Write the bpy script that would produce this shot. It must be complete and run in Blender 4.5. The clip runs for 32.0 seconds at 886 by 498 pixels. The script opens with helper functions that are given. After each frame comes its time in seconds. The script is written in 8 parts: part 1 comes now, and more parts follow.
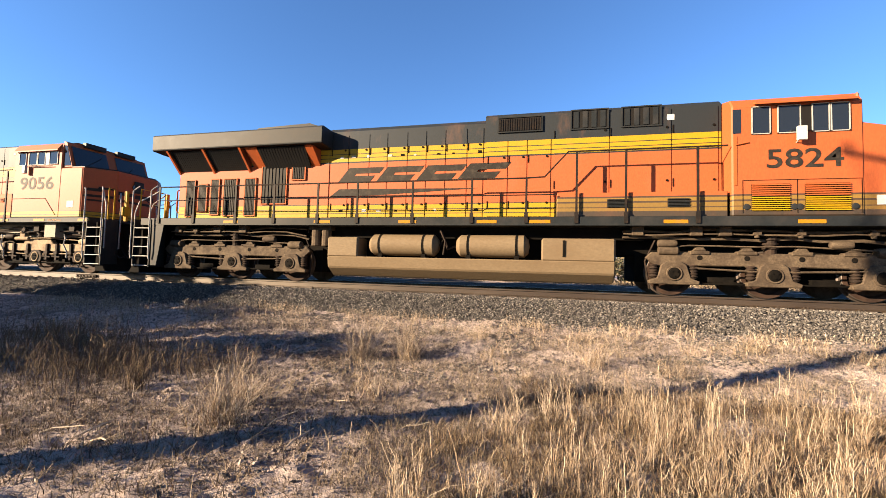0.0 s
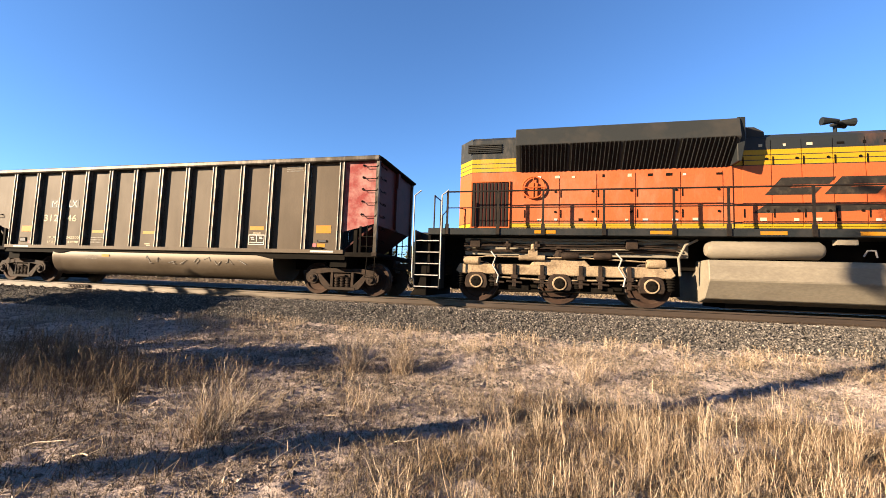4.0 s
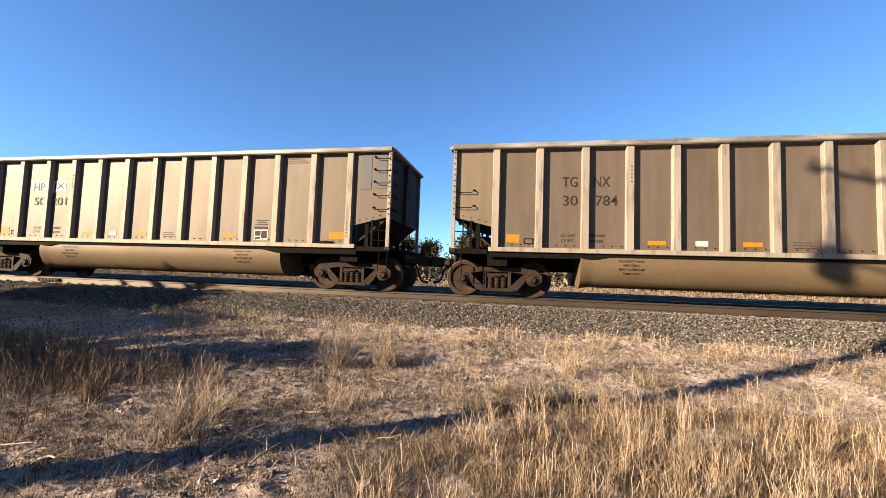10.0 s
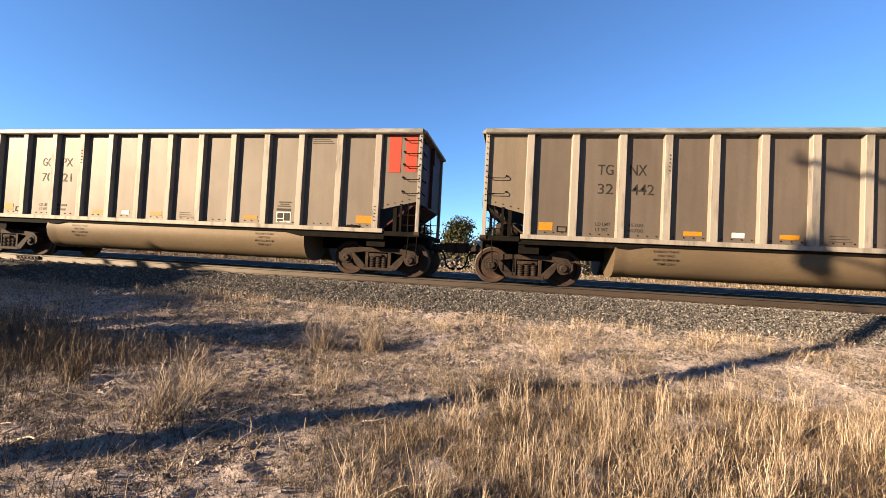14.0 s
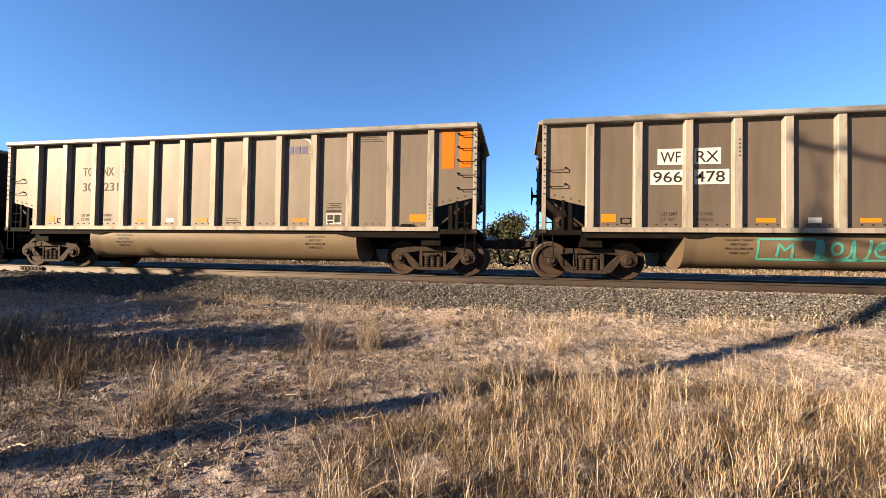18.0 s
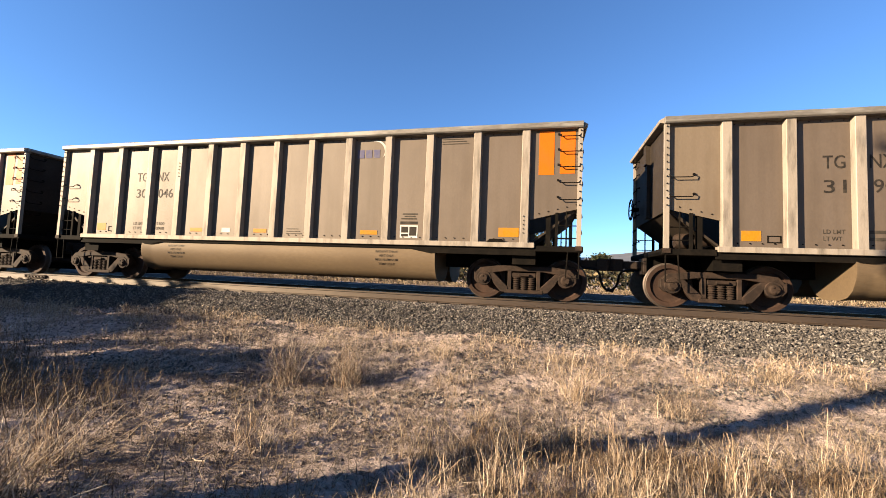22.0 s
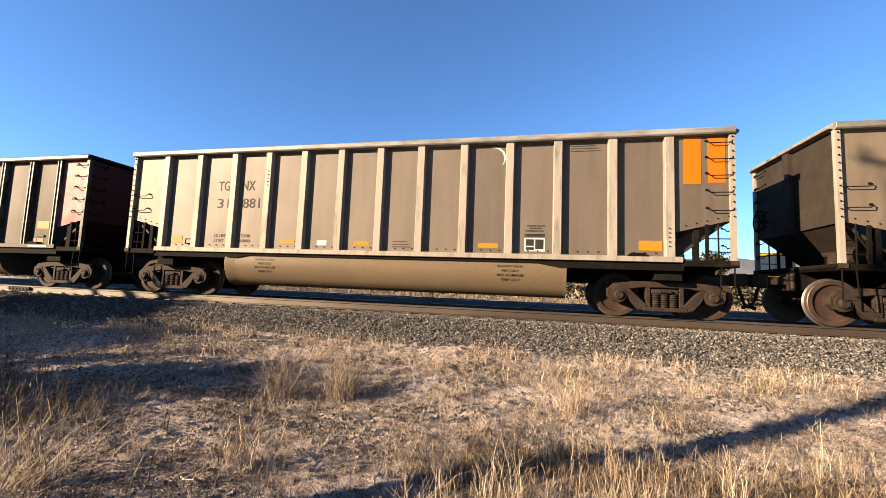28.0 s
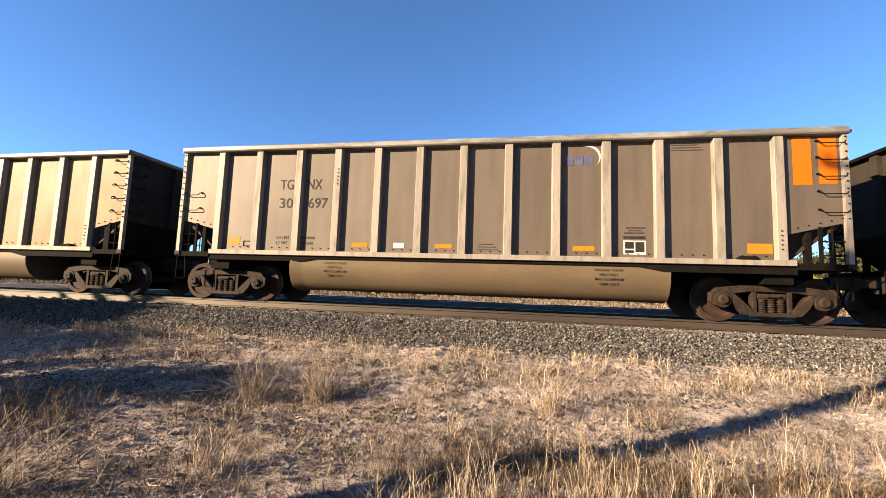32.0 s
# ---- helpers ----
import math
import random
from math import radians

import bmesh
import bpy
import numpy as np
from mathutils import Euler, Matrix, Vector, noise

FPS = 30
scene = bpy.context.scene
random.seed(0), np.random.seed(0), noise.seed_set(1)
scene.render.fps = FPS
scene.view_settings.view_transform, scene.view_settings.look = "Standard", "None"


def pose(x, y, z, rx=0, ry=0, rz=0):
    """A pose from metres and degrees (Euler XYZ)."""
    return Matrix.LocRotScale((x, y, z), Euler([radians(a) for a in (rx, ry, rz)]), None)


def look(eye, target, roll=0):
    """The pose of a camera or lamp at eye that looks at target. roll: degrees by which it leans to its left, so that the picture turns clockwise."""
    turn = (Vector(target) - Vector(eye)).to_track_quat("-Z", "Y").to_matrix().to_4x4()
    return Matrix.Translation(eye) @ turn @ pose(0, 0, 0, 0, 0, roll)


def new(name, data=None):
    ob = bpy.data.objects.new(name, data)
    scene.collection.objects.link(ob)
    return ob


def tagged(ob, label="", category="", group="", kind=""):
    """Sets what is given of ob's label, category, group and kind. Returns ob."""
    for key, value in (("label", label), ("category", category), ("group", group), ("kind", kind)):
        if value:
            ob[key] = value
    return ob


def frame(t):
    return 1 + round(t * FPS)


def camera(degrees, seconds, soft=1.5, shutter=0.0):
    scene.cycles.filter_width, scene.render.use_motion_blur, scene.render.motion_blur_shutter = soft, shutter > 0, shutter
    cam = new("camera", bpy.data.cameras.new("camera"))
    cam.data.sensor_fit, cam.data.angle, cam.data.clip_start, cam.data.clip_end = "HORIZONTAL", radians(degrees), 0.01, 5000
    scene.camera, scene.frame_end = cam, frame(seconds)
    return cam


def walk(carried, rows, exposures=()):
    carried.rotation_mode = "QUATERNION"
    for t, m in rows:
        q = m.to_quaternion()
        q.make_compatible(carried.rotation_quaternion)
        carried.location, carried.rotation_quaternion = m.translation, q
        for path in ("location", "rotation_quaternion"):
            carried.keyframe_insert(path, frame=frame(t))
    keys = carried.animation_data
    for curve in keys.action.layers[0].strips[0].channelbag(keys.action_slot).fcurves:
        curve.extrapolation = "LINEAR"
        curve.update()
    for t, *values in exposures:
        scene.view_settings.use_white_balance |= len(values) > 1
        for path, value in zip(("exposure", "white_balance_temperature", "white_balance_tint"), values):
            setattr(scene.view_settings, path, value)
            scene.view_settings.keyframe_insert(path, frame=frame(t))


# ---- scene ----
cam = camera(94.42, 32.0, soft=0.65)
walk(cam, [
    (0.0, look((-0.176, -11.721, 0.466), (-2.569, -2.025, 0.966), 1.60)),
    (0.5, look((-0.167, -11.731, 0.473), (-2.538, -2.032, 1.032), 1.44)),
    (1.0, look((-0.171, -11.739, 0.473), (-2.629, -2.067, 1.119), 1.35)),
    (1.5, look((-0.154, -11.718, 0.487), (-2.700, -2.075, 1.215), 1.44)),
    (2.0, look((-0.096, -11.715, 0.482), (-2.663, -2.087, 1.325), 1.69)),
    (2.5, look((-0.099, -11.715, 0.480), (-2.648, -2.089, 1.401), 1.95)),
    (3.0, look((-0.129, -11.724, 0.479), (-2.625, -2.084, 1.399), 2.20)),
    (3.5, look((-0.127, -11.718, 0.482), (-2.555, -2.056, 1.349), 2.16)),
    (4.0, look((-0.128, -11.709, 0.484), (-2.460, -2.017, 1.272), 1.99)),
    (4.5, look((-0.123, -11.697, 0.485), (-2.351, -1.977, 1.235), 1.42)),
    (6.5, look((-0.126, -11.685, 0.485), (-2.263, -1.954, 1.344), 0.41)),
    (7.0, look((-0.119, -11.680, 0.499), (-2.339, -1.968, 1.362), 0.54)),
    (7.5, look((-0.110, -11.692, 0.502), (-2.374, -1.990, 1.367), 0.83)),
    (8.0, look((-0.124, -11.700, 0.493), (-2.384, -1.997, 1.354), 1.16)),
    (8.5, look((-0.126, -11.692, 0.486), (-2.387, -1.986, 1.313), 1.55)),
    (9.0, look((-0.129, -11.690, 0.488), (-2.321, -1.965, 1.267), 1.81)),
    (9.5, look((-0.140, -11.688, 0.488), (-2.229, -1.936, 1.224), 1.96)),
    (10.0, look((-0.136, -11.666, 0.495), (-2.084, -1.878, 1.140), 2.01)),
    (10.5, look((-0.162, -11.648, 0.484), (-1.945, -1.824, 1.032), 1.87)),
    (11.0, look((-0.155, -11.650, 0.488), (-1.808, -1.796, 0.891), 1.81)),
    (11.5, look((-0.077, -11.677, 0.491), (-1.638, -1.804, 0.792), 1.89)),
    (12.0, look((-0.035, -11.692, 0.485), (-1.551, -1.811, 0.738), 1.96)),
    (12.5, look((-0.051, -11.679, 0.485), (-1.574, -1.799, 0.733), 2.12)),
    (13.0, look((-0.087, -11.657, 0.494), (-1.642, -1.781, 0.748), 2.52)),
    (13.5, look((-0.113, -11.653, 0.502), (-1.718, -1.786, 0.775), 2.93)),
    (14.0, look((-0.118, -11.655, 0.512), (-1.809, -1.803, 0.784), 3.02)),
    (14.5, look((-0.123, -11.668, 0.517), (-1.891, -1.830, 0.788), 2.87)),
    (15.0, look((-0.117, -11.669, 0.530), (-1.970, -1.846, 0.783), 2.69)),
    (15.5, look((-0.113, -11.661, 0.539), (-2.035, -1.851, 0.801), 2.36)),
    (17.5, look((-0.071, -11.655, 0.536), (-1.942, -1.836, 0.815), 1.64)),
    (18.0, look((0.024, -11.595, 0.489), (-1.772, -1.760, 0.685), 0.95)),
    (18.5, look((0.037, -11.432, 0.470), (-1.719, -1.589, 0.610), 0.55)),
    (19.0, look((0.085, -11.181, 0.496), (-1.801, -1.361, 0.643), 0.48)),
    (19.5, look((0.203, -10.997, 0.495), (-1.866, -1.216, 0.709), 0.62)),
    (20.0, look((0.243, -10.861, 0.484), (-1.992, -1.119, 0.791), 0.84)),
    (20.5, look((0.186, -10.661, 0.499), (-2.189, -0.955, 0.869), 1.21)),
    (21.0, look((0.148, -10.536, 0.484), (-2.245, -0.838, 0.961), 1.62)),
    (21.5, look((0.187, -10.435, 0.478), (-2.191, -0.738, 1.036), 2.10)),
    (22.0, look((0.167, -10.404, 0.483), (-2.259, -0.723, 1.114), 2.37)),
    (22.5, look((0.118, -10.411, 0.485), (-2.291, -0.732, 1.191), 2.47)),
    (23.0, look((0.123, -10.421, 0.495), (-2.240, -0.733, 1.252), 2.22)),
    (23.5, look((0.142, -10.414, 0.489), (-2.166, -0.716, 1.282), 2.12)),
    (24.0, look((0.150, -10.407, 0.486), (-2.095, -0.695, 1.291), 2.15)),
    (24.5, look((0.153, -10.398, 0.485), (-2.050, -0.677, 1.291), 2.27)),
    (25.0, look((0.149, -10.391, 0.488), (-2.001, -0.657, 1.287), 2.31)),
    (25.5, look((0.159, -10.382, 0.492), (-1.903, -0.631, 1.303), 2.44)),
    (27.5, look((0.146, -10.390, 0.489), (-1.974, -0.658, 1.397), 2.52)),
    (28.0, look((0.145, -10.399, 0.492), (-2.106, -0.696, 1.391), 2.25)),
    (28.5, look((0.160, -10.393, 0.489), (-2.170, -0.707, 1.365), 1.84)),
    (29.0, look((0.162, -10.392, 0.478), (-2.160, -0.701, 1.328), 1.70)),
    (29.5, look((0.168, -10.391, 0.479), (-2.104, -0.687, 1.310), 1.87)),
    (30.0, look((0.184, -10.387, 0.480), (-2.044, -0.673, 1.312), 1.96)),
    (30.5, look((0.184, -10.379, 0.479), (-1.986, -0.653, 1.343), 2.08)),
    (31.0, look((0.210, -10.378, 0.474), (-1.923, -0.647, 1.399), 2.13)),
    (31.5, look((0.208, -10.383, 0.465), (-1.817, -0.633, 1.425), 2.11)),
    (32.0, look((0.197, -10.384, 0.474), (-1.654, -0.600, 1.436), 2.04)),
], [(0, 2.53), (4, 2.50), (7, 2.50), (8, 2.43), (12, 2.36), (18, 2.34), (22, 2.38), (28, 2.43), (30, 2.50), (31, 2.45), (32, 2.43)])

# ---- world, sun, exposure ----
SUN_AWAY = Vector((0.775, 0.558, -0.291)).normalized()   # the way the sunlight travels
world = bpy.data.worlds.new("sky_world")
scene.world = world
world.use_nodes = True
wn = world.node_tree.nodes
sky = wn.new("ShaderNodeTexSky")
sky.sky_type = "NISHITA"
sky.sun_disc = False
sky.sun_elevation = radians(17)
sky.sun_rotation = radians(234)
sky.altitude = 1400
sky.air_density = 1.0
sky.dust_density = 0.0
sky.ozone_density = 6.0
wn["Background"].inputs["Strength"].default_value = 0.0505
world.node_tree.links.new(sky.outputs["Color"], wn["Background"].inputs["Color"])
sun = new("sun", bpy.data.lights.new("sun", "SUN"))
sun.data.energy = 5.0
sun.data.angle = radians(0.53)
sun.data.color = (1.0, 0.80, 0.565)
sun.matrix_world = look((-60, -45, 30), Vector((-60, -45, 30)) + SUN_AWAY)


# ---- materials ----
def nodes_of(name):
    m = bpy.data.materials.new(name)
    m.use_nodes = True
    nt = m.node_tree
    return m, nt, nt.nodes["Principled BSDF"]


def noise_node(nt, vec, scale, detail=4.0, rough=0.6):
    n = nt.nodes.new("ShaderNodeTexNoise")
    n.inputs["Scale"].default_value = scale
    n.inputs["Detail"].default_value = detail
    n.inputs["Roughness"].default_value = rough
    nt.links.new(vec, n.inputs["Vector"])
    return n.outputs["Fac"]


def ramp(nt, fac, stops, mode="LINEAR"):
    r = nt.nodes.new("ShaderNodeValToRGB")
    r.color_ramp.interpolation = mode
    el = r.color_ramp.elements
    while len(el) < len(stops):
        el.new(0.5)
    for e, (p, c) in zip(el, stops):
        e.position = p
        e.color = (*c, 1) if len(c) == 3 else c
    nt.links.new(fac, r.inputs["Fac"])
    return r.outputs["Color"]


def blend(nt, fac, a, b, how="MIX"):
    m = nt.nodes.new("ShaderNodeMix")
    m.data_type = "RGBA"
    m.blend_type = how
    for sock, v in ((m.inputs["Factor"], fac), (m.inputs["A"], a), (m.inputs["B"], b)):
        if hasattr(v, "is_linked"):
            nt.links.new(v, sock)
        elif isinstance(v, (int, float)):
            sock.default_value = v
        else:
            sock.default_value = (*v, 1)
    return m.outputs["Result"]


def coords(nt, stretch=(1, 1, 1), shift=True):
    tc = nt.nodes.new("ShaderNodeTexCoord")
    mp = nt.nodes.new("ShaderNodeMapping")
    mp.inputs["Scale"].default_value = stretch
    nt.links.new(tc.outputs["Object"], mp.inputs["Vector"])
    if shift:
        oi = nt.nodes.new("ShaderNodeObjectInfo")
        mul = nt.nodes.new("ShaderNodeMath")
        mul.operation = "MULTIPLY"
        mul.inputs[1].default_value = 37.0
        nt.links.new(oi.outputs["Random"], mul.inputs[0])
        cx = nt.nodes.new("ShaderNodeCombineXYZ")
        nt.links.new(mul.outputs[0], cx.inputs[0])
        nt.links.new(mul.outputs[0], cx.inputs[1])
        nt.links.new(cx.outputs[0], mp.inputs["Location"])
    return mp.outputs["Vector"]


def bumped(nt, bsdf, height, strength, dist=0.01):
    b = nt.nodes.new("ShaderNodeBump")
    b.inputs["Strength"].default_value = strength
    b.inputs["Distance"].default_value = dist
    nt.links.new(height, b.inputs["Height"])
    nt.links.new(b.outputs["Normal"], bsdf.inputs["Normal"])


def surface(name, col, rough=0.6, metal=0.0, vary=0.3, dirt=None, amount=0.5, grain=60.0, big=1.6, bump=0.12, stretch=(1, 1, 1), spec=0.1, piece=0.0):
    """Paint or metal with grain, large stains of the colour dirt and a fine relief."""
    m, nt, b = nodes_of(name)
    v = coords(nt, stretch)
    fine = noise_node(nt, v, grain, 3)
    large = noise_node(nt, v, big, 5, 0.65)
    dark = tuple(c * (1 - vary) for c in col)
    light = tuple(min(1, c * (1 + vary * 0.6)) for c in col)
    base = ramp(nt, fine, [(0.3, dark), (0.7, light)])
    if dirt:
        mask = ramp(nt, large, [(0.62 - 0.4 * amount, (0, 0, 0)), (0.85 - 0.3 * amount, (1, 1, 1))])
        base = blend(nt, mask, base, dirt)
    if piece:
        oi = nt.nodes.new("ShaderNodeObjectInfo")
        base = blend(nt, 1.0, base, ramp(nt, oi.outputs["Random"], [(0.0, (1 - piece,) * 3), (1.0, (1, 1, 1))]), "MULTIPLY")
        run = noise_node(nt, coords(nt, (7, 7, 0.5)), 0.8, 3, 0.5)
        base = blend(nt, 1.0, base, ramp(nt, run, [(0.34, (0.88, 0.87, 0.85)), (0.58, (1, 1, 1))]), "MULTIPLY")
    nt.links.new(base, b.inputs["Base Color"])
    rr = ramp(nt, large, [(0.3, (rough * 0.95,) * 3), (0.7, (min(1, rough * 1.05),) * 3)])
    nt.links.new(rr, b.inputs["Roughness"])
    b.inputs["Metallic"].default_value = metal
    b.inputs["Specular IOR Level"].default_value = spec
    b.inputs["Specular Tint"].default_value = (1.0, 0.86, 0.70, 1)
    bumped(nt, b, fine, bump, 0.004)
    return m


def banded(name, bands, dirt, amount, rough=0.6):
    """Livery in level bands: (upper height in metres, colour) from the rail up, with grime over it."""
    m, nt, b = nodes_of(name)
    tc = nt.nodes.new("ShaderNodeTexCoord")
    sep = nt.nodes.new("ShaderNodeSeparateXYZ")
    nt.links.new(tc.outputs["Object"], sep.inputs[0])
    div = nt.nodes.new("ShaderNodeMath")
    div.operation = "DIVIDE"
    div.inputs[1].default_value = 5.0
    nt.links.new(sep.outputs["Z"], div.inputs[0])
    stops, low = [], 0.0
    for top, c in bands:
        stops.append((low / 5.0, c))
        low = top
    base = ramp(nt, div.outputs[0], stops, "CONSTANT")
    v = coords(nt, (1, 1, 0.35), False)
    large = noise_node(nt, v, 1.3, 6, 0.7)
    fine = noise_node(nt, v, 45, 3)
    mask = ramp(nt, large, [(0.66 - 0.3 * amount, (0, 0, 0)), (0.95 - 0.2 * amount, (0.38, 0.38, 0.38))])
    base = blend(nt, mask, base, dirt)
    tone = ramp(nt, fine, [(0.3, (0.8, 0.8, 0.8)), (0.7, (1, 1, 1))])
    base = blend(nt, 1.0, base, tone, "MULTIPLY")
    nt.links.new(base, b.inputs["Base Color"])
    b.inputs["Roughness"].default_value = rough
    b.inputs["Specular IOR Level"].default_value = 0.2
    bumped(nt, b, fine, 0.06, 0.003)
    return m


ORANGE, YELLOW, NEARBLACK = (0.2684, 0.0604, 0.0166), (0.2725, 0.1569, 0.0036), (0.0116, 0.0134, 0.0141)
M_ALU = surface("dusty_aluminium", (0.071, 0.0540, 0.0408), 0.60, 0.0, 0.08, (0.055, 0.0415, 0.031), 0.5, 30, 0.9, 0.03, (1, 1, 0.5), 0.38, 0.18)
# paler version of the side sheet for one end bay
M_ALUEND = surface("paler_end_sheet", (0.108, 0.083, 0.058), 0.57, 0.0, 0.08, (0.084, 0.062, 0.043), 0.4, 30, 0.9, 0.03, (1, 1, 0.5), 0.25, 0.15)
M_ALUPOST = surface("worn_aluminium_post", (0.205, 0.174, 0.140), 0.56, 0.08, 0.10, (0.07, 0.059, 0.047), 0.30, 40, 1.7, 0.06, (3, 3, 0.5), 0.1, 0.12)
M_CHORD = surface("scuffed_grey_chord", (0.098, 0.088, 0.075), 0.5, 0.1, 0.25, (0.24, 0.225, 0.20), 0.36, 16, 1.1, 0.15, (0.5, 2, 2), 0.25)
M_TUB = surface("dusty_tub", (0.0808, 0.0568, 0.0336), 0.58, 0.05, 0.12, (0.06, 0.0418, 0.0254), 0.5, 25, 0.8, 0.05, (0.4, 1, 1))
M_BROWN = surface("brown_steel", (0.0640, 0.0382, 0.0220), 0.62, 0.0, 0.12, (0.0413, 0.0247, 0.015), 0.5, 30, 0.9, 0.05, (1, 1, 0.5), 0.22, 0.12)
M_BROWNPOST = surface("brown_steel_post", (0.0475, 0.0265, 0.0172), 0.45, 0.1, 0.25, (0.0852, 0.0614, 0.0444), 0.3, 9, 5.0, 0.06, (1, 1, 0.3))
M_GREY = surface("grey_brown_steel", (0.0504, 0.0365, 0.0245), 0.68, 0.0, 0.12, (0.0317, 0.023, 0.0158), 0.5, 30, 0.7, 0.05, (1, 1, 0.5), 0.2, 0.15)
M_GREYPOST = surface("grey_steel_post", (0.029, 0.0238, 0.0186), 0.45, 0.1, 0.3, (0.135, 0.118, 0.10), 0.34, 9, 5.0, 0.06, (1, 1, 0.3))
M_GREYTUB = surface("grey_tub", (0.0428, 0.0315, 0.0206), 0.48, 0.1, 0.15, (0.0682, 0.0527, 0.0376), 0.4, 25, 0.8, 0.05, (0.4, 1, 1))
M_RED = surface("faded_red_end", (0.122, 0.0165, 0.0165), 0.5, 0.0, 0.2, (0.21, 0.115, 0.10), 0.52, 20, 1.6, 0.05)
M_DARKRED = surface("dark_red_end", (0.0408, 0.0088, 0.0077), 0.6, 0.0, 0.2, (0.0238, 0.0103, 0.0088), 0.5)
M_EDGE = surface("scraped_steel_edge", (0.2839, 0.2529, 0.2116), 0.5, 0.1, 0.4, (0.0413, 0.031, 0.0232), 0.45, 10, 6.0, 0.05, (1, 1, 0.5))
# black grime, on the underframe kept darker to stand in for shade under the deck
M_UNDER = surface("black_grime_and_shade", (0.0038, 0.0033, 0.0028), 0.85, 0.0, 0.4, (0.009, 0.007, 0.0052), 0.35, 30, 3, 0.12, (1, 1, 1), 0.05)
M_TRUCK = surface("rusty_cast_steel", (0.0145, 0.0102, 0.008), 0.75, 0.0, 0.4, (0.029, 0.0185, 0.0131), 0.5, 40, 5)
M_WHEEL = surface("rusty_wheel", (0.021, 0.0126, 0.0095), 0.75, 0.0, 0.35, (0.036, 0.0205, 0.0142), 0.5, 50, 4)
M_TREAD = surface("worn_tread", (0.0826, 0.0671, 0.0568), 0.5, 0.6, 0.2, (0.0465, 0.0336, 0.0258), 0.4, 60, 8)
M_LOCOTRUCK = surface("tan_dusty_truck", (0.0731, 0.0523, 0.0335), 0.8, 0.0, 0.4, (0.0268, 0.0187, 0.0134), 0.55, 30, 3.5)
M_TANK = surface("tan_dusty_tank", (0.1161, 0.0826, 0.048), 0.6, 0.0, 0.15, (0.0918, 0.0614, 0.0341), 0.5, 25, 0.9, 0.05, (0.5, 1, 1))
M_TANKG = surface("pale_dusty_tank", (0.1641, 0.1383, 0.1012), 0.55, 0.0, 0.15, (0.1022, 0.0852, 0.0645), 0.5, 25, 0.9, 0.05, (0.5, 1, 1))
M_ORANGE = surface("orange_paint", ORANGE, 0.6, 0.0, 0.08, (0.1703, 0.0475, 0.017), 0.35, 40, 1.2, 0.03)
M_YELLOW = surface("yellow_paint", YELLOW, 0.5, 0.0, 0.1, (0.1703, 0.0955, 0.0103), 0.4)
M_BLACK = surface("dark_grey_paint", NEARBLACK, 0.5, 0.0, 0.25, (0.0238, 0.0222, 0.0206), 0.4)
M_GREYTOP = surface("dusty_grey_top", (0.0166, 0.018, 0.018), 0.55, 0.0, 0.2, (0.0289, 0.0258, 0.0222), 0.4)
M_RAILING = surface("black_railing", (0.009, 0.0077, 0.007), 0.6, 0.0, 0.3, (0.0206, 0.0124, 0.0083), 0.35, 30, 6)
M_SILVER = surface("pale_handrail", (0.2643, 0.247, 0.2203), 0.5, 0.0, 0.2, (0.1542, 0.1322, 0.1101), 0.4)
M_HOOD1 = banded("worn_livery", [(1.86, NEARBLACK), (1.99, YELLOW), (2.01, NEARBLACK), (2.10, YELLOW), (2.12, NEARBLACK), (2.23, YELLOW), (2.26, NEARBLACK), (3.47, ORANGE), (3.50, NEARBLACK), (3.60, YELLOW), (3.615, NEARBLACK), (3.72, YELLOW), (3.735, NEARBLACK), (3.88, YELLOW), (9, NEARBLACK)], (0.2111, 0.0918, 0.0444), 0.4, 0.65)
M_HOOD2 = banded("clean_livery", [(1.88, NEARBLACK), (1.92, YELLOW), (1.95, NEARBLACK), (2.04, YELLOW), (2.07, NEARBLACK), (3.40, ORANGE), (3.43, NEARBLACK), (3.53, YELLOW), (3.545, NEARBLACK), (3.64, YELLOW), (3.655, NEARBLACK), (3.78, YELLOW), (9, NEARBLACK)], (0.2111, 0.0852, 0.0444), 0.4, 0.62)
M_HOOD2R = banded("dusty_livery", [(1.88, NEARBLACK), (1.92, YELLOW), (1.95, NEARBLACK), (2.04, YELLOW), (2.07, NEARBLACK), (3.40, ORANGE), (3.43, NEARBLACK), (3.53, YELLOW), (3.545, NEARBLACK), (3.64, YELLOW), (3.655, NEARBLACK), (3.78, YELLOW), (9, NEARBLACK)], (0.2839, 0.2168, 0.1549), 0.62, 0.66)
M_CAB1 = banded("cab_livery", [(1.95, (0.0361, 0.0258, 0.0175)), (2.02, (0.1342, 0.0774, 0.0181)), (2.05, (0.0413, 0.0258, 0.0155)), (2.14, (0.1342, 0.0774, 0.0181)), (2.17, (0.0413, 0.0258, 0.0155)), (2.26, (0.1549, 0.0878, 0.0181)), (2.29, (0.0465, 0.0258, 0.0155)), (9, ORANGE)], (0.1549, 0.0568, 0.0232), 0.5, 0.6)
M_GRILLE = surface("black_grille", (0.0084, 0.0077, 0.007), 0.6, 0.0, 0.3)
M_REDGRILLE = surface("dark_red_grille", (0.0547, 0.0103, 0.0067), 0.6, 0.0, 0.3)
M_BLKLET = surface("black_lettering", (0.0148, 0.0128, 0.0109), 0.6, 0.0, 0.2, (0.0408, 0.0325, 0.0238), 0.3, 30, 6)
M_FADELET = surface("faded_lettering", (0.026, 0.022, 0.017), 0.6, 0.0, 0.2, (0.05, 0.041, 0.031), 0.4, 30, 6)
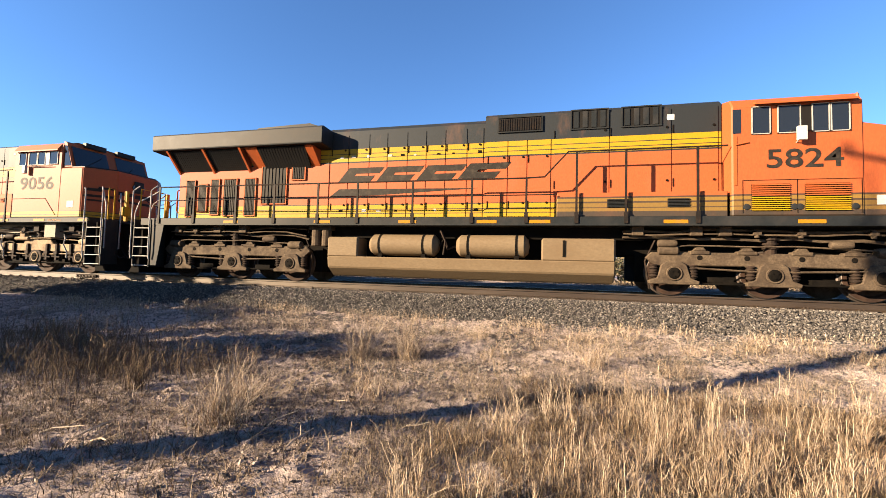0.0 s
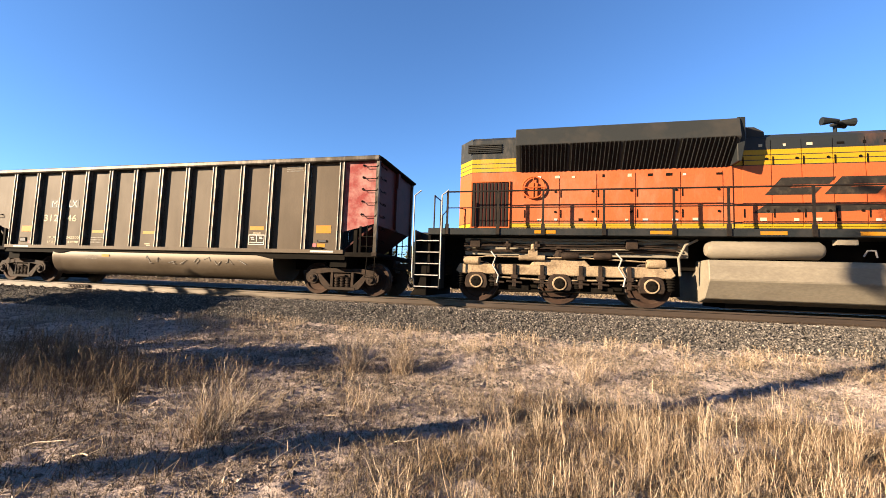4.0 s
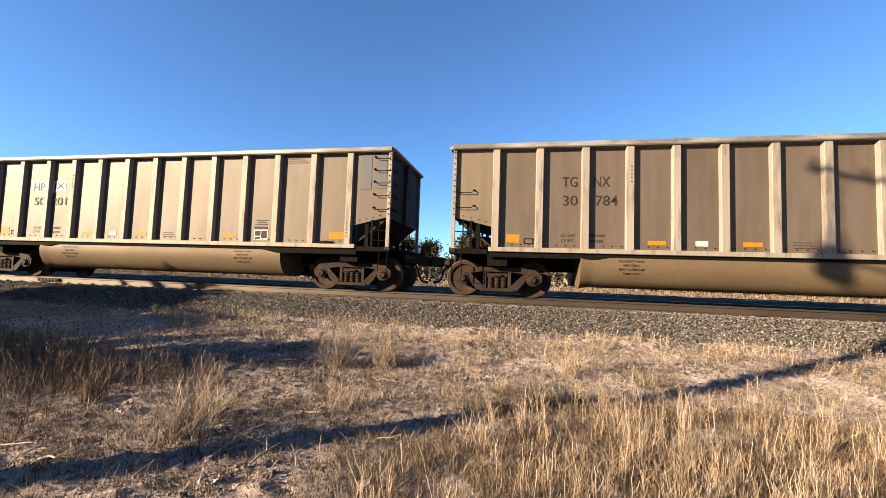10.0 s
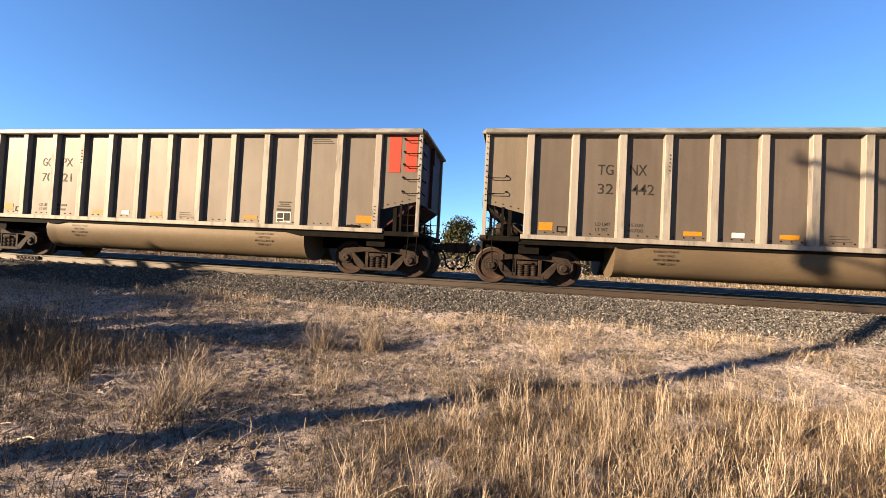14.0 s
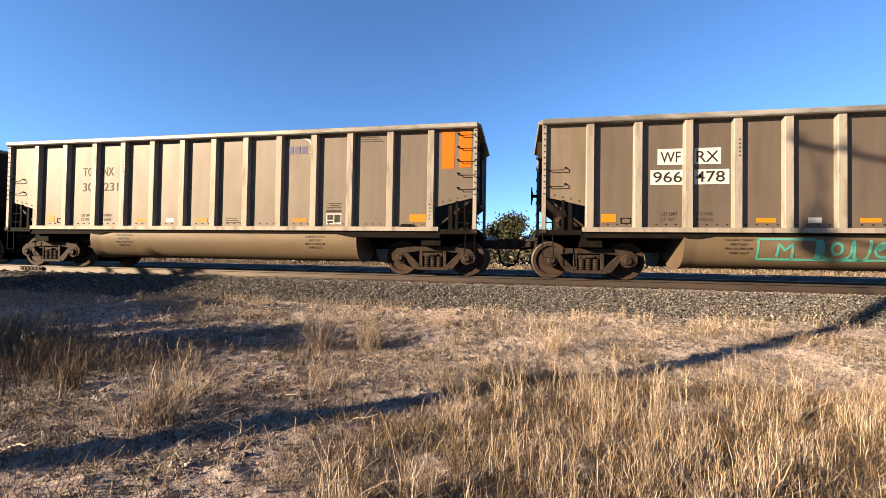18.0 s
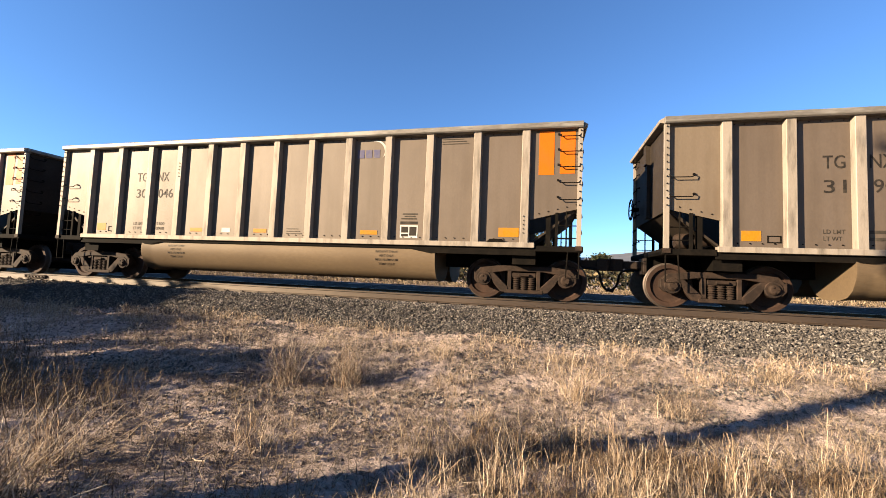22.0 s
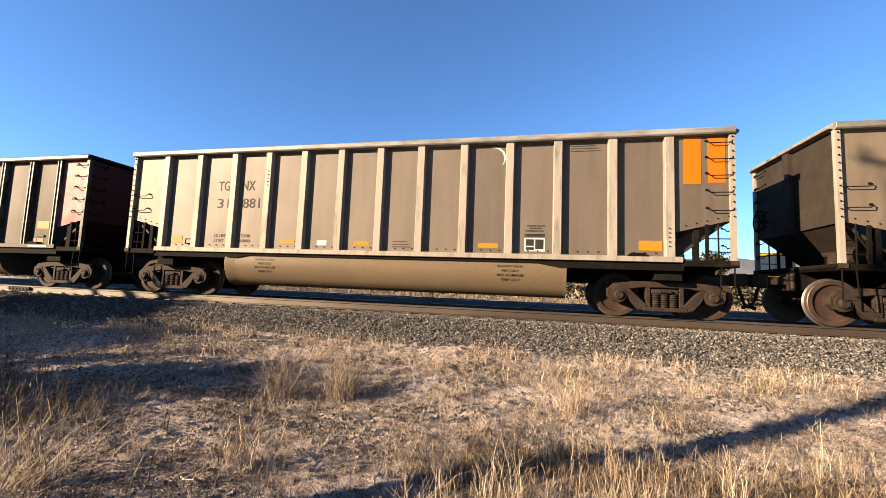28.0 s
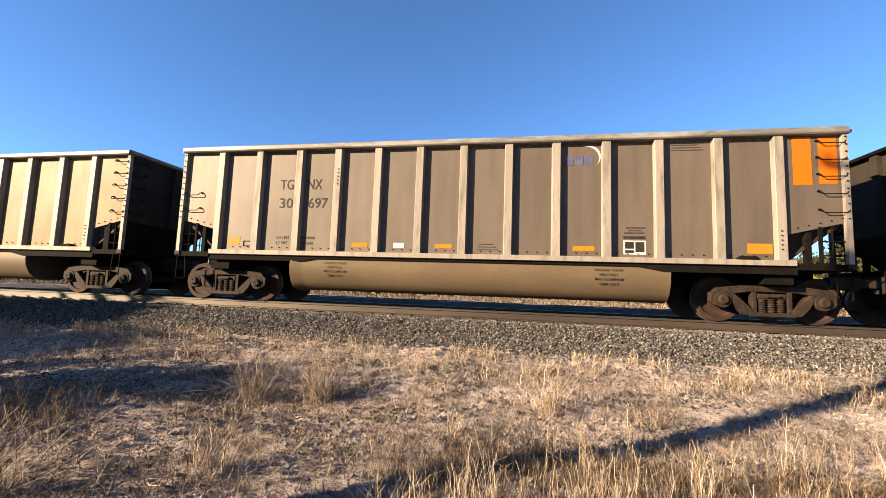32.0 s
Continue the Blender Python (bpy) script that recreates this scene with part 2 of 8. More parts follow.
M_WHTLET = surface("white_lettering", (0.317, 0.2997, 0.273), 0.6, 0.0, 0.1, (0.2203, 0.1849, 0.1542), 0.4, 30, 6)
M_BROWNEDGE = surface("worn_brown_edge", (0.19, 0.128, 0.088), 0.55, 0.0, 0.4, (0.0465, 0.0284, 0.0186), 0.5, 10, 6.0, 0.05, (1, 1, 0.5))
M_CREAM = surface("cream_lettering", (0.307, 0.267, 0.1869), 0.6, 0.0, 0.1, (0.2203, 0.1802, 0.1202), 0.3, 30, 6)
M_BOARD = surface("black_board", (0.0128, 0.0116, 0.0102), 0.5, 0.0, 0.1)
M_WHITE = surface("white_board", (0.3257, 0.3084, 0.2817), 0.6, 0.0, 0.1, (0.2643, 0.229, 0.1896), 0.4, 30, 3)
M_SAFETY = surface("orange_patch", (0.32, 0.0723, 0.0031), 0.5, 0.0, 0.08, (0.2323, 0.0671, 0.0103), 0.3)
M_REDPATCH = surface("red_patch", (0.2251, 0.0289, 0.017), 0.5, 0.0, 0.08, (0.1703, 0.0408, 0.0273), 0.3)
M_YELPATCH = surface("yellow_patch", (0.2555, 0.1533, 0.0015), 0.5, 0.0, 0.08, (0.1873, 0.1089, 0.0103), 0.3)
M_GREYPATCH = surface("grey_patch", (0.0682, 0.0682, 0.0733), 0.5, 0.0, 0.1)
M_REFLECT = surface("amber_reflector", (0.2478, 0.1032, 0.0062), 0.45, 0.0, 0.1, (0.1858, 0.0929, 0.0206), 0.4, 20, 5)
M_PINK = surface("pink_tag", (0.2385, 0.0748, 0.0815), 0.5)
M_BLUE = surface("faded_blue_mark", (0.0475, 0.0475, 0.0888), 0.5, 0.0, 0.1, (0.0852, 0.0748, 0.0748), 0.5, 30, 4)
M_TEAL = surface("teal_spray_paint", (0.0341, 0.1703, 0.1363), 0.5, 0.0, 0.15, (0.0852, 0.1193, 0.0852), 0.4, 30, 5)
M_CHALK = surface("white_chalk", (0.1703, 0.1569, 0.1363), 0.8, 0.0, 0.2, (0.0852, 0.0682, 0.0511), 0.5, 30, 8)
M_RAIL = surface("rusty_rail", (0.0289, 0.0196, 0.0134), 0.42, 0.1, 0.25, (0.0408, 0.0284, 0.0196), 0.5, 30, 1.5, 0.1, (0.3, 1, 1), 0.5)
M_RAILTOP = surface("rail_head", (0.1533, 0.143, 0.1363), 0.28, 0.9, 0.15)
M_TIE = surface("weathered_tie", (0.0341, 0.0258, 0.0206), 0.9, 0.0, 0.4, (0.0206, 0.0155, 0.0118), 0.5, 30, 3, 0.5, (0.3, 3, 3))
M_WOOD = surface("grey_pole_wood", (0.0547, 0.0408, 0.0304), 0.85, 0.0, 0.4, (0.0341, 0.0273, 0.0206), 0.5, 40, 2, 0.4, (3, 3, 0.3))
M_BARK = surface("grey_bark", (0.0444, 0.0341, 0.0258), 0.9, 0.0, 0.4, (0.0238, 0.0186, 0.0134), 0.5, 30, 3, 0.6)
M_LEAF = surface("dry_green_leaves", (0.0258, 0.0289, 0.0118), 0.7, 0.0, 0.4, (0.0408, 0.0341, 0.0155), 0.5, 3, 0.6)
M_PALEWALL = surface("pale_wall", (0.2044, 0.1807, 0.1569), 0.8, 0.0, 0.1, (0.1703, 0.143, 0.1228), 0.4)
M_PALEROOF = surface("white_roof", (0.2725, 0.2592, 0.2318), 0.5, 0.0, 0.05)
M_MACHINE = surface("machine_yellow", (0.2555, 0.143, 0.0067), 0.45, 0.0, 0.15, (0.1363, 0.0852, 0.017), 0.3)
M_RUBBER = surface("black_rubber", (0.0064, 0.0061, 0.0058), 0.7, 0.0, 0.3)
M_COUPLER = surface("rusty_coupler", (0.0238, 0.017, 0.0134), 0.7, 0.2, 0.4)


def glass_mat():
    m, nt, b = nodes_of("dark_glass")
    b.inputs["Base Color"].default_value = (0.01, 0.012, 0.014, 1)
    b.inputs["Roughness"].default_value = 0.06
    return m


M_GLASS = glass_mat()


def ground_mat(name, dirt, pale, dark, stone):
    m, nt, b = nodes_of(name)
    v = coords(nt, (1, 1, 1), False)
    n1 = noise_node(nt, v, 0.55, 6, 0.65)
    n2 = noise_node(nt, v, 5.5, 6, 0.7)
    n3 = noise_node(nt, v, 55, 4, 0.7)
    base = ramp(nt, n2, [(0.3, dark), (0.48, dirt), (0.7, pale)])
    patch = ramp(nt, n1, [(0.42, (0, 0, 0)), (0.62, (1, 1, 1))])
    base = blend(nt, patch, base, blend(nt, 0.5, base, pale))
    vo = nt.nodes.new("ShaderNodeTexVoronoi")
    vo.inputs["Scale"].default_value = 28
    nt.links.new(v, vo.inputs["Vector"])
    tint = ramp(nt, vo.outputs["Color"], [(0.2, stone), (0.5, dirt), (0.9, pale)])
    peb = ramp(nt, n3, [(0.48, (0, 0, 0)), (0.6, (0.75, 0.75, 0.75))])
    base = blend(nt, peb, base, tint)
    tone = ramp(nt, n3, [(0.3, (0.66, 0.63, 0.6)), (0.5, (1, 1, 1))])
    base = blend(nt, 1.0, base, tone, "MULTIPLY")
    n4 = noise_node(nt, v, 1.7, 8, 0.72)
    duff = ramp(nt, n4, [(0.49, (0, 0, 0)), (0.60, (0.75, 0.75, 0.75))])
    n5 = noise_node(nt, v, 24, 5, 0.75)
    base = blend(nt, duff, base, ramp(nt, n5, [(0.38, tuple(c * 0.35 for c in dark)), (0.56, dark), (0.72, dirt)]))
    nt.links.new(base, b.inputs["Base Color"])
    b.inputs["Roughness"].default_value = 0.95
    b.inputs["Specular IOR Level"].default_value = 0.15
    add = nt.nodes.new("ShaderNodeMath")
    add.operation = "MULTIPLY_ADD"
    add.inputs[1].default_value = 0.9
    nt.links.new(n3, add.inputs[0])
    nt.links.new(n2, add.inputs[2])
    bumped(nt, b, add.outputs[0], 0.85, 0.06)
    return m


M_GROUND = ground_mat("dry_dirt", (0.328, 0.254, 0.208), (0.468, 0.371, 0.312), (0.122, 0.091, 0.072), (0.152, 0.132, 0.122))


def island_mat(name, stops, rough=0.9, bump=0.0, grain=40, translucent=0.0):
    m, nt, b = nodes_of(name)
    g = nt.nodes.new("ShaderNodeNewGeometry")
    base = ramp(nt, g.outputs["Random Per Island"], stops)
    v = coords(nt, (1, 1, 1), False)
    n = noise_node(nt, v, grain, 3)
    tone = ramp(nt, n, [(0.3, (0.7, 0.7, 0.7)), (0.7, (1, 1, 1))])
    base = blend(nt, 1.0, base, tone, "MULTIPLY")
    nt.links.new(base, b.inputs["Base Color"])
    b.inputs["Roughness"].default_value = rough
    b.inputs["Specular IOR Level"].default_value = 0.25
    if bump:
        bumped(nt, b, n, bump, 0.01)
    return m


M_STONES = island_mat("ballast_stones", [(0.0, (0.0251, 0.0221, 0.0195)), (0.35, (0.058, 0.0498, 0.0416)), (0.75, (0.108, 0.0913, 0.0749)), (0.97, (0.216, 0.187, 0.158))], 0.85, 0.3)
M_PEBBLE = island_mat("dirt_pebbles", [(0.0, (0.0545, 0.0431, 0.0349)), (0.5, (0.1171, 0.0934, 0.074)), (1.0, (0.1952, 0.1639, 0.1367))], 0.9, 0.3)
M_CLOD = island_mat("pale_clods", [(0.0, (0.19, 0.145, 0.112)), (0.5, (0.262, 0.204, 0.161)), (1.0, (0.33, 0.262, 0.212))], 0.95, 0.5, 90)
M_STRAW = island_mat("dry_straw", [(0.0, (0.085, 0.052, 0.029)), (0.22, (0.18, 0.118, 0.067)), (0.5, (0.31, 0.225, 0.144)), (0.8, (0.42, 0.335, 0.242)), (1.0, (0.15, 0.094, 0.052))], 0.7)
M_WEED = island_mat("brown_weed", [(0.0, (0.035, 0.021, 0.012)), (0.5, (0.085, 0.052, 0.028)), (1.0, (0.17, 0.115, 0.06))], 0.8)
M_LITTER = island_mat("straw_litter", [(0.0, (0.026, 0.018, 0.011)), (0.35, (0.08, 0.055, 0.034)), (0.7, (0.18, 0.13, 0.078)), (1.0, (0.30, 0.23, 0.15))], 0.8)


# ---- mesh helpers ----
class Geo:
    """Vertices and faces of one part."""

    def __init__(self):
        self.v, self.f, self.mi = [], [], []
        self.slot = 0

    def add(self, verts, faces):
        n = len(self.v)
        self.v += [tuple(p) for p in verts]
        self.f += [tuple(i + n for i in f) for f in faces]
        self.mi += [self.slot] * len(faces)
        return self

    def box(self, x0, x1, y0, y1, z0, z1):
        return self.add([(x0, y0, z0), (x1, y0, z0), (x1, y1, z0), (x0, y1, z0), (x0, y0, z1), (x1, y0, z1), (x1, y1, z1), (x0, y1, z1)],
                        [(0, 3, 2, 1), (4, 5, 6, 7), (0, 1, 5, 4), (1, 2, 6, 5), (2, 3, 7, 6), (3, 0, 4, 7)])

    def prism(self, poly, axis, a, b):
        """A polygon drawn out from a to b along an axis: (y, z) along x, (x, z) along y, (x, y) along z."""
        def at(p, t):
            return {"x": (t, p[0], p[1]), "y": (p[0], t, p[1]), "z": (p[0], p[1], t)}[axis]
        n = len(poly)
        faces = [tuple(range(n)), tuple(range(2 * n - 1, n - 1, -1))]
        faces += [(i, i + n, (i + 1) % n + n, (i + 1) % n) for i in range(n)]
        return self.add([at(p, a) for p in poly] + [at(p, b) for p in poly], faces)

    def rod(self, p, q, r, n=8, r2=None):
        p, q = Vector(p), Vector(q)
        d = (q - p).normalized()
        u = d.orthogonal().normalized()
        w = d.cross(u)
        r2 = r if r2 is None else r2
        ring = [(math.cos(2 * math.pi * i / n), math.sin(2 * math.pi * i / n)) for i in range(n)]
        vs = [p + (u * c + w * s) * r for c, s in ring] + [q + (u * c + w * s) * r2 for c, s in ring]
        fs = [(i, (i + 1) % n, (i + 1) % n + n, i + n) for i in range(n)] + [tuple(range(n - 1, -1, -1)), tuple(range(n, 2 * n))]
        return self.add(vs, fs)

    def tube(self, pts, r, n=6):
        pts = [Vector(p) for p in pts]
        k = len(pts)
        u = None
        vs = []
        for i, p in enumerate(pts):
            d = (pts[min(i + 1, k - 1)] - pts[max(i - 1, 0)]).normalized()
            u = d.orthogonal().normalized() if u is None else (u - d * u.dot(d)).normalized()
            w = d.cross(u)
            vs += [p + (u * math.cos(2 * math.pi * j / n) + w * math.sin(2 * math.pi * j / n)) * (r[i] if isinstance(r, (list, tuple)) else r) for j in range(n)]
        fs = [(i * n + j, i * n + (j + 1) % n, (i + 1) * n + (j + 1) % n, (i + 1) * n + j) for i in range(k - 1) for j in range(n)]
        fs += [tuple(range(n - 1, -1, -1)), tuple(range((k - 1) * n, k * n))]
        return self.add(vs, fs)

    def lathe(self, prof, centre, axis="y", n=24, caps=True):
        """Turns a profile of (radius, distance along the axis) round the axis."""
        vs = []
        for r, h in prof:
            for j in range(n):
                a = 2 * math.pi * j / n
                c, s = r * math.cos(a), r * math.sin(a)
                o = {"y": (c, h, s), "x": (h, c, s), "z": (c, s, h)}[axis]
                vs.append((centre[0] + o[0], centre[1] + o[1], centre[2] + o[2]))
        k = len(prof)
        fs = [(i * n + j, i * n + (j + 1) % n, (i + 1) * n + (j + 1) % n, (i + 1) * n + j) for i in range(k - 1) for j in range(n)]
        if caps:
            fs += [tuple(range(n - 1, -1, -1)), tuple(range((k - 1) * n, k * n))]
        return self.add(vs, fs)


def mesh_of(name, geo, mats, bevel=0.0, smooth=False):
    me = bpy.data.meshes.new(name)
    me.from_pydata(geo.v, [], geo.f)
    for m in mats if isinstance(mats, (list, tuple)) else [mats]:
        me.materials.append(m)
    if any(geo.mi):
        me.polygons.foreach_set("material_index", geo.mi)
    bm = bmesh.new()
    bm.from_mesh(me)
    bmesh.ops.recalc_face_normals(bm, faces=bm.faces)
    if bevel:
        bmesh.ops.bevel(bm, geom=[e for e in bm.edges if e.is_manifold and e.calc_face_angle(0) > 0.5], offset=bevel, segments=1, affect="EDGES", clamp_overlap=True)
    bm.to_mesh(me)
    bm.free()
    if smooth:
        me.shade_smooth()
        me.set_sharp_from_angle(angle=radians(40))
    return me


STORE = {}


def part(name, geo, material, parent, label="", at=None, bevel=0.0, smooth=False, key=None):
    """One mesh object under a thing or a part. With a key, alike parts share one mesh."""
    if key is not None:
        k = (key, tuple(m.name for m in material) if isinstance(material, (list, tuple)) else material.name)
        if k not in STORE:
            STORE[k] = mesh_of(name, geo() if callable(geo) else geo, material, bevel, smooth)
        me = STORE[k]
    else:
        me = mesh_of(name, geo() if callable(geo) else geo, material, bevel, smooth)
    ob = new(name, me)
    ob.parent = parent
    if at is not None:
        ob.matrix_basis = at if isinstance(at, Matrix) else Matrix.Translation(at)
    if label:
        ob["label"] = label
    return ob


def text_geo(string, x0, x1, z0, z1, y, bold=0.004):
    """Lettering set into a box on a wall that faces -y."""
    cu = bpy.data.curves.new("letters", "FONT")
    cu.body = string
    cu.resolution_u = 3
    cu.offset = bold
    ob = new("letters", cu)
    me = bpy.data.meshes.new_from_object(ob.evaluated_get(bpy.context.evaluated_depsgraph_get()))
    vs = [v.co.copy() for v in me.vertices]
    fs = [tuple(p.vertices) for p in me.polygons]
    bpy.data.objects.remove(ob)
    bpy.data.curves.remove(cu)
    bpy.data.meshes.remove(me)
    ax, bx = min(v.x for v in vs), max(v.x for v in vs)
    ay, by = min(v.y for v in vs), max(v.y for v in vs)
    g = Geo()
    g.add([(x0 + (v.x - ax) / (bx - ax) * (x1 - x0), y, z0 + (v.y - ay) / (by - ay) * (z1 - z0)) for v in vs], fs)
    return g


def islands(geo):
    """The separate pieces of a mesh, each as a Geo of its own."""
    up = list(range(len(geo.v)))

    def root(i):
        while up[i] != i:
            up[i] = up[up[i]]
            i = up[i]
        return i
    for f in geo.f:
        for i in f[1:]:
            up[root(i)] = root(f[0])
    out = {}
    for f in geo.f:
        out.setdefault(root(f[0]), []).append(f)
    made = []
    for faces in out.values():
        ids = sorted({i for f in faces for i in f})
        at = {v: n for n, v in enumerate(ids)}
        made.append(Geo().add([geo.v[i] for i in ids], [tuple(at[i] for i in f) for f in faces]))
    return made


def lettering(string, x0, x1, z0, z1, y, mat, parent, label="", bold=0.004):
    if z1 - z0 < 0.2:
        return part("lettering", lambda: text_geo(string, x0, x1, z0, z1, y, bold), mat, parent, label or "painted lettering", key=("txt", string, x0, x1, z0, z1, y))
    for i, g in enumerate(islands(text_geo(string, x0, x1, z0, z1, y, bold))):
        part("numeral" if string.isdigit() else "letter", g, mat, parent, label or "painted lettering", key=("txt", string, x0, x1, z0, z1, y, i))


def thing(name, at, label, category, group="", kind=""):
    ob = new(name)
    ob.empty_display_size = 0.3
    ob.matrix_basis = at
    return tagged(ob, label, category, group, kind)


# ---- ground, track ----
def ground_z(x, y):
    """Height of the dirt: a flat verge, a shallow ditch and the far side of the line."""
    a = abs(y)
    if y < 0:
        z = -0.90 + 0.05 * max(0.0, min(1.0, (a - 6.0) / 4.0)) if a > 6 else -0.90 + 0.28 * max(0.0, min(1.0, (6.0 - a) / 3.3)) ** 1.2
    else:
        z = -0.80 + 0.72 * max(0.0, min(1.0, (a - 3.0) / 3.6)) ** 1.2
    if a < 40 and abs(x) < 60:
        off = max(-8.0 - x, x - 5.5, -10.2 - y, y + 2.6, 0.0)
        near = max(0.0, 1.0 - off / 1.2)
        z += 0.045 * noise.noise((x * 0.6, y * 0.6, 0)) + 0.022 * max(0.0, 1.0 - off / 5) * noise.noise((x * 2.3, y * 2.3, 4)) + near * (0.036 * noise.noise((x * 5.5, y * 5.5, 9)) + 0.024 * noise.noise((x * 13, y * 13, 3)))
    return z


def spread(lo, hi, step, far, grow):
    out, x, s = [], lo, step
    while x < hi:
        out.append(x)
        x += step
    out.append(hi)
    s, a, b = step, lo, hi
    left, right = [], []
    while b < far:
        s *= grow
        a -= s
        b += s
        left.append(a)
        right.append(b)
    return left[::-1] + out + right


def make_ground():
    xs = spread(-8.0, 5.5, 0.045, 2600, 1.16)
    ys = spread(-10.2, -2.6, 0.045, 2600, 1.16)
    vs = [(x, y, ground_z(x, y)) for y in ys for x in xs]
    n = len(xs)
    fs = [(j * n + i, j * n + i + 1, (j + 1) * n + i + 1, (j + 1) * n + i) for j in range(len(ys) - 1) for i in range(n - 1)]
    me = bpy.data.meshes.new("ground")
    me.from_pydata(vs, [], fs)
    me.materials.append(M_GROUND)
    me.shade_smooth()
    return tagged(new("ground", me), "dry pale dirt verge with gravel and straw beside the railway", "ground", "", "structure")


make_ground()


def ballast_z(y):
    a = abs(y)
    if a < 1.75:
        return -0.215
    if y > 0:
        return -0.215 + 0.17 * min(1.0, (a - 1.75) / 4.0)
    return -0.215 - (a - 1.75) * 0.43 if a < 2.85 else -0.69 - (a - 2.85) * 0.8


def make_ballast():
    xs = spread(-20.0, 12.0, 0.25, 420, 1.3)
    # the dark bed beyond the track, to y 9.1, stands in for the train's shadow
    ys = [-3.25 + 0.13 * i for i in range(51)] + [3.6 + 0.5 * i for i in range(12)]
    vs = [(x, y, ballast_z(y) - 0.03 + 0.03 * noise.noise((x * 3, y * 3, 2))) for y in ys for x in xs]
    n = len(xs)
    fs = [(j * n + i, j * n + i + 1, (j + 1) * n + i + 1, (j + 1) * n + i) for j in range(len(ys) - 1) for i in range(n - 1)]
    me = bpy.data.meshes.new("ballast_bed")
    me.from_pydata(vs, [], fs)
    # gravel colour kept dark for the shade in gaps between the stones too
    me.materials.append(ground_mat("shade_dark_gravel", (0.0341, 0.0299, 0.0258), (0.0682, 0.0594, 0.0511), (0.0166, 0.0141, 0.0116), (0.0206, 0.0186, 0.017)))
    return tagged(new("ballast_bed", me), "grey crushed stone ballast under the track, far side as train shadow", "ballast", "", "structure")


make_ballast()


def scatter_stones(name, mat, label, cat, count, place, size, sink=0.3):
    """Loose stones in one mesh: knocked-about octahedra."""
    rng = np.random.default_rng(sum(map(ord, name)))
    base = np.array([(1, 0, 0), (-1, 0, 0), (0, 1, 0), (0, -1, 0), (0, 0, 1), (0, 0, -1)], float)
    tri = np.array([(0, 2, 4), (2, 1, 4), (1, 3, 4), (3, 0, 4), (2, 0, 5), (1, 2, 5), (3, 1, 5), (0, 3, 5)])
    P = place(rng, count)
    s = np.minimum(size[0] * np.exp(rng.normal(0, size[1], (count, 1, 1))), 0.045 if size[0] > 0.02 else 0.026)
    j = base[None] * rng.uniform(0.6, 1.25, (count, 6, 1)) + rng.normal(0, 0.22, (count, 6, 3))
    j[:, :, 2] *= 0.8
    a = rng.uniform(0, 6.28, count)
    b = rng.uniform(-0.9, 0.9, count)
    ca, sa, cb, sb = np.cos(a), np.sin(a), np.cos(b), np.sin(b)
    x, y, z = j[:, :, 0], j[:, :, 1], j[:, :, 2]
    y, z = y * cb[:, None] - z * sb[:, None], y * sb[:, None] + z * cb[:, None]
    x, y = x * ca[:, None] - y * sa[:, None], x * sa[:, None] + y * ca[:, None]
    V = np.stack([x, y, z], 2) * s + P[:, None, :] + np.array([0, 0, 1.0]) * s * (0.5 - sink)
    F = (tri[None] + 6 * np.arange(count)[:, None, None]).reshape(-1, 3)
    me = bpy.data.meshes.new(name)
    me.from_pydata(V.reshape(-1, 3), [], F)
    me.materials.append(mat)
    return tagged(new(name, me), label, cat, "", "stuff")


def on_ballast(rng, n):
    x = np.where(rng.random(n) < 0.8, rng.uniform(-13, 10, n), rng.uniform(-34, 22, n))
    y = -1.1 - 1.62 * rng.random(n) ** 0.9 - 0.12 * np.abs(rng.normal(0, 1, n)) * (rng.random(n) < 0.5) - rng.exponential(0.3, n) * (rng.random(n) < 0.12)
    z = np.array([max(ballast_z(b), ground_z(a, b) if b < -2.7 else -9.0) for a, b in zip(x, y)]) + rng.uniform(-0.02, 0.03, n) * (y > -2.9)
    return np.stack([x, y, z], 1)


def on_dirt(rng, n):
    far = rng.random(n) < 0.22
    x = np.where(far, rng.uniform(-15, -7, n), rng.uniform(-7.5, 6.5, n))
    y = np.where(far, -2.9 - 3.8 * rng.random(n), -3.0 - 6.8 * rng.random(n) ** 1.25)
    z = np.array([ground_z(a, b) for a, b in zip(x, y)])
    return np.stack([x, y, z], 1)


scatter_stones("ballast_stones", M_STONES, "loose grey crushed ballast stones", "ballast", 100000, on_ballast, (0.019, 0.34))
def spilled(rng, n):
    x, y = rng.uniform(-6.5, 6.5, n * 5), -2.9 - 4.6 * rng.random(n * 5) ** 1.4
    keep = [i for i in range(n * 5) if noise.noise((x[i] * 0.9, y[i] * 1.6, 31)) > 0.12][:n]
    x, y = x[keep], y[keep]
    z = np.array([ground_z(a, b) for a, b in zip(x, y)])
    return np.stack([x, y, z], 1)


scatter_stones("spilled_ballast", M_STONES, "patches of dark gravel spilled over the dirt", "gravel", 9000, spilled, (0.016, 0.4))
def crumbled(rng, n):
    x, y = rng.uniform(-6.5, 4.5, n * 6), rng.uniform(-10.0, -4.6, n * 6)
    keep = [i for i in range(n * 6) if noise.noise((x[i] * 1.1, y[i] * 1.7, 51)) > 0.1][:n]
    x, y = x[keep], y[keep]
    z = np.array([ground_z(a, b) for a, b in zip(x, y)])
    return np.stack([x, y, z], 1)


scatter_stones("dirt_clods", M_CLOD, "pale crumbled clods of dry dirt", "clods", 9000, crumbled, (0.0125, 0.45), 0.55)
scatter_stones("dirt_pebbles", M_PEBBLE, "small brown and pale pebbles strewn over the dirt", "pebbles", 52000, on_dirt, (0.0085, 0.5))


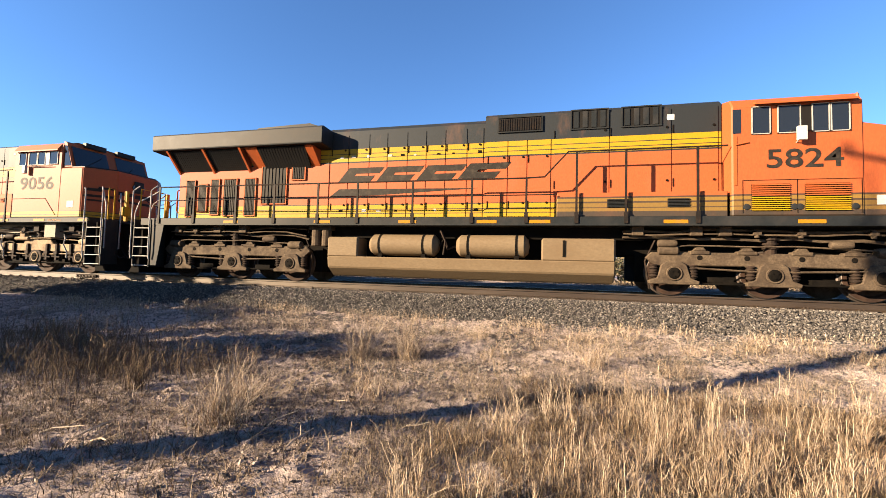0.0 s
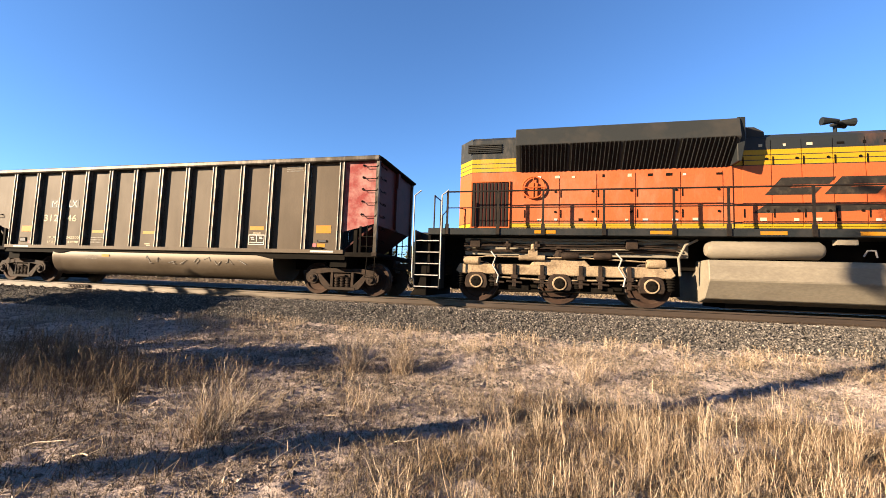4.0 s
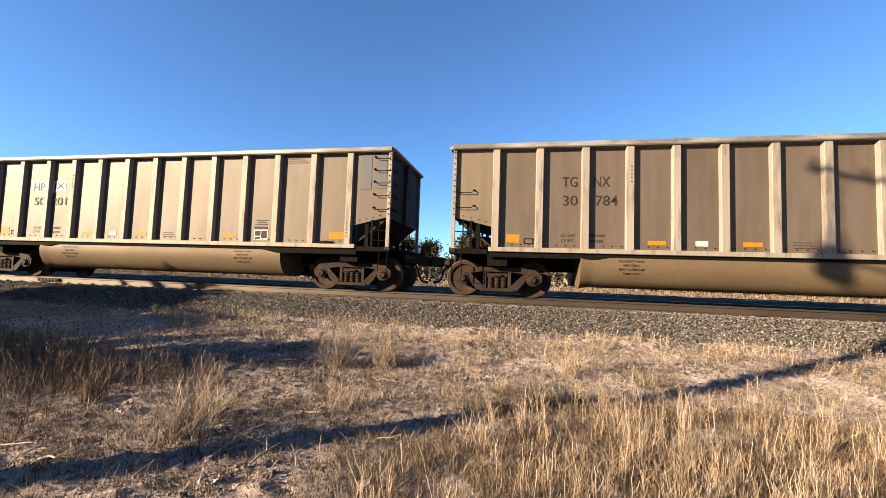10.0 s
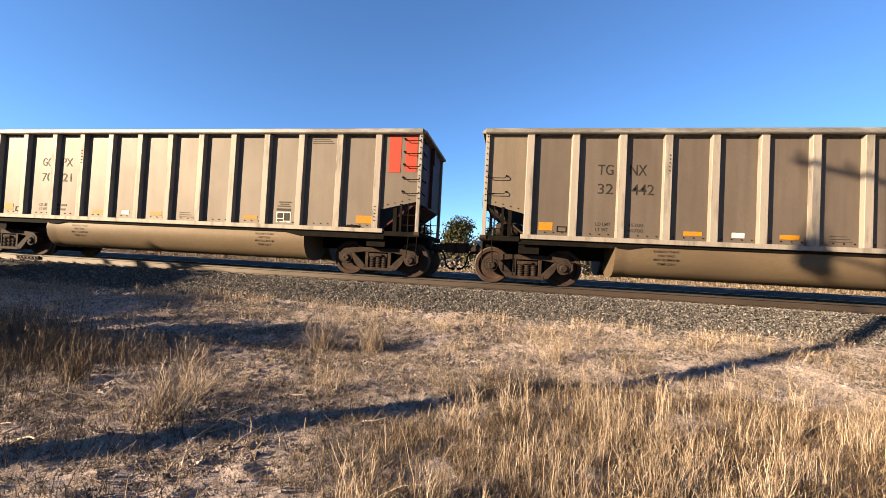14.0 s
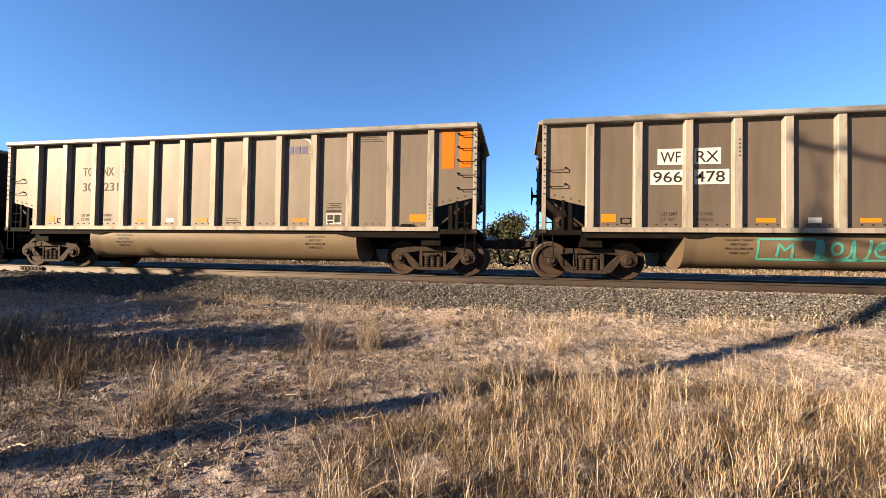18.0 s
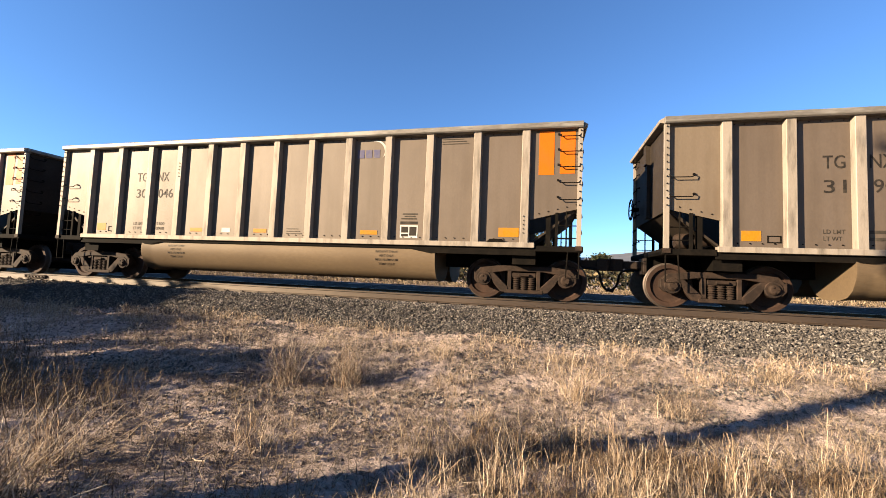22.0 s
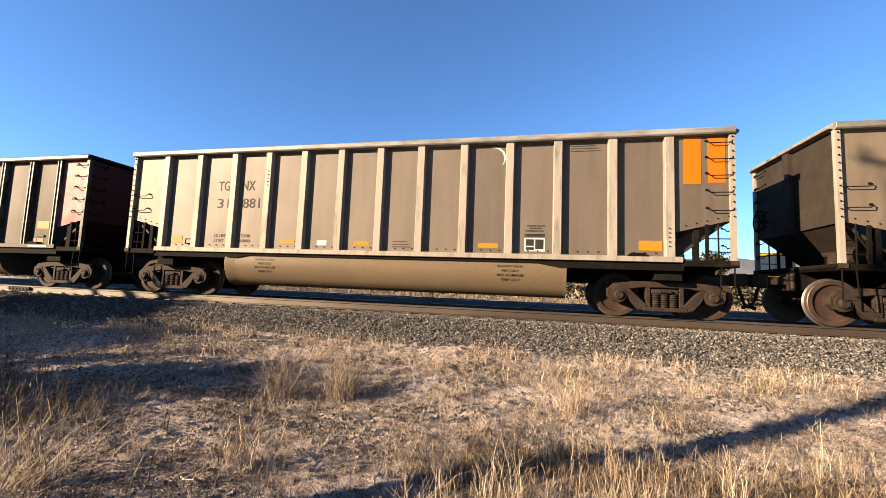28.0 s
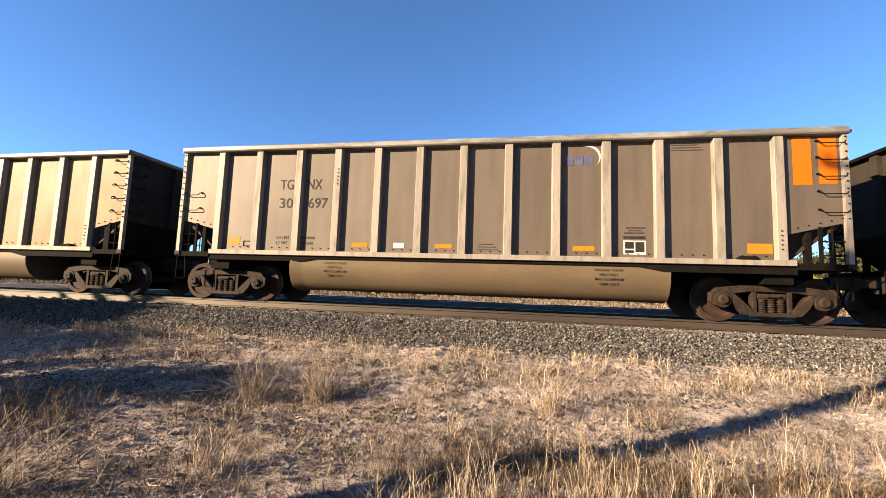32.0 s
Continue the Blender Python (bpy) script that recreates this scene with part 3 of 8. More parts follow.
def make_track():
    track = thing("railway_track", pose(0, 0, 0), "straight railway track with rusty rails on wooden ties", "track", "", "structure")
    prof = [(-0.075, -0.186), (0.075, -0.186), (0.075, -0.172), (0.012, -0.155), (0.010, -0.045), (0.037, -0.036), (0.037, -0.008), (0.028, 0.0), (-0.028, 0.0), (-0.037, -0.008), (-0.037, -0.036), (-0.010, -0.045), (-0.012, -0.155), (-0.075, -0.172)]
    for side in (-1, 1):
        g = Geo()
        g.prism([(side * 0.755 + a, b) for a, b in prof], "x", -420, 420)
        g.slot = 1
        g.prism([(side * 0.755 + a, b) for a, b in [(-0.03, 0.0005), (0.03, 0.0005), (0.03, 0.003), (-0.03, 0.003)]], "x", -420, 420)
        part("rail", g, [M_RAIL, M_RAILTOP], track, "rusty brown rail with a polished head")
    joint = part("joint_bar", Geo().box(-0.45, 0.45, -0.83, -0.775, -0.15, -0.05), M_TIE, track, "bolted joint bar on the near rail", (-15.6, 0, 0), 0.006)
    for i in range(6):
        part("bolt", lambda: Geo().rod((0, -0.87, -0.1), (0, -0.80, -0.1), 0.024, 6), M_RAIL, joint, at=(-0.35 + 0.14 * i, 0, 0), key="joint_bolt")
    rnd = random.Random(3)
    for i in range(150):
        x = -42 + i * 0.495 + rnd.uniform(-0.03, 0.03)
        tie = part("tie", lambda: Geo().box(-0.115, 0.115, -1.3, 1.3, -0.375, -0.19), M_TIE, track, at=pose(x, rnd.uniform(-0.04, 0.04), rnd.uniform(-0.012, 0.006), 0, 0, rnd.uniform(-1.2, 1.2)), bevel=0.012, key="tie")
        if -22 < x < 14:
            part("tie_plate", lambda: Geo().box(-0.09, 0.09, -0.94, -0.57, -0.19, -0.172).box(-0.05, -0.03, -0.85, -0.82, -0.18, -0.145).box(0.03, 0.05, -0.85, -0.82, -0.18, -0.145), M_RAIL, tie, key="tie_plate")
    return track


make_track()


# ---- rolling stock: shared parts ----
SPINNING = []   # (wheelset, x on its vehicle, radius, vehicle's place on the train)


def wheel_geo(r):
    g = Geo()
    for s in (-1, 1):
        g.slot = 0
        g.lathe([(0.0, s * 0.87), (0.11, s * 0.87), (0.12, s * 0.80), (0.2, s * 0.775), (r * 0.74, s * 0.80), (r * 0.80, s * 0.842), (r - 0.012, s * 0.845)], (0, 0, 0), "y", 28, False)
        g.slot = 1
        g.lathe([(r - 0.012, s * 0.845), (r - 0.002, s * 0.835), (r, s * 0.74), (r + 0.026, s * 0.715), (r + 0.022, s * 0.70), (r - 0.05, s * 0.695), (0.1, s * 0.71)], (0, 0, 0), "y", 28, False)
    g.slot = 0
    g.rod((0, -1.0, 0), (0, 1.0, 0), 0.085, 10)
    return g


def cap_geo():
    g = Geo().lathe([(0.0, -1.165), (0.075, -1.165), (0.105, -1.14), (0.115, -1.05), (0.10, -1.0)], (0, 0, 0), "y", 14)
    for i in range(3):
        a = math.pi / 2 + i * 2 * math.pi / 3
        g.rod((0.058 * math.cos(a), -1.18, 0.058 * math.sin(a)), (0.058 * math.cos(a), -1.16, 0.058 * math.sin(a)), 0.02, 6)
    return g


def wheelset(vehicle, u, x, r):
    w = part("wheelset", lambda: wheel_geo(r), [M_WHEEL, M_TREAD], vehicle, "rust-brown steel wheels with polished treads", (x, 0, r), smooth=True, key=("wheels", r))
    part("bearing_cap", cap_geo, M_TRUCK, w, "rusty bearing cap with three bolts", key="cap", smooth=True)
    part("bearing_cap", cap_geo, M_TRUCK, w, "rusty bearing cap with three bolts", pose(0, 0, 0, 0, 0, 180), key="cap", smooth=True)
    SPINNING.append((w, x, r, u))


def sideframe_geo():
    """Cast side frame of a freight truck, its outer face towards -y."""
    g = Geo()
    y0, y1 = -1.10, -0.94
    g.prism([(-1.08, 0.60), (-0.98, 0.70), (-0.55, 0.755), (0.55, 0.755), (0.98, 0.70), (1.08, 0.60), (1.05, 0.54), (0.72, 0.58), (0.4, 0.63), (-0.4, 0.63), (-0.72, 0.58), (-1.05, 0.54)], "y", y0, y1)
    for s in (-1, 1):
        g.prism([(s * 1.12, 0.60), (s * 1.12, 0.42), (s * 1.04, 0.33), (s * 0.99, 0.33), (s * 0.99, 0.56)], "y", y0, y1)
        g.prism([(s * 0.80, 0.58), (s * 0.68, 0.60), (s * 0.34, 0.27), (s * 0.38, 0.15), (s * 0.52, 0.17), (s * 0.66, 0.33)], "y", y0, y1)
        g.prism([(s * 0.36, 0.64), (s * 0.27, 0.64), (s * 0.27, 0.22), (s * 0.36, 0.22)], "y", y0 + 0.01, y1)
        g.rod((s * 0.889, y0 - 0.015, 0.457), (s * 0.889, y1, 0.457), 0.165, 14)
    g.box(-0.42, 0.42, y0 - 0.01, y1, 0.14, 0.225)
    g.box(-0.26, 0.26, y0 + 0.02, y1, 0.50, 0.60)
    g.rod((-0.12, y0 - 0.02, 0.55), (0.12, y0 - 0.02, 0.55), 0.035, 8)
    return g


def spring_geo():
    prof = []
    for i in range(25):
        prof.append((0.068 + (0.016 if (i // 2) % 2 else -0.006), 0.225 + i * 0.0115))
    return Geo().lathe(prof, (0, -1.03, 0), "z", 12)


def freight_truck(car, u, x):
    for s in (-1, 1):
        f = part("side_frame", sideframe_geo, M_TRUCK, car, "rusty cast truck side frame", pose(x, 0, 0, 0, 0, 0 if s < 0 else 180), 0.012, key="sideframe")
        for d in (-0.165, 0.0, 0.165):
            part("spring", spring_geo, M_TRUCK, f, "coil spring", (d, 0, 0), smooth=True, key="spring")
        for d in (1, -1):
            part("brake_shoe", lambda: Geo().prism([(d * 0.42, 0.3), (d * 0.5, 0.28), (d * 0.6, 0.5), (d * 0.52, 0.54)], "y", -0.82, -0.74), M_UNDER, f, key=("shoe", d))
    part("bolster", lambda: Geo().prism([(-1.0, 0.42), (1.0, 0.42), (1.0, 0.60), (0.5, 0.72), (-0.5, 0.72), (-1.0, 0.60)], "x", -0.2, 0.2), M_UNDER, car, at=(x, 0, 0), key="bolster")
    # added black block: deck shade behind the side frames, given as a solid
    part("brake_beam", lambda: Geo().box(-0.62, 0.62, -0.7, 0.7, 0.16, 0.80), M_UNDER, car, "black block standing in for the shade between the wheels", (x, 0, 0), key="shadeblock")
    for d in (-0.889, 0.889):
        wheelset(car, u, x + d, 0.457)


def coupler_geo():
    """A knuckle coupler and draft gear that look towards +x, from the end sill out."""
    g = Geo()
    g.box(-0.5, 0.1, -0.22, 0.22, 0.68, 1.05)
    g.box(0.1, 0.5, -0.075, 0.075, 0.80, 0.98)
    g.prism([(0.45, -0.14), (0.72, -0.16), (0.80, -0.06), (0.72, 0.02), (0.80, 0.12), (0.70, 0.2), (0.5, 0.14)], "z", 0.74, 1.02)
    return g


def hose_geo():
    pts = [(0.56, -0.32, 0.76), (0.63, -0.33, 0.66), (0.66, -0.34, 0.50), (0.70, -0.34, 0.38), (0.78, -0.33, 0.30), (0.90, -0.32, 0.275)]
    return Geo().tube(pts, 0.028, 6).rod((0.15, -0.28, 0.8), (0.57, -0.32, 0.76), 0.035, 6).rod((0.84, -0.33, 0.30), (0.93, -0.32, 0.27), 0.04, 6)


def rung_geo(length):
    """A bent grab iron along x, standing off a wall that faces -y."""
    a = length / 2
    g = Geo().tube([(-a, 0, 0.035), (-a, -0.075, 0.02), (-a + 0.04, -0.09, -0.03), (a - 0.04, -0.09, -0.03), (a, -0.075, 0.02), (a, 0, 0.035)], 0.011, 5)
    for s in (-1, 1):
        g.box(s * a - 0.02, s * a + 0.02, -0.035, 0.0, 0.02, 0.055)
    return g


# ---- coal gondolas ----
PERIOD = 16.18
HALF, TOP = 7.30, 3.84
POSTS = [-6.21, -5.15, -4.08, -3.08, -2.08, -1.08, -0.07, 0.93, 1.94, 2.96, 3.98, 5.08, 6.15]


STEEL_POSTS = [-6.17, -5.11, -4.00, -2.96, -1.96, -0.95, 0.05, 1.04, 2.02, 3.00, 3.99, 5.13, 6.21]
SLACK = {1: -0.10, 0: -0.04, -1: -0.13, -2: -0.22, -3: -0.28, -4: -0.19, -5: -0.215, -6: -0.19, -7: -0.20, -8: -0.23, -9: -0.23, -10: -0.33, -11: -0.38, -12: -0.375, -13: -0.48}   # metres each car stands off the even spacing


def post_geo(alu):
    if alu:
        return Geo().prism([(-0.10, -1.40), (-0.085, -1.525), (0.085, -1.525), (0.10, -1.40)], "z", 1.235, 3.73)
    g = Geo().prism([(-0.066, -1.40), (-0.066, -1.52), (-0.035, -1.505), (0.035, -1.505), (0.066, -1.52), (0.066, -1.40)], "z", 1.235, 3.73)
    g.slot = 1
    g.box(-0.069, -0.045, -1.53, -1.518, 1.24, 3.72).box(0.045, 0.069, -1.53, -1.518, 1.24, 3.72)
    return g


def rivet_geo():
    g = Geo()
    for i in range(12):
        for d in (0.2, 0.4, 0.6, 0.8):
            x = POSTS[i] + 1.03 * d
            g.rod((x, -1.425, 1.325), (x, -1.40, 1.325), 0.013, 5)
    for i in range(12):
        for d in (0.15, 0.32, 0.5, 0.68, 0.85):
            x = POSTS[i] + 1.033 * d
            g.rod((x, -1.42, 3.66), (x, -1.40, 3.66), 0.011, 5)
    for k in range(5):
        g.rod((POSTS[12] - 0.02, -1.545, 1.45 + 0.09 * k), (POSTS[12] - 0.02, -1.52, 1.45 + 0.09 * k), 0.013, 5)
        g.rod((POSTS[3] + 0.02, -1.545, 2.85 + 0.09 * k), (POSTS[3] + 0.02, -1.52, 2.85 + 0.09 * k), 0.013, 5)
    for s in (-1, 1):
        for k in range(5):
            x = s * (6.45 + 0.19 * k)
            z = 1.80 + 0.25 * (abs(x) - 6.33)
            g.rod((x, -1.455, z + 0.05), (x, -1.43, z + 0.05), 0.014, 5)
        for k in range(12):
            g.rod((s * 7.27, -1.545, 2.05 + 0.145 * k), (s * 7.27, -1.52, 2.05 + 0.145 * k), 0.014, 5)
    return g


def steel_rivet_geo():
    g = Geo()
    for x in STEEL_POSTS:
        for k in range(18):
            for s in (-1, 1):
                g.rod((x + s * 0.105, -1.42, 1.35 + 0.13 * k), (x + s * 0.105, -1.40, 1.35 + 0.13 * k), 0.012, 5)
    return g


def tub_geo():
    prof = [(-0.12, 1.07), (-1.42, 1.07), (-1.46, 0.92), (-1.43, 0.72), (-1.34, 0.52), (-1.2, 0.39), (-1.0, 0.33), (-0.55, 0.33), (-0.3, 0.42), (-0.12, 0.62)]
    g = Geo()
    n = len(prof)
    vs, fs = [], []
    rings = [(-4.17, 1.0), (-4.14, 1.0), (-3.93, 0.0), (-3.83, 0.0), (4.10, 0.0), (4.18, 0.25)]
    for x, k in rings:
        vs += [(x, a * (1 + 0.03 * k), b - 0.035 * k * (1.07 - b)) for a, b in prof]
    for i in range(5):
        fs += [(i * n + j, i * n + (j + 1) % n, (i + 1) * n + (j + 1) % n, (i + 1) * n + j) for j in range(n)]
    fs += [tuple(range(n)), tuple(range(5 * n, 6 * n))]
    return g.add(vs, fs)


def end_panel_geo(s):
    """The side sheet beyond the last post, cut off on a slope above the platform."""
    a = 6.16
    return Geo().prism([(s * a, 1.72), (s * 7.24, 1.98), (s * 7.24, 3.73), (s * a, 3.73)], "y", -1.44, -1.38)


def slope_geo():
    return Geo().prism([(6.2, 1.20), (6.26, 1.20), (7.24, 1.96), (7.24, 2.04)], "y", -1.37, 1.37)


def ladder_stile_geo():
    return Geo().box(7.225, 7.315, -1.52, -1.43, 1.19, 3.76)


def stand_geo():
    g = Geo()
    g.box(6.60, 6.70, -1.40, -1.30, 1.18, 1.85)
    g.box(6.79, 6.85, -1.47, -1.43, 1.18, 1.9)
    g.rod((7.02, -1.45, 1.18), (7.02, -1.45, 1.93), 0.016, 6)
    g.rod((6.80, -1.45, 1.62), (7.25, -1.45, 1.62), 0.012, 5)
    g.rod((6.84, -1.45, 1.36), (7.25, -1.45, 1.36), 0.012, 5)
    return g


def step_geo():
    return Geo().tube([(7.28, -1.48, 1.1), (7.28, -1.48, 0.52), (7.02, -1.48, 0.52), (7.06, -1.48, 1.1)], 0.014, 5)


def brake_wheel_geo():
    g = Geo()
    ring = [(-7.48, 0.9 + 0.26 * math.cos(a), 2.35 + 0.26 * math.sin(a)) for a in [i * math.pi / 12 for i in range(25)]]
    g.tube(ring, 0.017, 5)
    for i in range(5):
        a = i * 2 * math.pi / 5
        g.rod((-7.44, 0.9, 2.35), (-7.48, 0.9 + 0.25 * math.cos(a), 2.35 + 0.25 * math.sin(a)), 0.012, 5)
    g.rod((-7.3, 0.9, 2.35), (-7.46, 0.9, 2.35), 0.05, 8)
    return g


def gondola(k, kind, patch, marks, white_box, extra):
    """One coal gondola, k cars behind (negative) the reference car."""
    u = k * PERIOD + SLACK.get(k, 0.0)
    body, post, tub = {"alu": (M_ALU, M_ALUPOST, M_TUB), "tan": (M_TAN, M_ALUPOST, M_TANTUB), "brown": (M_BROWN, M_BROWNPOST, M_TUB), "grey": (M_GREY, M_GREYPOST, M_GREYTUB)}[kind]
    alu = kind in ("alu", "tan")
    words = {"alu": "dusty tan aluminium coal gondola with ribbed sides, rolling on the track", "tan": "yellowish tan coal gondola with ribbed sides and no end patch",
             "brown": "brown steel coal gondola with tan tub and yellow end patch", "grey": "grey-brown steel coal gondola with a faded red end"}[kind]
    if kind == "alu":
        words = {"orange": "dusty tan aluminium coal gondola with an orange end patch", "red": "dusty tan aluminium coal gondola with a red end patch",
                 "yellow": "dusty tan aluminium coal gondola with a yellow end patch", "grey": "dusty tan aluminium coal gondola with a grey end patch"}[patch]
    if "teal" in extra:
        words = "dusty tan aluminium coal gondola with teal spray paint on its tub"
    car = thing("coal_gondola", pose(u, 0, 0), words, "coal car", "coal cars of the train")
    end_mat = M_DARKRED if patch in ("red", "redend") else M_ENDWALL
    for s in (-1, 1):
        turn = 0 if s < 0 else 180
        places = POSTS if alu else STEEL_POSTS
        for i in range(12):
            c, h = (places[i] + places[i + 1]) / 2, (places[i + 1] - places[i]) / 2 - 0.07
            part("side_panel", lambda: Geo().box(-h, h, -1.405, -1.37, 1.22, 3.74), body, car, at=pose(c if s < 0 else -c, 0, 0, 0, 0, turn), key=("panel", round(h, 3)))
        for x in places:
            part("side_post", lambda: post_geo(alu), post if alu else [post, M_EDGE if kind == "grey" else M_BROWNEDGE], car, at=pose(x if s < 0 else -x, 0, 0, 0, 0, turn), key=("post", alu), bevel=0.008 if alu else 0.0)
        for e in (-1, 1):
            near = s < 0
            m = M_RED if (patch == "redend" and e * (1 if near else -1) > 0 and near) else M_ALUEND if (alu and near and e < 0) else body
            part("end_panel", lambda: end_panel_geo(e), m, car, at=pose(0, 0, 0, 0, 0, turn), key=("endpanel", e))
            # brown cars: sunlit cream is put into this stile's colour by the pale post material
            part("ladder_stile", ladder_stile_geo if e > 0 else (lambda: Geo().box(-7.315, -7.225, -1.52, -1.43, 1.19, 3.76)), M_ALUPOST if kind == "brown" and e < 0 else post, car, at=pose(0, 0, 0, 0, 0, turn), key=("stile", e))
            part("stile_foot", lambda: Geo().box(e * 7.27 - 0.07, e * 7.27 + 0.07, -1.53, -1.42, 1.10, 1.19), M_TRUCK, car, "rusty foot bracket of the stile", pose(0, 0, 0, 0, 0, turn), key=("stilefoot", e))
        part("top_chord", lambda: Geo().prism([(-1.36, 3.70), (-1.555, 3.70), (-1.585, 3.73), (-1.585, 3.82), (-1.56, 3.84), (-1.36, 3.84)], "x", -7.32, 7.32), M_CHORD if alu else post, car, at=pose(0, 0, 0, 0, 0, turn), key="chord", label="dented top chord", bevel=0.006)
        part("side_sill", lambda: Geo().prism([(-1.37, 1.135), (-1.535, 1.135), (-1.535, 1.245), (-1.37, 1.245)], "x", -6.37, 6.37), post if alu else body, car, at=pose(0, 0, 0, 0, 0, turn), key="sill", bevel=0.006)
        part("tub", tub_geo, tub, car, "rounded bathtub floor between the trucks", pose(0, 0, 0, 0, 0, turn), smooth=True, key="tub")
        tagged(part("rivets", rivet_geo if alu else steel_rivet_geo, M_UNDER, car, at=pose(0, 0, 0, 0, 0, turn), key=("rivets", alu)), kind="stuff")
    for e in (-1, 1):
        flip = pose(0, 0, 0, 0, 0, 0 if e > 0 else 180)
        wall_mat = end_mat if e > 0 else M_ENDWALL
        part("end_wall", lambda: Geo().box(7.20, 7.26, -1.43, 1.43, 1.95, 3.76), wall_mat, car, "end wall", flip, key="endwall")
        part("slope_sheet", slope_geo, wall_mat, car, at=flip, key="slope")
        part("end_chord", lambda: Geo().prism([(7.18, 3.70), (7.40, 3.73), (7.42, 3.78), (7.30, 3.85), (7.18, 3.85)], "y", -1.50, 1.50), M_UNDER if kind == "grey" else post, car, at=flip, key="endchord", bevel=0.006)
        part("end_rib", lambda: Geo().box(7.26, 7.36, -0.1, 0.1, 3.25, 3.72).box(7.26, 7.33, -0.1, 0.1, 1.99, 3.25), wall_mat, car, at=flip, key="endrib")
        part("platform", lambda: Geo().box(6.38, 7.36, -1.5, 1.5, 1.06, 1.185), M_UNDER, car, "end platform", flip, key="platform", bevel=0.01)
        part("coupler", coupler_geo, M_COUPLER, car, "knuckle coupler", flip @ Matrix.Translation((7.32, 0, 0)), key="coupler", bevel=0.015)
        part("air_hose", hose_geo, M_RUBBER, car, "black air hose", flip @ Matrix.Translation((7.2, 0, 0)), key="hose")
        for s in (-1, 1):
            f2 = pose(0, 0, 0, 0, 0, 0 if s < 0 else 180)
            part("end_stanchion", (lambda: stand_geo()) if e * -s > 0 else mirrored(stand_geo), M_UNDER, car, at=f2, key=("stand", e * -s))
            part("sill_step", (lambda: step_geo()) if e * -s > 0 else mirrored(step_geo), M_UNDER, car, at=f2, key=("sillstep", e * -s))
        for z in (3.58, 3.25, 2.9, 2.55, 2.2, 1.85, 1.5):
            part("grab_iron", lambda: rung_geo(0.42), M_UNDER, car, at=pose(e * 7.25, -1.2 * e, z, 0, 0, 90 * e), key="rung42")
    for z in (3.56, 3.23, 2.90, 2.56, 2.20):
        part("grab_iron", lambda: rung_geo(0.46), M_UNDER, car, at=pose(7.06, -1.44, z), key="rung46")
        part("grab_iron", lambda: rung_geo(0.46), M_UNDER, car, at=pose(-7.06, 1.44, z, 0, 0, 180), key="rung46")
    for z in (2.25,) if kind == "grey" else (2.64, 2.25):
        part("grab_iron", lambda: rung_geo(0.46), M_UNDER, car, at=pose(-7.0, -1.44, z), key="rung46")
        part("grab_iron", lambda: rung_geo(0.46), M_UNDER, car, at=pose(7.0, 1.44, z, 0, 0, 180), key="rung46")
    part("brake_wheel", brake_wheel_geo, M_UNDER, car, "round hand brake wheel", key="brakewheel")
    part("air_reservoir", lambda: Geo().lathe([(0.0, -7.0), (0.13, -6.98), (0.17, -6.9), (0.17, -6.42), (0.13, -6.33), (0.0, -6.3)], (0, -0.95, 1.38), "x", 16), M_TRUCK, car, "rusty air reservoir on the end platform", smooth=True, key="reservoir")
    part("brake_valve", lambda: Geo().box(-6.75, -6.45, -0.45, -0.2, 1.185, 1.5).rod((-6.6, -0.5, 1.5), (-6.6, 0.1, 1.5), 0.08, 10).tube([(-6.6, -0.6, 1.25), (-6.4, -0.9, 1.45), (-6.35, -1.2, 1.3), (-6.6, -1.3, 1.2)], 0.018, 5), M_TRUCK, car, "brake valve and pipes", key="valve")
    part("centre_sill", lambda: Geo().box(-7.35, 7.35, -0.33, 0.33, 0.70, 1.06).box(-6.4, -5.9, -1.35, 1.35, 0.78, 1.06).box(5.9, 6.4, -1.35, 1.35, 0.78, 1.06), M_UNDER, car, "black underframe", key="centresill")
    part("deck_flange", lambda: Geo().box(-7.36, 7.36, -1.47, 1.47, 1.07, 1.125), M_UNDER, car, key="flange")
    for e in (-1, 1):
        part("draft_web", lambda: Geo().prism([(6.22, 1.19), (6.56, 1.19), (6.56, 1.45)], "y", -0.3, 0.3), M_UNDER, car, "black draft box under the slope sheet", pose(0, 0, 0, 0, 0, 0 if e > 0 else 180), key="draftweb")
    part("flange_lip", lambda: Geo().prism([(3.55, 1.07), (4.05, 0.97), (6.4, 0.97), (6.4, 1.07)], "y", -1.475, -1.455), M_UNDER, car, key="lip")
    part("flange_lip", lambda: Geo().prism([(-3.55, 1.07), (-3.85, 1.0), (-6.4, 1.0), (-6.4, 1.07)], "y", -1.475, -1.455), M_UNDER, car, key="lip2")
    part("floor", lambda: Geo().box(-6.2, 6.2, -1.36, 1.36, 1.13, 1.2), M_UNDER, car, "coal-dusted floor", key="floor")
    part("jacking_pad", lambda: Geo().prism([(5.35, 1.245), (5.42, 1.31), (5.68, 1.31), (5.75, 1.245)], "y", -1.55, -1.41), M_UNDER, car, key="pad")
    for s in (-1, 1):
        freight_truck(car, u, s * 6.155)
    decorate(car, kind, patch, marks, white_box, extra)
    return car


def mirrored(fn):
    def made():
        g = fn()
        g.v = [(-x, y, z) for x, y, z in g.v]
        return g
    return made


def plate(car, name, x0, x1, z0, z1, mat, label="", y=-1.411):
    return part(name, lambda: Geo().box(x0, x1, y, y + 0.006, z0, z1), mat, car, label, key=("plate", x0, x1, z0, z1, y))


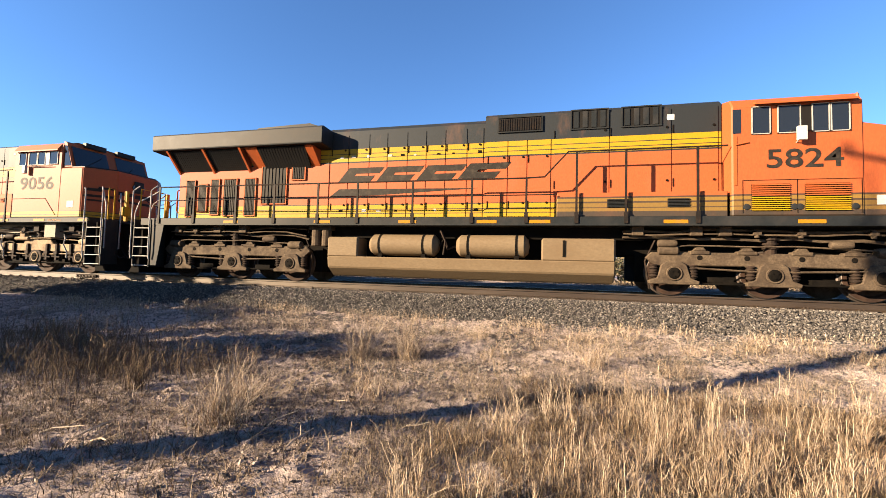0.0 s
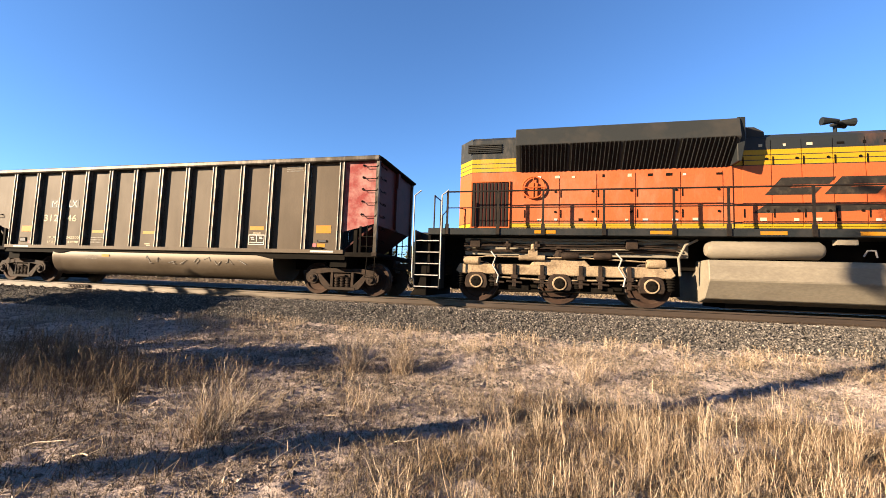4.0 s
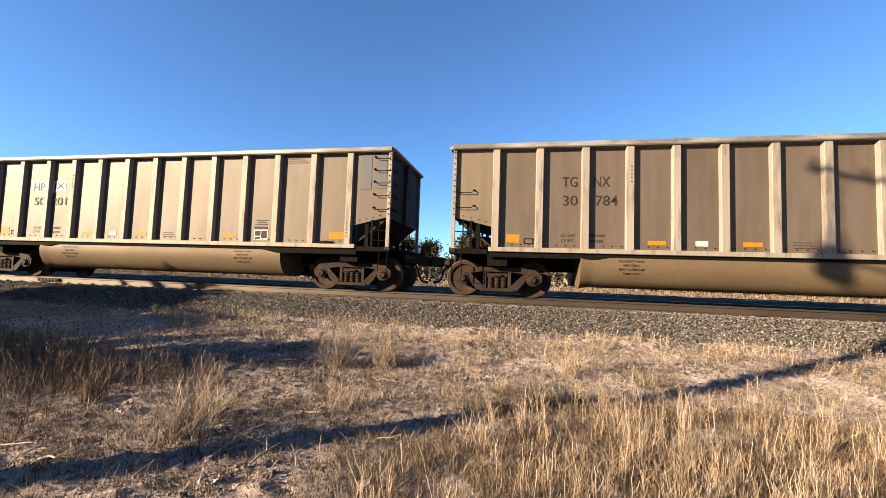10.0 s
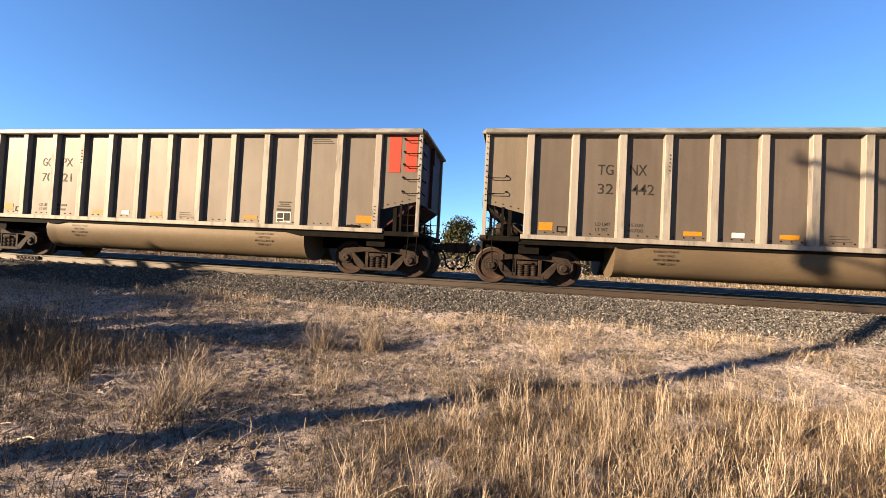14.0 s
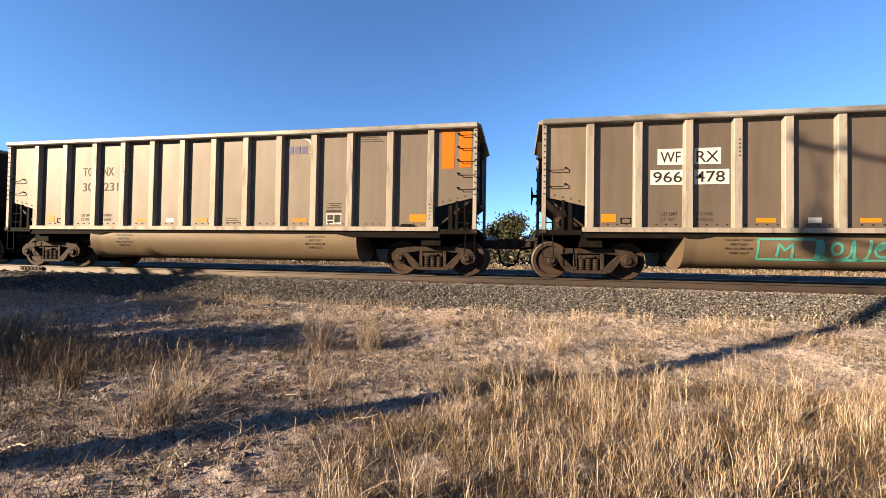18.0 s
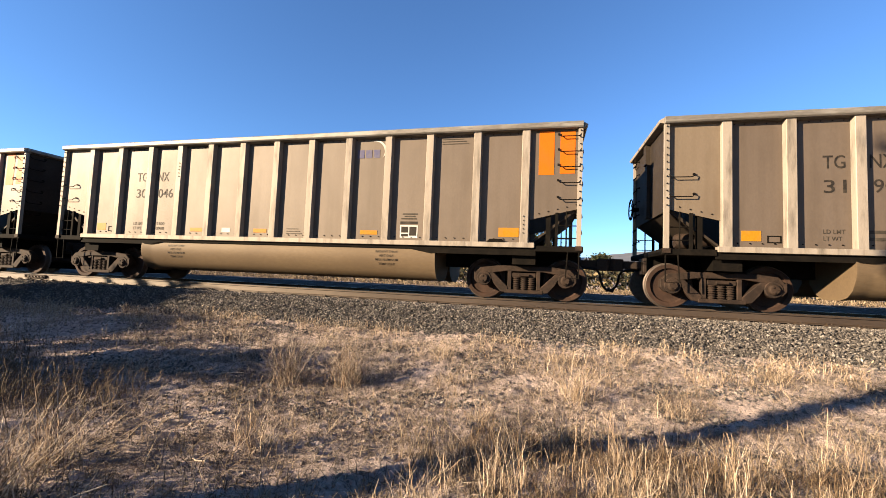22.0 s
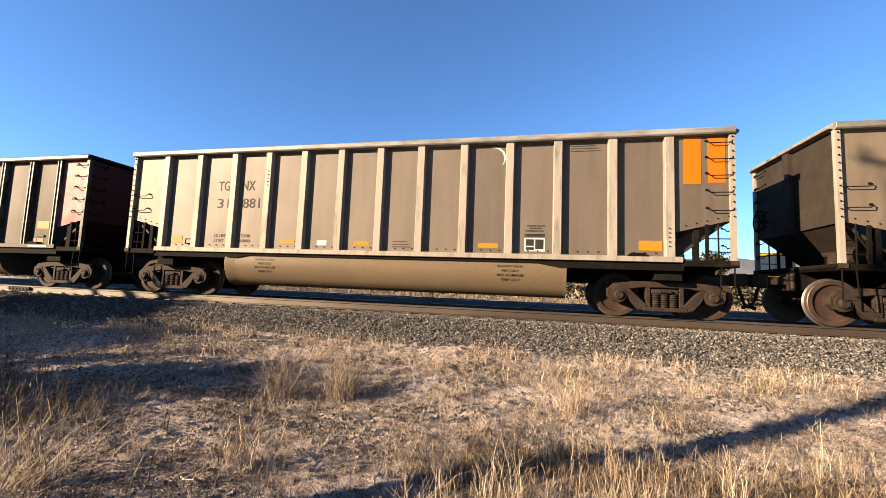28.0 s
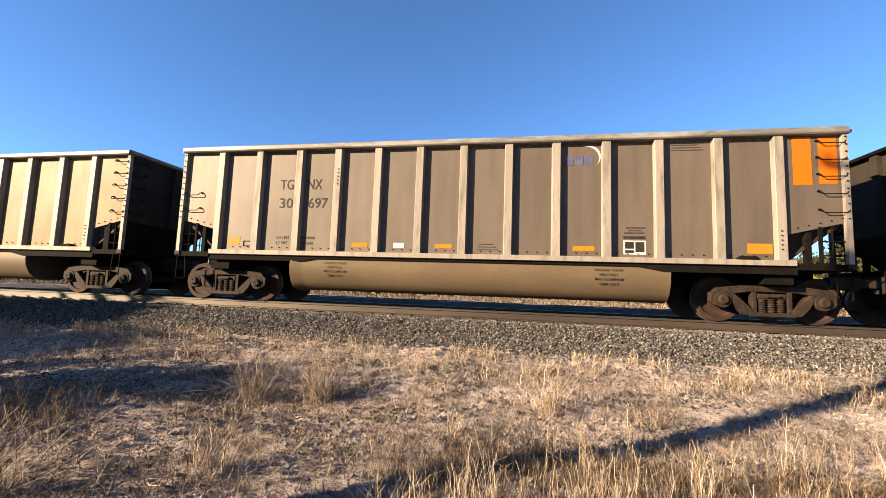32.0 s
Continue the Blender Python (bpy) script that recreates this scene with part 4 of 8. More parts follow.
def decorate_grey(car, marks, extra):
    """Marks of the grey steel cars: cream lettering, black boards and amber reflectors set higher."""
    for x0, x1, z0, z1 in ((5.45, 5.91, 1.71, 1.93), (5.50, 5.75, 1.32, 1.42), (3.29, 3.76, 1.79, 1.90), (-0.61, -0.15, 1.65, 1.74), (-2.67, -2.21, 1.67, 1.76), (-5.84, -5.37, 1.70, 1.90)):
        plate(car, "reflector", x0, x1, z0, z1, M_REFLECT, "amber reflector panel")
    plate(car, "reflector", -2.10, -1.81, 0.90, 0.98, M_REFLECT, "amber reflector on the tub", -1.47)
    plate(car, "pink_tag", 5.36, 5.48, 1.31, 1.42, M_PINK, "pink tag")
    plate(car, "pink_tag", -5.49, -5.33, 1.31, 1.41, M_PINK, "pink tag")
    for x0, x1 in ((-5.93, -5.23), (5.38, 6.08)):
        plate(car, "white_strip", x0, x1, 1.165, 1.215, M_WHITE, "white reflective strip", -1.541)
    for x0, z0 in ((-5.85, 1.36), (5.52, 1.46)):
        h = plate(car, "card_holder", x0, x0 + 0.29, z0, z0 + (0.15 if x0 < 0 else 0.06), M_UNDER, "dark card holder", -1.43)
        part("card", Geo().box(x0 + 0.03, x0 + 0.26, -1.433, -1.43, z0 + 0.015, z0 + (0.12 if x0 < 0 else 0.045)), M_GREYPATCH, h)
    plate(car, "data_plate", -0.51, -0.29, 1.32, 1.35, M_CREAM)
    plate(car, "data_plate", -0.44, -0.30, 1.28, 1.30, M_CREAM)
    st = plate(car, "stencil", 3.26, 3.80, 1.36, 1.66, M_WHITE, "white stencil frame with dark fields")
    for a, b, c, d in ((3.29, 3.52, 1.44, 1.63), (3.55, 3.77, 1.44, 1.63), (3.29, 3.77, 1.385, 1.42)):
        part("stencil_field", lambda: Geo().box(a, b, -1.4155, -1.411, c, d), M_BLKLET, st, key=("field", a, c))
    for a, c in ((3.34, 1.56), (3.36, 1.51), (3.62, 1.57), (3.64, 1.53)):
        part("stencil_mark", lambda: Geo().box(a, a + 0.1, -1.418, -1.4155, c, c + 0.025), M_WHITE, st, key=("stmark", a, c))
    plate(car, "stencil_line", 3.40, 3.66, 1.69, 1.715, M_CREAM)
    for j in range(3):
        plate(car, "small_text_bar", -2.72, -2.28 + 0.03 * j, 1.35 + 0.075 * j, 1.385 + 0.075 * j, M_CHALK)
        plate(car, "small_text_bar", 4.4, 4.95 - 0.05 * j, 3.50 + 0.06 * j, 3.52 + 0.06 * j, M_CHALK)
    a, b, c, d = marks
    plate(car, "mark_board", -4.64, -4.12, 2.50, 2.78, M_BOARD, "black board behind the mark")
    plate(car, "mark_board", -3.88, -3.36, 2.50, 2.78, M_BOARD, "black board behind the mark")
    lettering(a, -4.54, -4.23, 2.53, 2.75, -1.4165, M_WHTLET, car, "", -0.014)
    lettering(b, -3.78, -3.43, 2.53, 2.75, -1.4165, M_WHTLET, car)
    lettering(c, -4.85, -4.22, 2.05, 2.28, -1.411, M_CREAM, car)
    lettering(d, -3.84, -3.41, 2.05, 2.27, -1.411, M_CREAM, car)
    limit, tare = ("242200", "43800") if "chalk" in extra else ("241100", "44900")
    lettering("LD LMT", -4.59, -4.18, 1.48, 1.55, -1.411, M_CREAM, car)
    lettering("LT WT", -4.59, -4.24, 1.32, 1.39, -1.411, M_CREAM, car)
    lettering(limit, -3.78, -3.23, 1.47, 1.55, -1.411, M_CREAM, car)
    lettering(tare, -3.72, -3.23, 1.32, 1.39, -1.411, M_CREAM, car)
    lettering("DO NOT THAW", -2.72, -2.32, 0.905, 0.945, -1.4685, M_CHALK, car)
    lettering("HEAT THIS CAR", -2.76, -2.28, 0.82, 0.86, -1.466, M_CHALK, car)


def decorate(car, kind, patch, marks, white_box, extra):
    """Paint patches, reflectors, boards and lettering on the near side."""
    pm = {"orange": M_SAFETY, "red": M_REDPATCH, "yellow": M_YELPATCH, "grey": M_GREYPATCH}.get(patch)
    if pm:
        plate(car, "end_patch", 6.42, 6.74, 2.72, 3.68, pm, patch + " end patch", -1.447)
        plate(car, "end_patch", 6.86, 7.17, 2.74, 3.66, pm, patch + " end patch", -1.447)
    if kind == "grey":
        decorate_grey(car, marks, extra)
        if "chalk" in extra:
            chalk_scrawl(car)
        return
    if kind == "tan":
        return
    light = kind == "brown"
    if "vertical" in extra:
        plate(car, "reflector", 5.98, 6.06, 1.42, 2.25, M_REFLECT, "amber reflector strip")
        plate(car, "reflector", 2.35, 2.43, 1.38, 1.75, M_REFLECT, "amber reflector strip")
        plate(car, "reflector", -5.64, -5.55, 1.34, 2.26, M_YELPATCH, "amber reflector strip")
    else:
        low = 0.06 if kind == "alu" else 0.0
        for a, b in ((2.29, 2.73), (-0.69, -0.30), (-2.67, -2.28)):
            plate(car, "reflector", a, b, 1.43 - low, 1.53 - low, M_REFLECT, "amber reflector strip")
        plate(car, "reflector", 5.59, 6.03, 1.43 - low, 1.63 - low, M_REFLECT, "amber reflector panel")
        if kind == "alu":
            plate(car, "reflector", -5.94, -5.61, 1.37, 1.57, M_REFLECT, "amber reflector panel")
    shift = 0.55 if light else 0.0
    plate(car, "data_plate", -1.66 + shift, -1.40 + shift, 1.36, 1.48, M_WHITE, "small white data plate")
    if light:
        plate(car, "white_strip", -5.95, -5.34, 1.255, 1.30, M_WHITE)
        plate(car, "white_strip", 5.35, 6.0, 1.26, 1.30, M_WHITE)
        plate(car, "pink_tag", -5.97, -5.88, 1.38, 1.49, M_PINK)
        plate(car, "card_holder", -5.86, -5.66, 1.36, 1.51, M_UNDER, "dark card holder")
        for z, y, tilt, half in ((0.94, -1.458, -6, 0.21), (0.88, -1.459, 8.5, 0.19), (0.82, -1.45, 8.5, 0.14)):
            part("tub_text_bar", lambda: Geo().box(-half, half, -0.003, 0.0, -0.012, 0.012), M_BLKLET, car, "small dark text bar", pose(-2.99, y - 0.002, z, tilt), key=("tubbar", half))
    # consolidated stencil: a frame of bars with two dark fields
    st = plate(car, "stencil", 3.30, 3.73, 1.31, 1.60, M_WHITE, "white stencil frame with dark fields")
    plate(car, "stencil_header", 3.30, 3.72, 1.63, 1.69, M_BLKLET, "black stencil header")
    for a, b, c, d in ((3.33, 3.50, 1.43, 1.57), (3.53, 3.70, 1.36, 1.57), (3.33, 3.50, 1.34, 1.40)):
        part("stencil_field", lambda: Geo().box(a, b, -1.4155, -1.411, c, d), M_BLKLET, st, key=("field", a, c))
    small = M_CHALK if light else M_FADELET
    for j, (x0, x1) in enumerate(((3.32, 3.7), (3.4, 3.66), (3.35, 3.72))):
        plate(car, "stencil_line", x0, x1, 1.74 + 0.055 * j, 1.77 + 0.055 * j, small)
    for j in range(3):
        plate(car, "small_text_bar", 0.28, 0.72 - 0.05 * j, 1.35 + 0.06 * j, 1.367 + 0.06 * j, small)
        plate(car, "small_text_bar", 4.24, 4.86 - 0.06 * j, 3.48 + 0.055 * j, 3.498 + 0.055 * j, small)
    for a, b, z, y, tilt in (("RADIANT THAW", 0.55, 0.975, -1.451, -15), ("HEAT ONLY", 0.36, 0.88, -1.459, 8.5), ("MAX ALUMINUM", 0.55, 0.785, -1.445, 8.5), ("TEMP 250 F", 0.40, 0.685, -1.42, 24)):
        if kind != "alu":
            break
        for c in (-3.03,) if "teal" in extra else (-3.03, 3.01):
            part("lettering", lambda: text_geo(a, c - b / 2, c + b / 2, -0.028, 0.028, 0.0), M_BLKLET, car, "stencilled lettering on the tub", pose(0, y - 0.003, z, tilt), key=("tubtxt", a, c))
    a, b, c, d = marks
    dx = 0.09 if "teal" in extra else 0.0
    if white_box:
        boards = [(-4.80, -4.25, 2.70, 3.07, "mark"), (-4.02, -3.47, 2.70, 3.07, "mark"), (-4.95, -4.25, 2.24, 2.58, "number"), (-4.02, -3.30, 2.24, 2.58, "number")]
        if light:
            boards = [(-4.65, -4.21, 2.53, 2.79, "mark"), (-3.91, -3.41, 2.53, 2.79, "mark"), (-4.78, -4.22, 2.07, 2.35, "number"), (-3.90, -3.29, 2.07, 2.35, "number")]
        for x0, x1, z0, z1, what in boards[:4 if white_box > 1 else 2]:
            plate(car, "mark_board", x0 + dx, x1 + dx, z0, z1, M_WHITE, "painted board behind the " + what)
    y = -1.4165 if white_box else -1.411
    if light:
        for word, x0, x1, z0, z1 in ((a, -4.63, -4.24, 2.555, 2.765), (b, -3.88, -3.44, 2.555, 2.765), (c, -4.75, -4.25, 2.10, 2.32), (d, -3.87, -3.33, 2.10, 2.32)):
            lettering(word, x0, x1, z0, z1, y, M_BLKLET, car, "bold black lettering", 0.0 if "M" in word else 0.012)
    elif white_box:
        ends, w = (-4.74, -4.31, -3.98, -3.52, -4.25, -4.28, -4.0), 0.215
    else:
        ends, w = (-4.61, -4.26, -3.89, -3.51, -4.24, -4.25, -3.84), 0.18
    if not light:
        ends = [x + dx for x in ends]
        lettering(a, ends[0], ends[1], 2.75, 3.0, y, M_BLKLET, car)
        lettering(b, ends[2], ends[3], 2.75, 3.0, y, M_BLKLET, car)
        lettering(c, ends[4] - w * len(c), ends[5], 2.29, 2.54, y, M_BLKLET, car)
        lettering(d, ends[6], ends[6] + w * len(d) - 0.04, 2.29, 2.54, y, M_BLKLET, car)
    cap = M_FADELET
    lettering("LD LMT", -4.62, -4.28, 1.53, 1.61, -1.411, cap, car)
    lettering("LT WT", -4.62, -4.33, 1.40, 1.48, -1.411, cap, car)
    weights = {"046": ("45100", "40900"), "442": ("45300", "40700"), "201": ("64000", "46000"), "881": ("45200", "40800"), "061": ("45300", "40700"), "231": ("45000", "41000"), "478": ("45100", "40800")}.get(d)
    if weights:
        lettering(weights[0], -3.90, -3.55, 1.53, 1.61, -1.411, cap, car)
        lettering(weights[1], -3.90, -3.55, 1.40, 1.48, -1.411, cap, car)
    else:
        plate(car, "weight_bar", -3.97, -3.62, 1.54, 1.60, cap)
        plate(car, "weight_bar", -3.97, -3.66, 1.41, 1.47, cap)
    if kind == "alu":
        part("card_holder", lambda: Geo().box(-5.51, -5.28, -1.414, -1.406, 1.46, 1.48).box(-5.51, -5.28, -1.414, -1.406, 1.34, 1.36).box(-5.51, -5.49, -1.414, -1.406, 1.34, 1.48).box(-5.30, -5.28, -1.414, -1.406, 1.34, 1.48), M_UNDER, car, "black outlined card holder", key="cardholder")
    if "logo" in extra:
        plate(car, "logo_block", 2.12, 2.30, 3.22, 3.42, M_BLUE, "faded blue emblem of plain blocks with a pale crescent")
        part("logo_block", Geo().box(2.34, 2.50, -1.411, -1.405, 3.22, 3.42), M_BLUE, car)
        part("logo_block", Geo().box(2.54, 2.70, -1.411, -1.405, 3.22, 3.42), M_BLUE, car)
        crescent(car)
    if d == "061":
        part("taped_card", Geo().box(-0.19, 0.19, -1.415, -1.408, -0.13, 0.13), M_GREYPATCH, car, "tilted grey card on the side", pose(-4.98, 0, 1.84, 0, 12, 0))
    if "crescent" in extra and "logo" not in extra:
        crescent(car)
    if "teal" in extra:
        spray_paint(car)


TUB_SIDE = [(0.33, -1.0), (0.39, -1.2), (0.52, -1.34), (0.72, -1.43), (0.92, -1.46), (1.07, -1.42)]


def stroke(car, pts, w, mat=None):
    """A band of paint along points (x, z) that follows the rounded side of the tub."""
    fine = [pts[0]]
    for (xa, za), (xb, zb) in zip(pts[:-1], pts[1:]):
        k = max(1, int(math.hypot(xb - xa, zb - za) / 0.04))
        fine += [(xa + (xb - xa) * i / k, za + (zb - za) * i / k) for i in range(1, k + 1)]
    pts = fine
    vs = []
    n = len(pts)
    for i, (x, z) in enumerate(pts):
        dx, dz = pts[min(i + 1, n - 1)][0] - pts[max(i - 1, 0)][0], pts[min(i + 1, n - 1)][1] - pts[max(i - 1, 0)][1]
        ln = math.hypot(dx, dz) or 1.0
        for e in (-1, 1):
            px, pz = x - e * dz / ln * w / 2, z + e * dx / ln * w / 2
            y = float(np.interp(pz, [q[0] for q in TUB_SIDE], [q[1] for q in TUB_SIDE]))
            vs.append((px, y - 0.009, pz))
    part("spray_paint", Geo().add(vs, [(2 * i, 2 * i + 1, 2 * i + 3, 2 * i + 2) for i in range(n - 1)]), mat or M_TEAL, car, "teal spray-painted stroke")


def arc(cx, cz, rx, rz, a0, a1, n=18):
    return [(cx + rx * math.cos(radians(a0 + (a1 - a0) * i / n)), cz + rz * math.sin(radians(a0 + (a1 - a0) * i / n))) for i in range(n + 1)]


def bowl(x0, x1, top, low):
    """A U shape with rounded corners."""
    return [(x0, top)] + [(x0 + 0.02, (top + low) / 2)] + arc((x0 + x1) / 2, low + 0.12, (x1 - x0) / 2 - 0.03, 0.12, 180, 360, 12) + [(x1 - 0.02, (top + low) / 2), (x1, top)]


def spray_paint(car):
    """Outlined bubble shapes in two groups along the tub, with small filled blobs and a burst."""
    top, low = 1.0, 0.56
    stroke(car, [(-2.67, top), (-1.55, top)], 0.05)
    stroke(car, [(-2.65, low), (-0.8, low), (0.45, low + 0.01)], 0.05)
    stroke(car, [(-2.65, low), (-2.65, top)], 0.05)
    stroke(car, [(-2.27, low + 0.05), (-2.25, 0.9), (-2.12, 0.76), (-1.98, 0.9), (-1.97, low)], 0.055)
    stroke(car, [(-1.48, low), (-1.48, top)], 0.13)
    stroke(car, bowl(-1.42, -0.85, top, low), 0.05)
    stroke(car, arc(-1.14, 0.8, 0.1, 0.12, 0, 360), 0.06)
    stroke(car, bowl(-0.84, -0.52, top, low), 0.06)
    stroke(car, arc(-0.28, 0.78, 0.16, 0.15, 40, 320), 0.05)
    stroke(car, [(-0.4, 0.78), (-0.12, 0.95)], 0.09)
    stroke(car, [(-0.1, top), (-0.05, low)], 0.06)
    stroke(car, arc(0.12, 0.83, 0.14, 0.13, 20, 340), 0.06)
    for a in range(-70, 71, 28):
        stroke(car, [(0.42, 0.82), (0.42 + 0.27 * math.cos(radians(a)), 0.82 + 0.22 * math.sin(radians(a)))], 0.045)
    stroke(car, [(0.2, 0.82), (0.5, 0.82)], 0.15)
    stroke(car, [(0.42, 0.8), (0.45, low)], 0.08)
    stroke(car, [(0.78, 0.92), (1.13, 0.92)], 0.02)
    stroke(car, [(0.86, 0.64), (0.95, 1.0), (1.06, 0.64)], 0.02)
    stroke(car, bowl(1.17, 2.18, top + 0.03, low), 0.045)
    stroke(car, [(1.53, 1.02), (1.63, 0.84), (1.8, 0.72)], 0.09)
    stroke(car, [(1.62, low + 0.02), (1.64, 0.7)], 0.05)
    stroke(car, bowl(2.2, 2.7, top + 0.03, low), 0.05)
    stroke(car, [(2.32, 0.8), (2.6, 0.82)], 0.13)
    stroke(car, [(2.38, 0.93), (2.5, 0.93)], 0.06)
    stroke(car, bowl(2.7, 3.25, 0.84, low), 0.03)
    stroke(car, [(2.84, 0.84), (3.0, 0.81), (3.12, 0.75)], 0.10)
    stroke(car, [(2.82, 0.95), (3.08, 0.95)], 0.05)
    stroke(car, arc(3.52, 0.74, 0.24, 0.2, 150, 380), 0.03)
    stroke(car, arc(3.54, 0.76, 0.06, 0.05, 0, 360), 0.07)


def chalk_scrawl(car):
    rnd = random.Random(8)
    for j in range(9):
        x = -0.2 + 0.42 * j + rnd.uniform(-0.05, 0.05)
        pts = [(x + rnd.uniform(-0.15, 0.15), -1.463, 0.75 + rnd.uniform(-0.03, 0.22)) for _ in range(4)]
        part("spray_paint", Geo().tube(pts, 0.008, 4), M_CHALK, car, "thin pale scrawl")


def crescent(car):
    vs, n = [], 14
    for i in range(n + 1):
        a = radians(115 - 165 * i / n)
        w = 0.05 * math.sin(math.pi * i / n)
        vs += [(2.62 + 0.24 * math.cos(a), -1.412, 3.40 + 0.24 * math.sin(a)), (2.62 + (0.24 - w) * math.cos(a), -1.412, 3.40 + (0.24 - w) * math.sin(a))]
    part("crescent_mark", lambda: Geo().add(vs, [(2 * i, 2 * i + 2, 2 * i + 3, 2 * i + 1) for i in range(n)]), M_WHITE, car, "pale crescent mark", key="crescent")


M_TAN = surface("yellow_tan_paint", (0.1549, 0.0955, 0.0413), 0.62, 0.0, 0.12, (0.1084, 0.0671, 0.031), 0.45, 30, 0.9, 0.05, (1, 1, 0.5), 0.2, 0.1)
M_TANTUB = M_TUB
# coal-stained ends, darkened further to stand in for shade between the cars
M_ENDWALL = surface("coal_and_shade_end", (0.0232, 0.0175, 0.0129), 0.7, 0.0, 0.2, (0.0141, 0.0109, 0.0084), 0.5, 20, 1.5, 0.05)
CARS = [
    (2, "grey", "redend", ("MI", "LX", "312", "46"), 1, ("chalk",)),
    (1, "brown", "yellow", ("MI", "LX", "320", "223"), 2, ("vertical",)),
    (0, "alu", "orange", ("TG", "NX", "30", "784"), 0, ("logo",)),
    (-1, "alu", "grey", ("HP", "JX", "50", "201"), 1, ()),
    (-2, "alu", "orange", ("TG", "NX", "32", "442"), 0, ("crescent",)),
    (-3, "alu", "red", ("GG", "PX", "70", "21"), 0, ()),
    (-4, "alu", "red", ("WF", "RX", "966", "478"), 2, ("teal",)),
    (-5, "alu", "orange", ("TG", "NX", "30", "231"), 0, ("logo",)),
    (-6, "alu", "orange", ("TG", "NX", "31", "904"), 0, ("logo",)),
    (-7, "alu", "orange", ("TG", "NX", "30", "046"), 0, ("logo",)),
    (-8, "alu", "orange", ("TG", "NX", "31", "061"), 0, ("logo",)),
    (-9, "alu", "yellow", ("GG", "PX", "25", "51"), 2, ()),
    (-10, "alu", "orange", ("TG", "NX", "31", "881"), 0, ("crescent",)),
    (-11, "grey", "redend", ("MI", "LX", "321", "54"), 1, ()),
    (-12, "alu", "orange", ("TG", "NX", "30", "697"), 0, ("logo",)),
    (-13, "tan", "", ("TG", "NX", "30", "000"), 0, ()),
]
TRAIN = [(gondola(*c), c[0] * PERIOD + SLACK.get(c[0], 0.0)) for c in CARS]


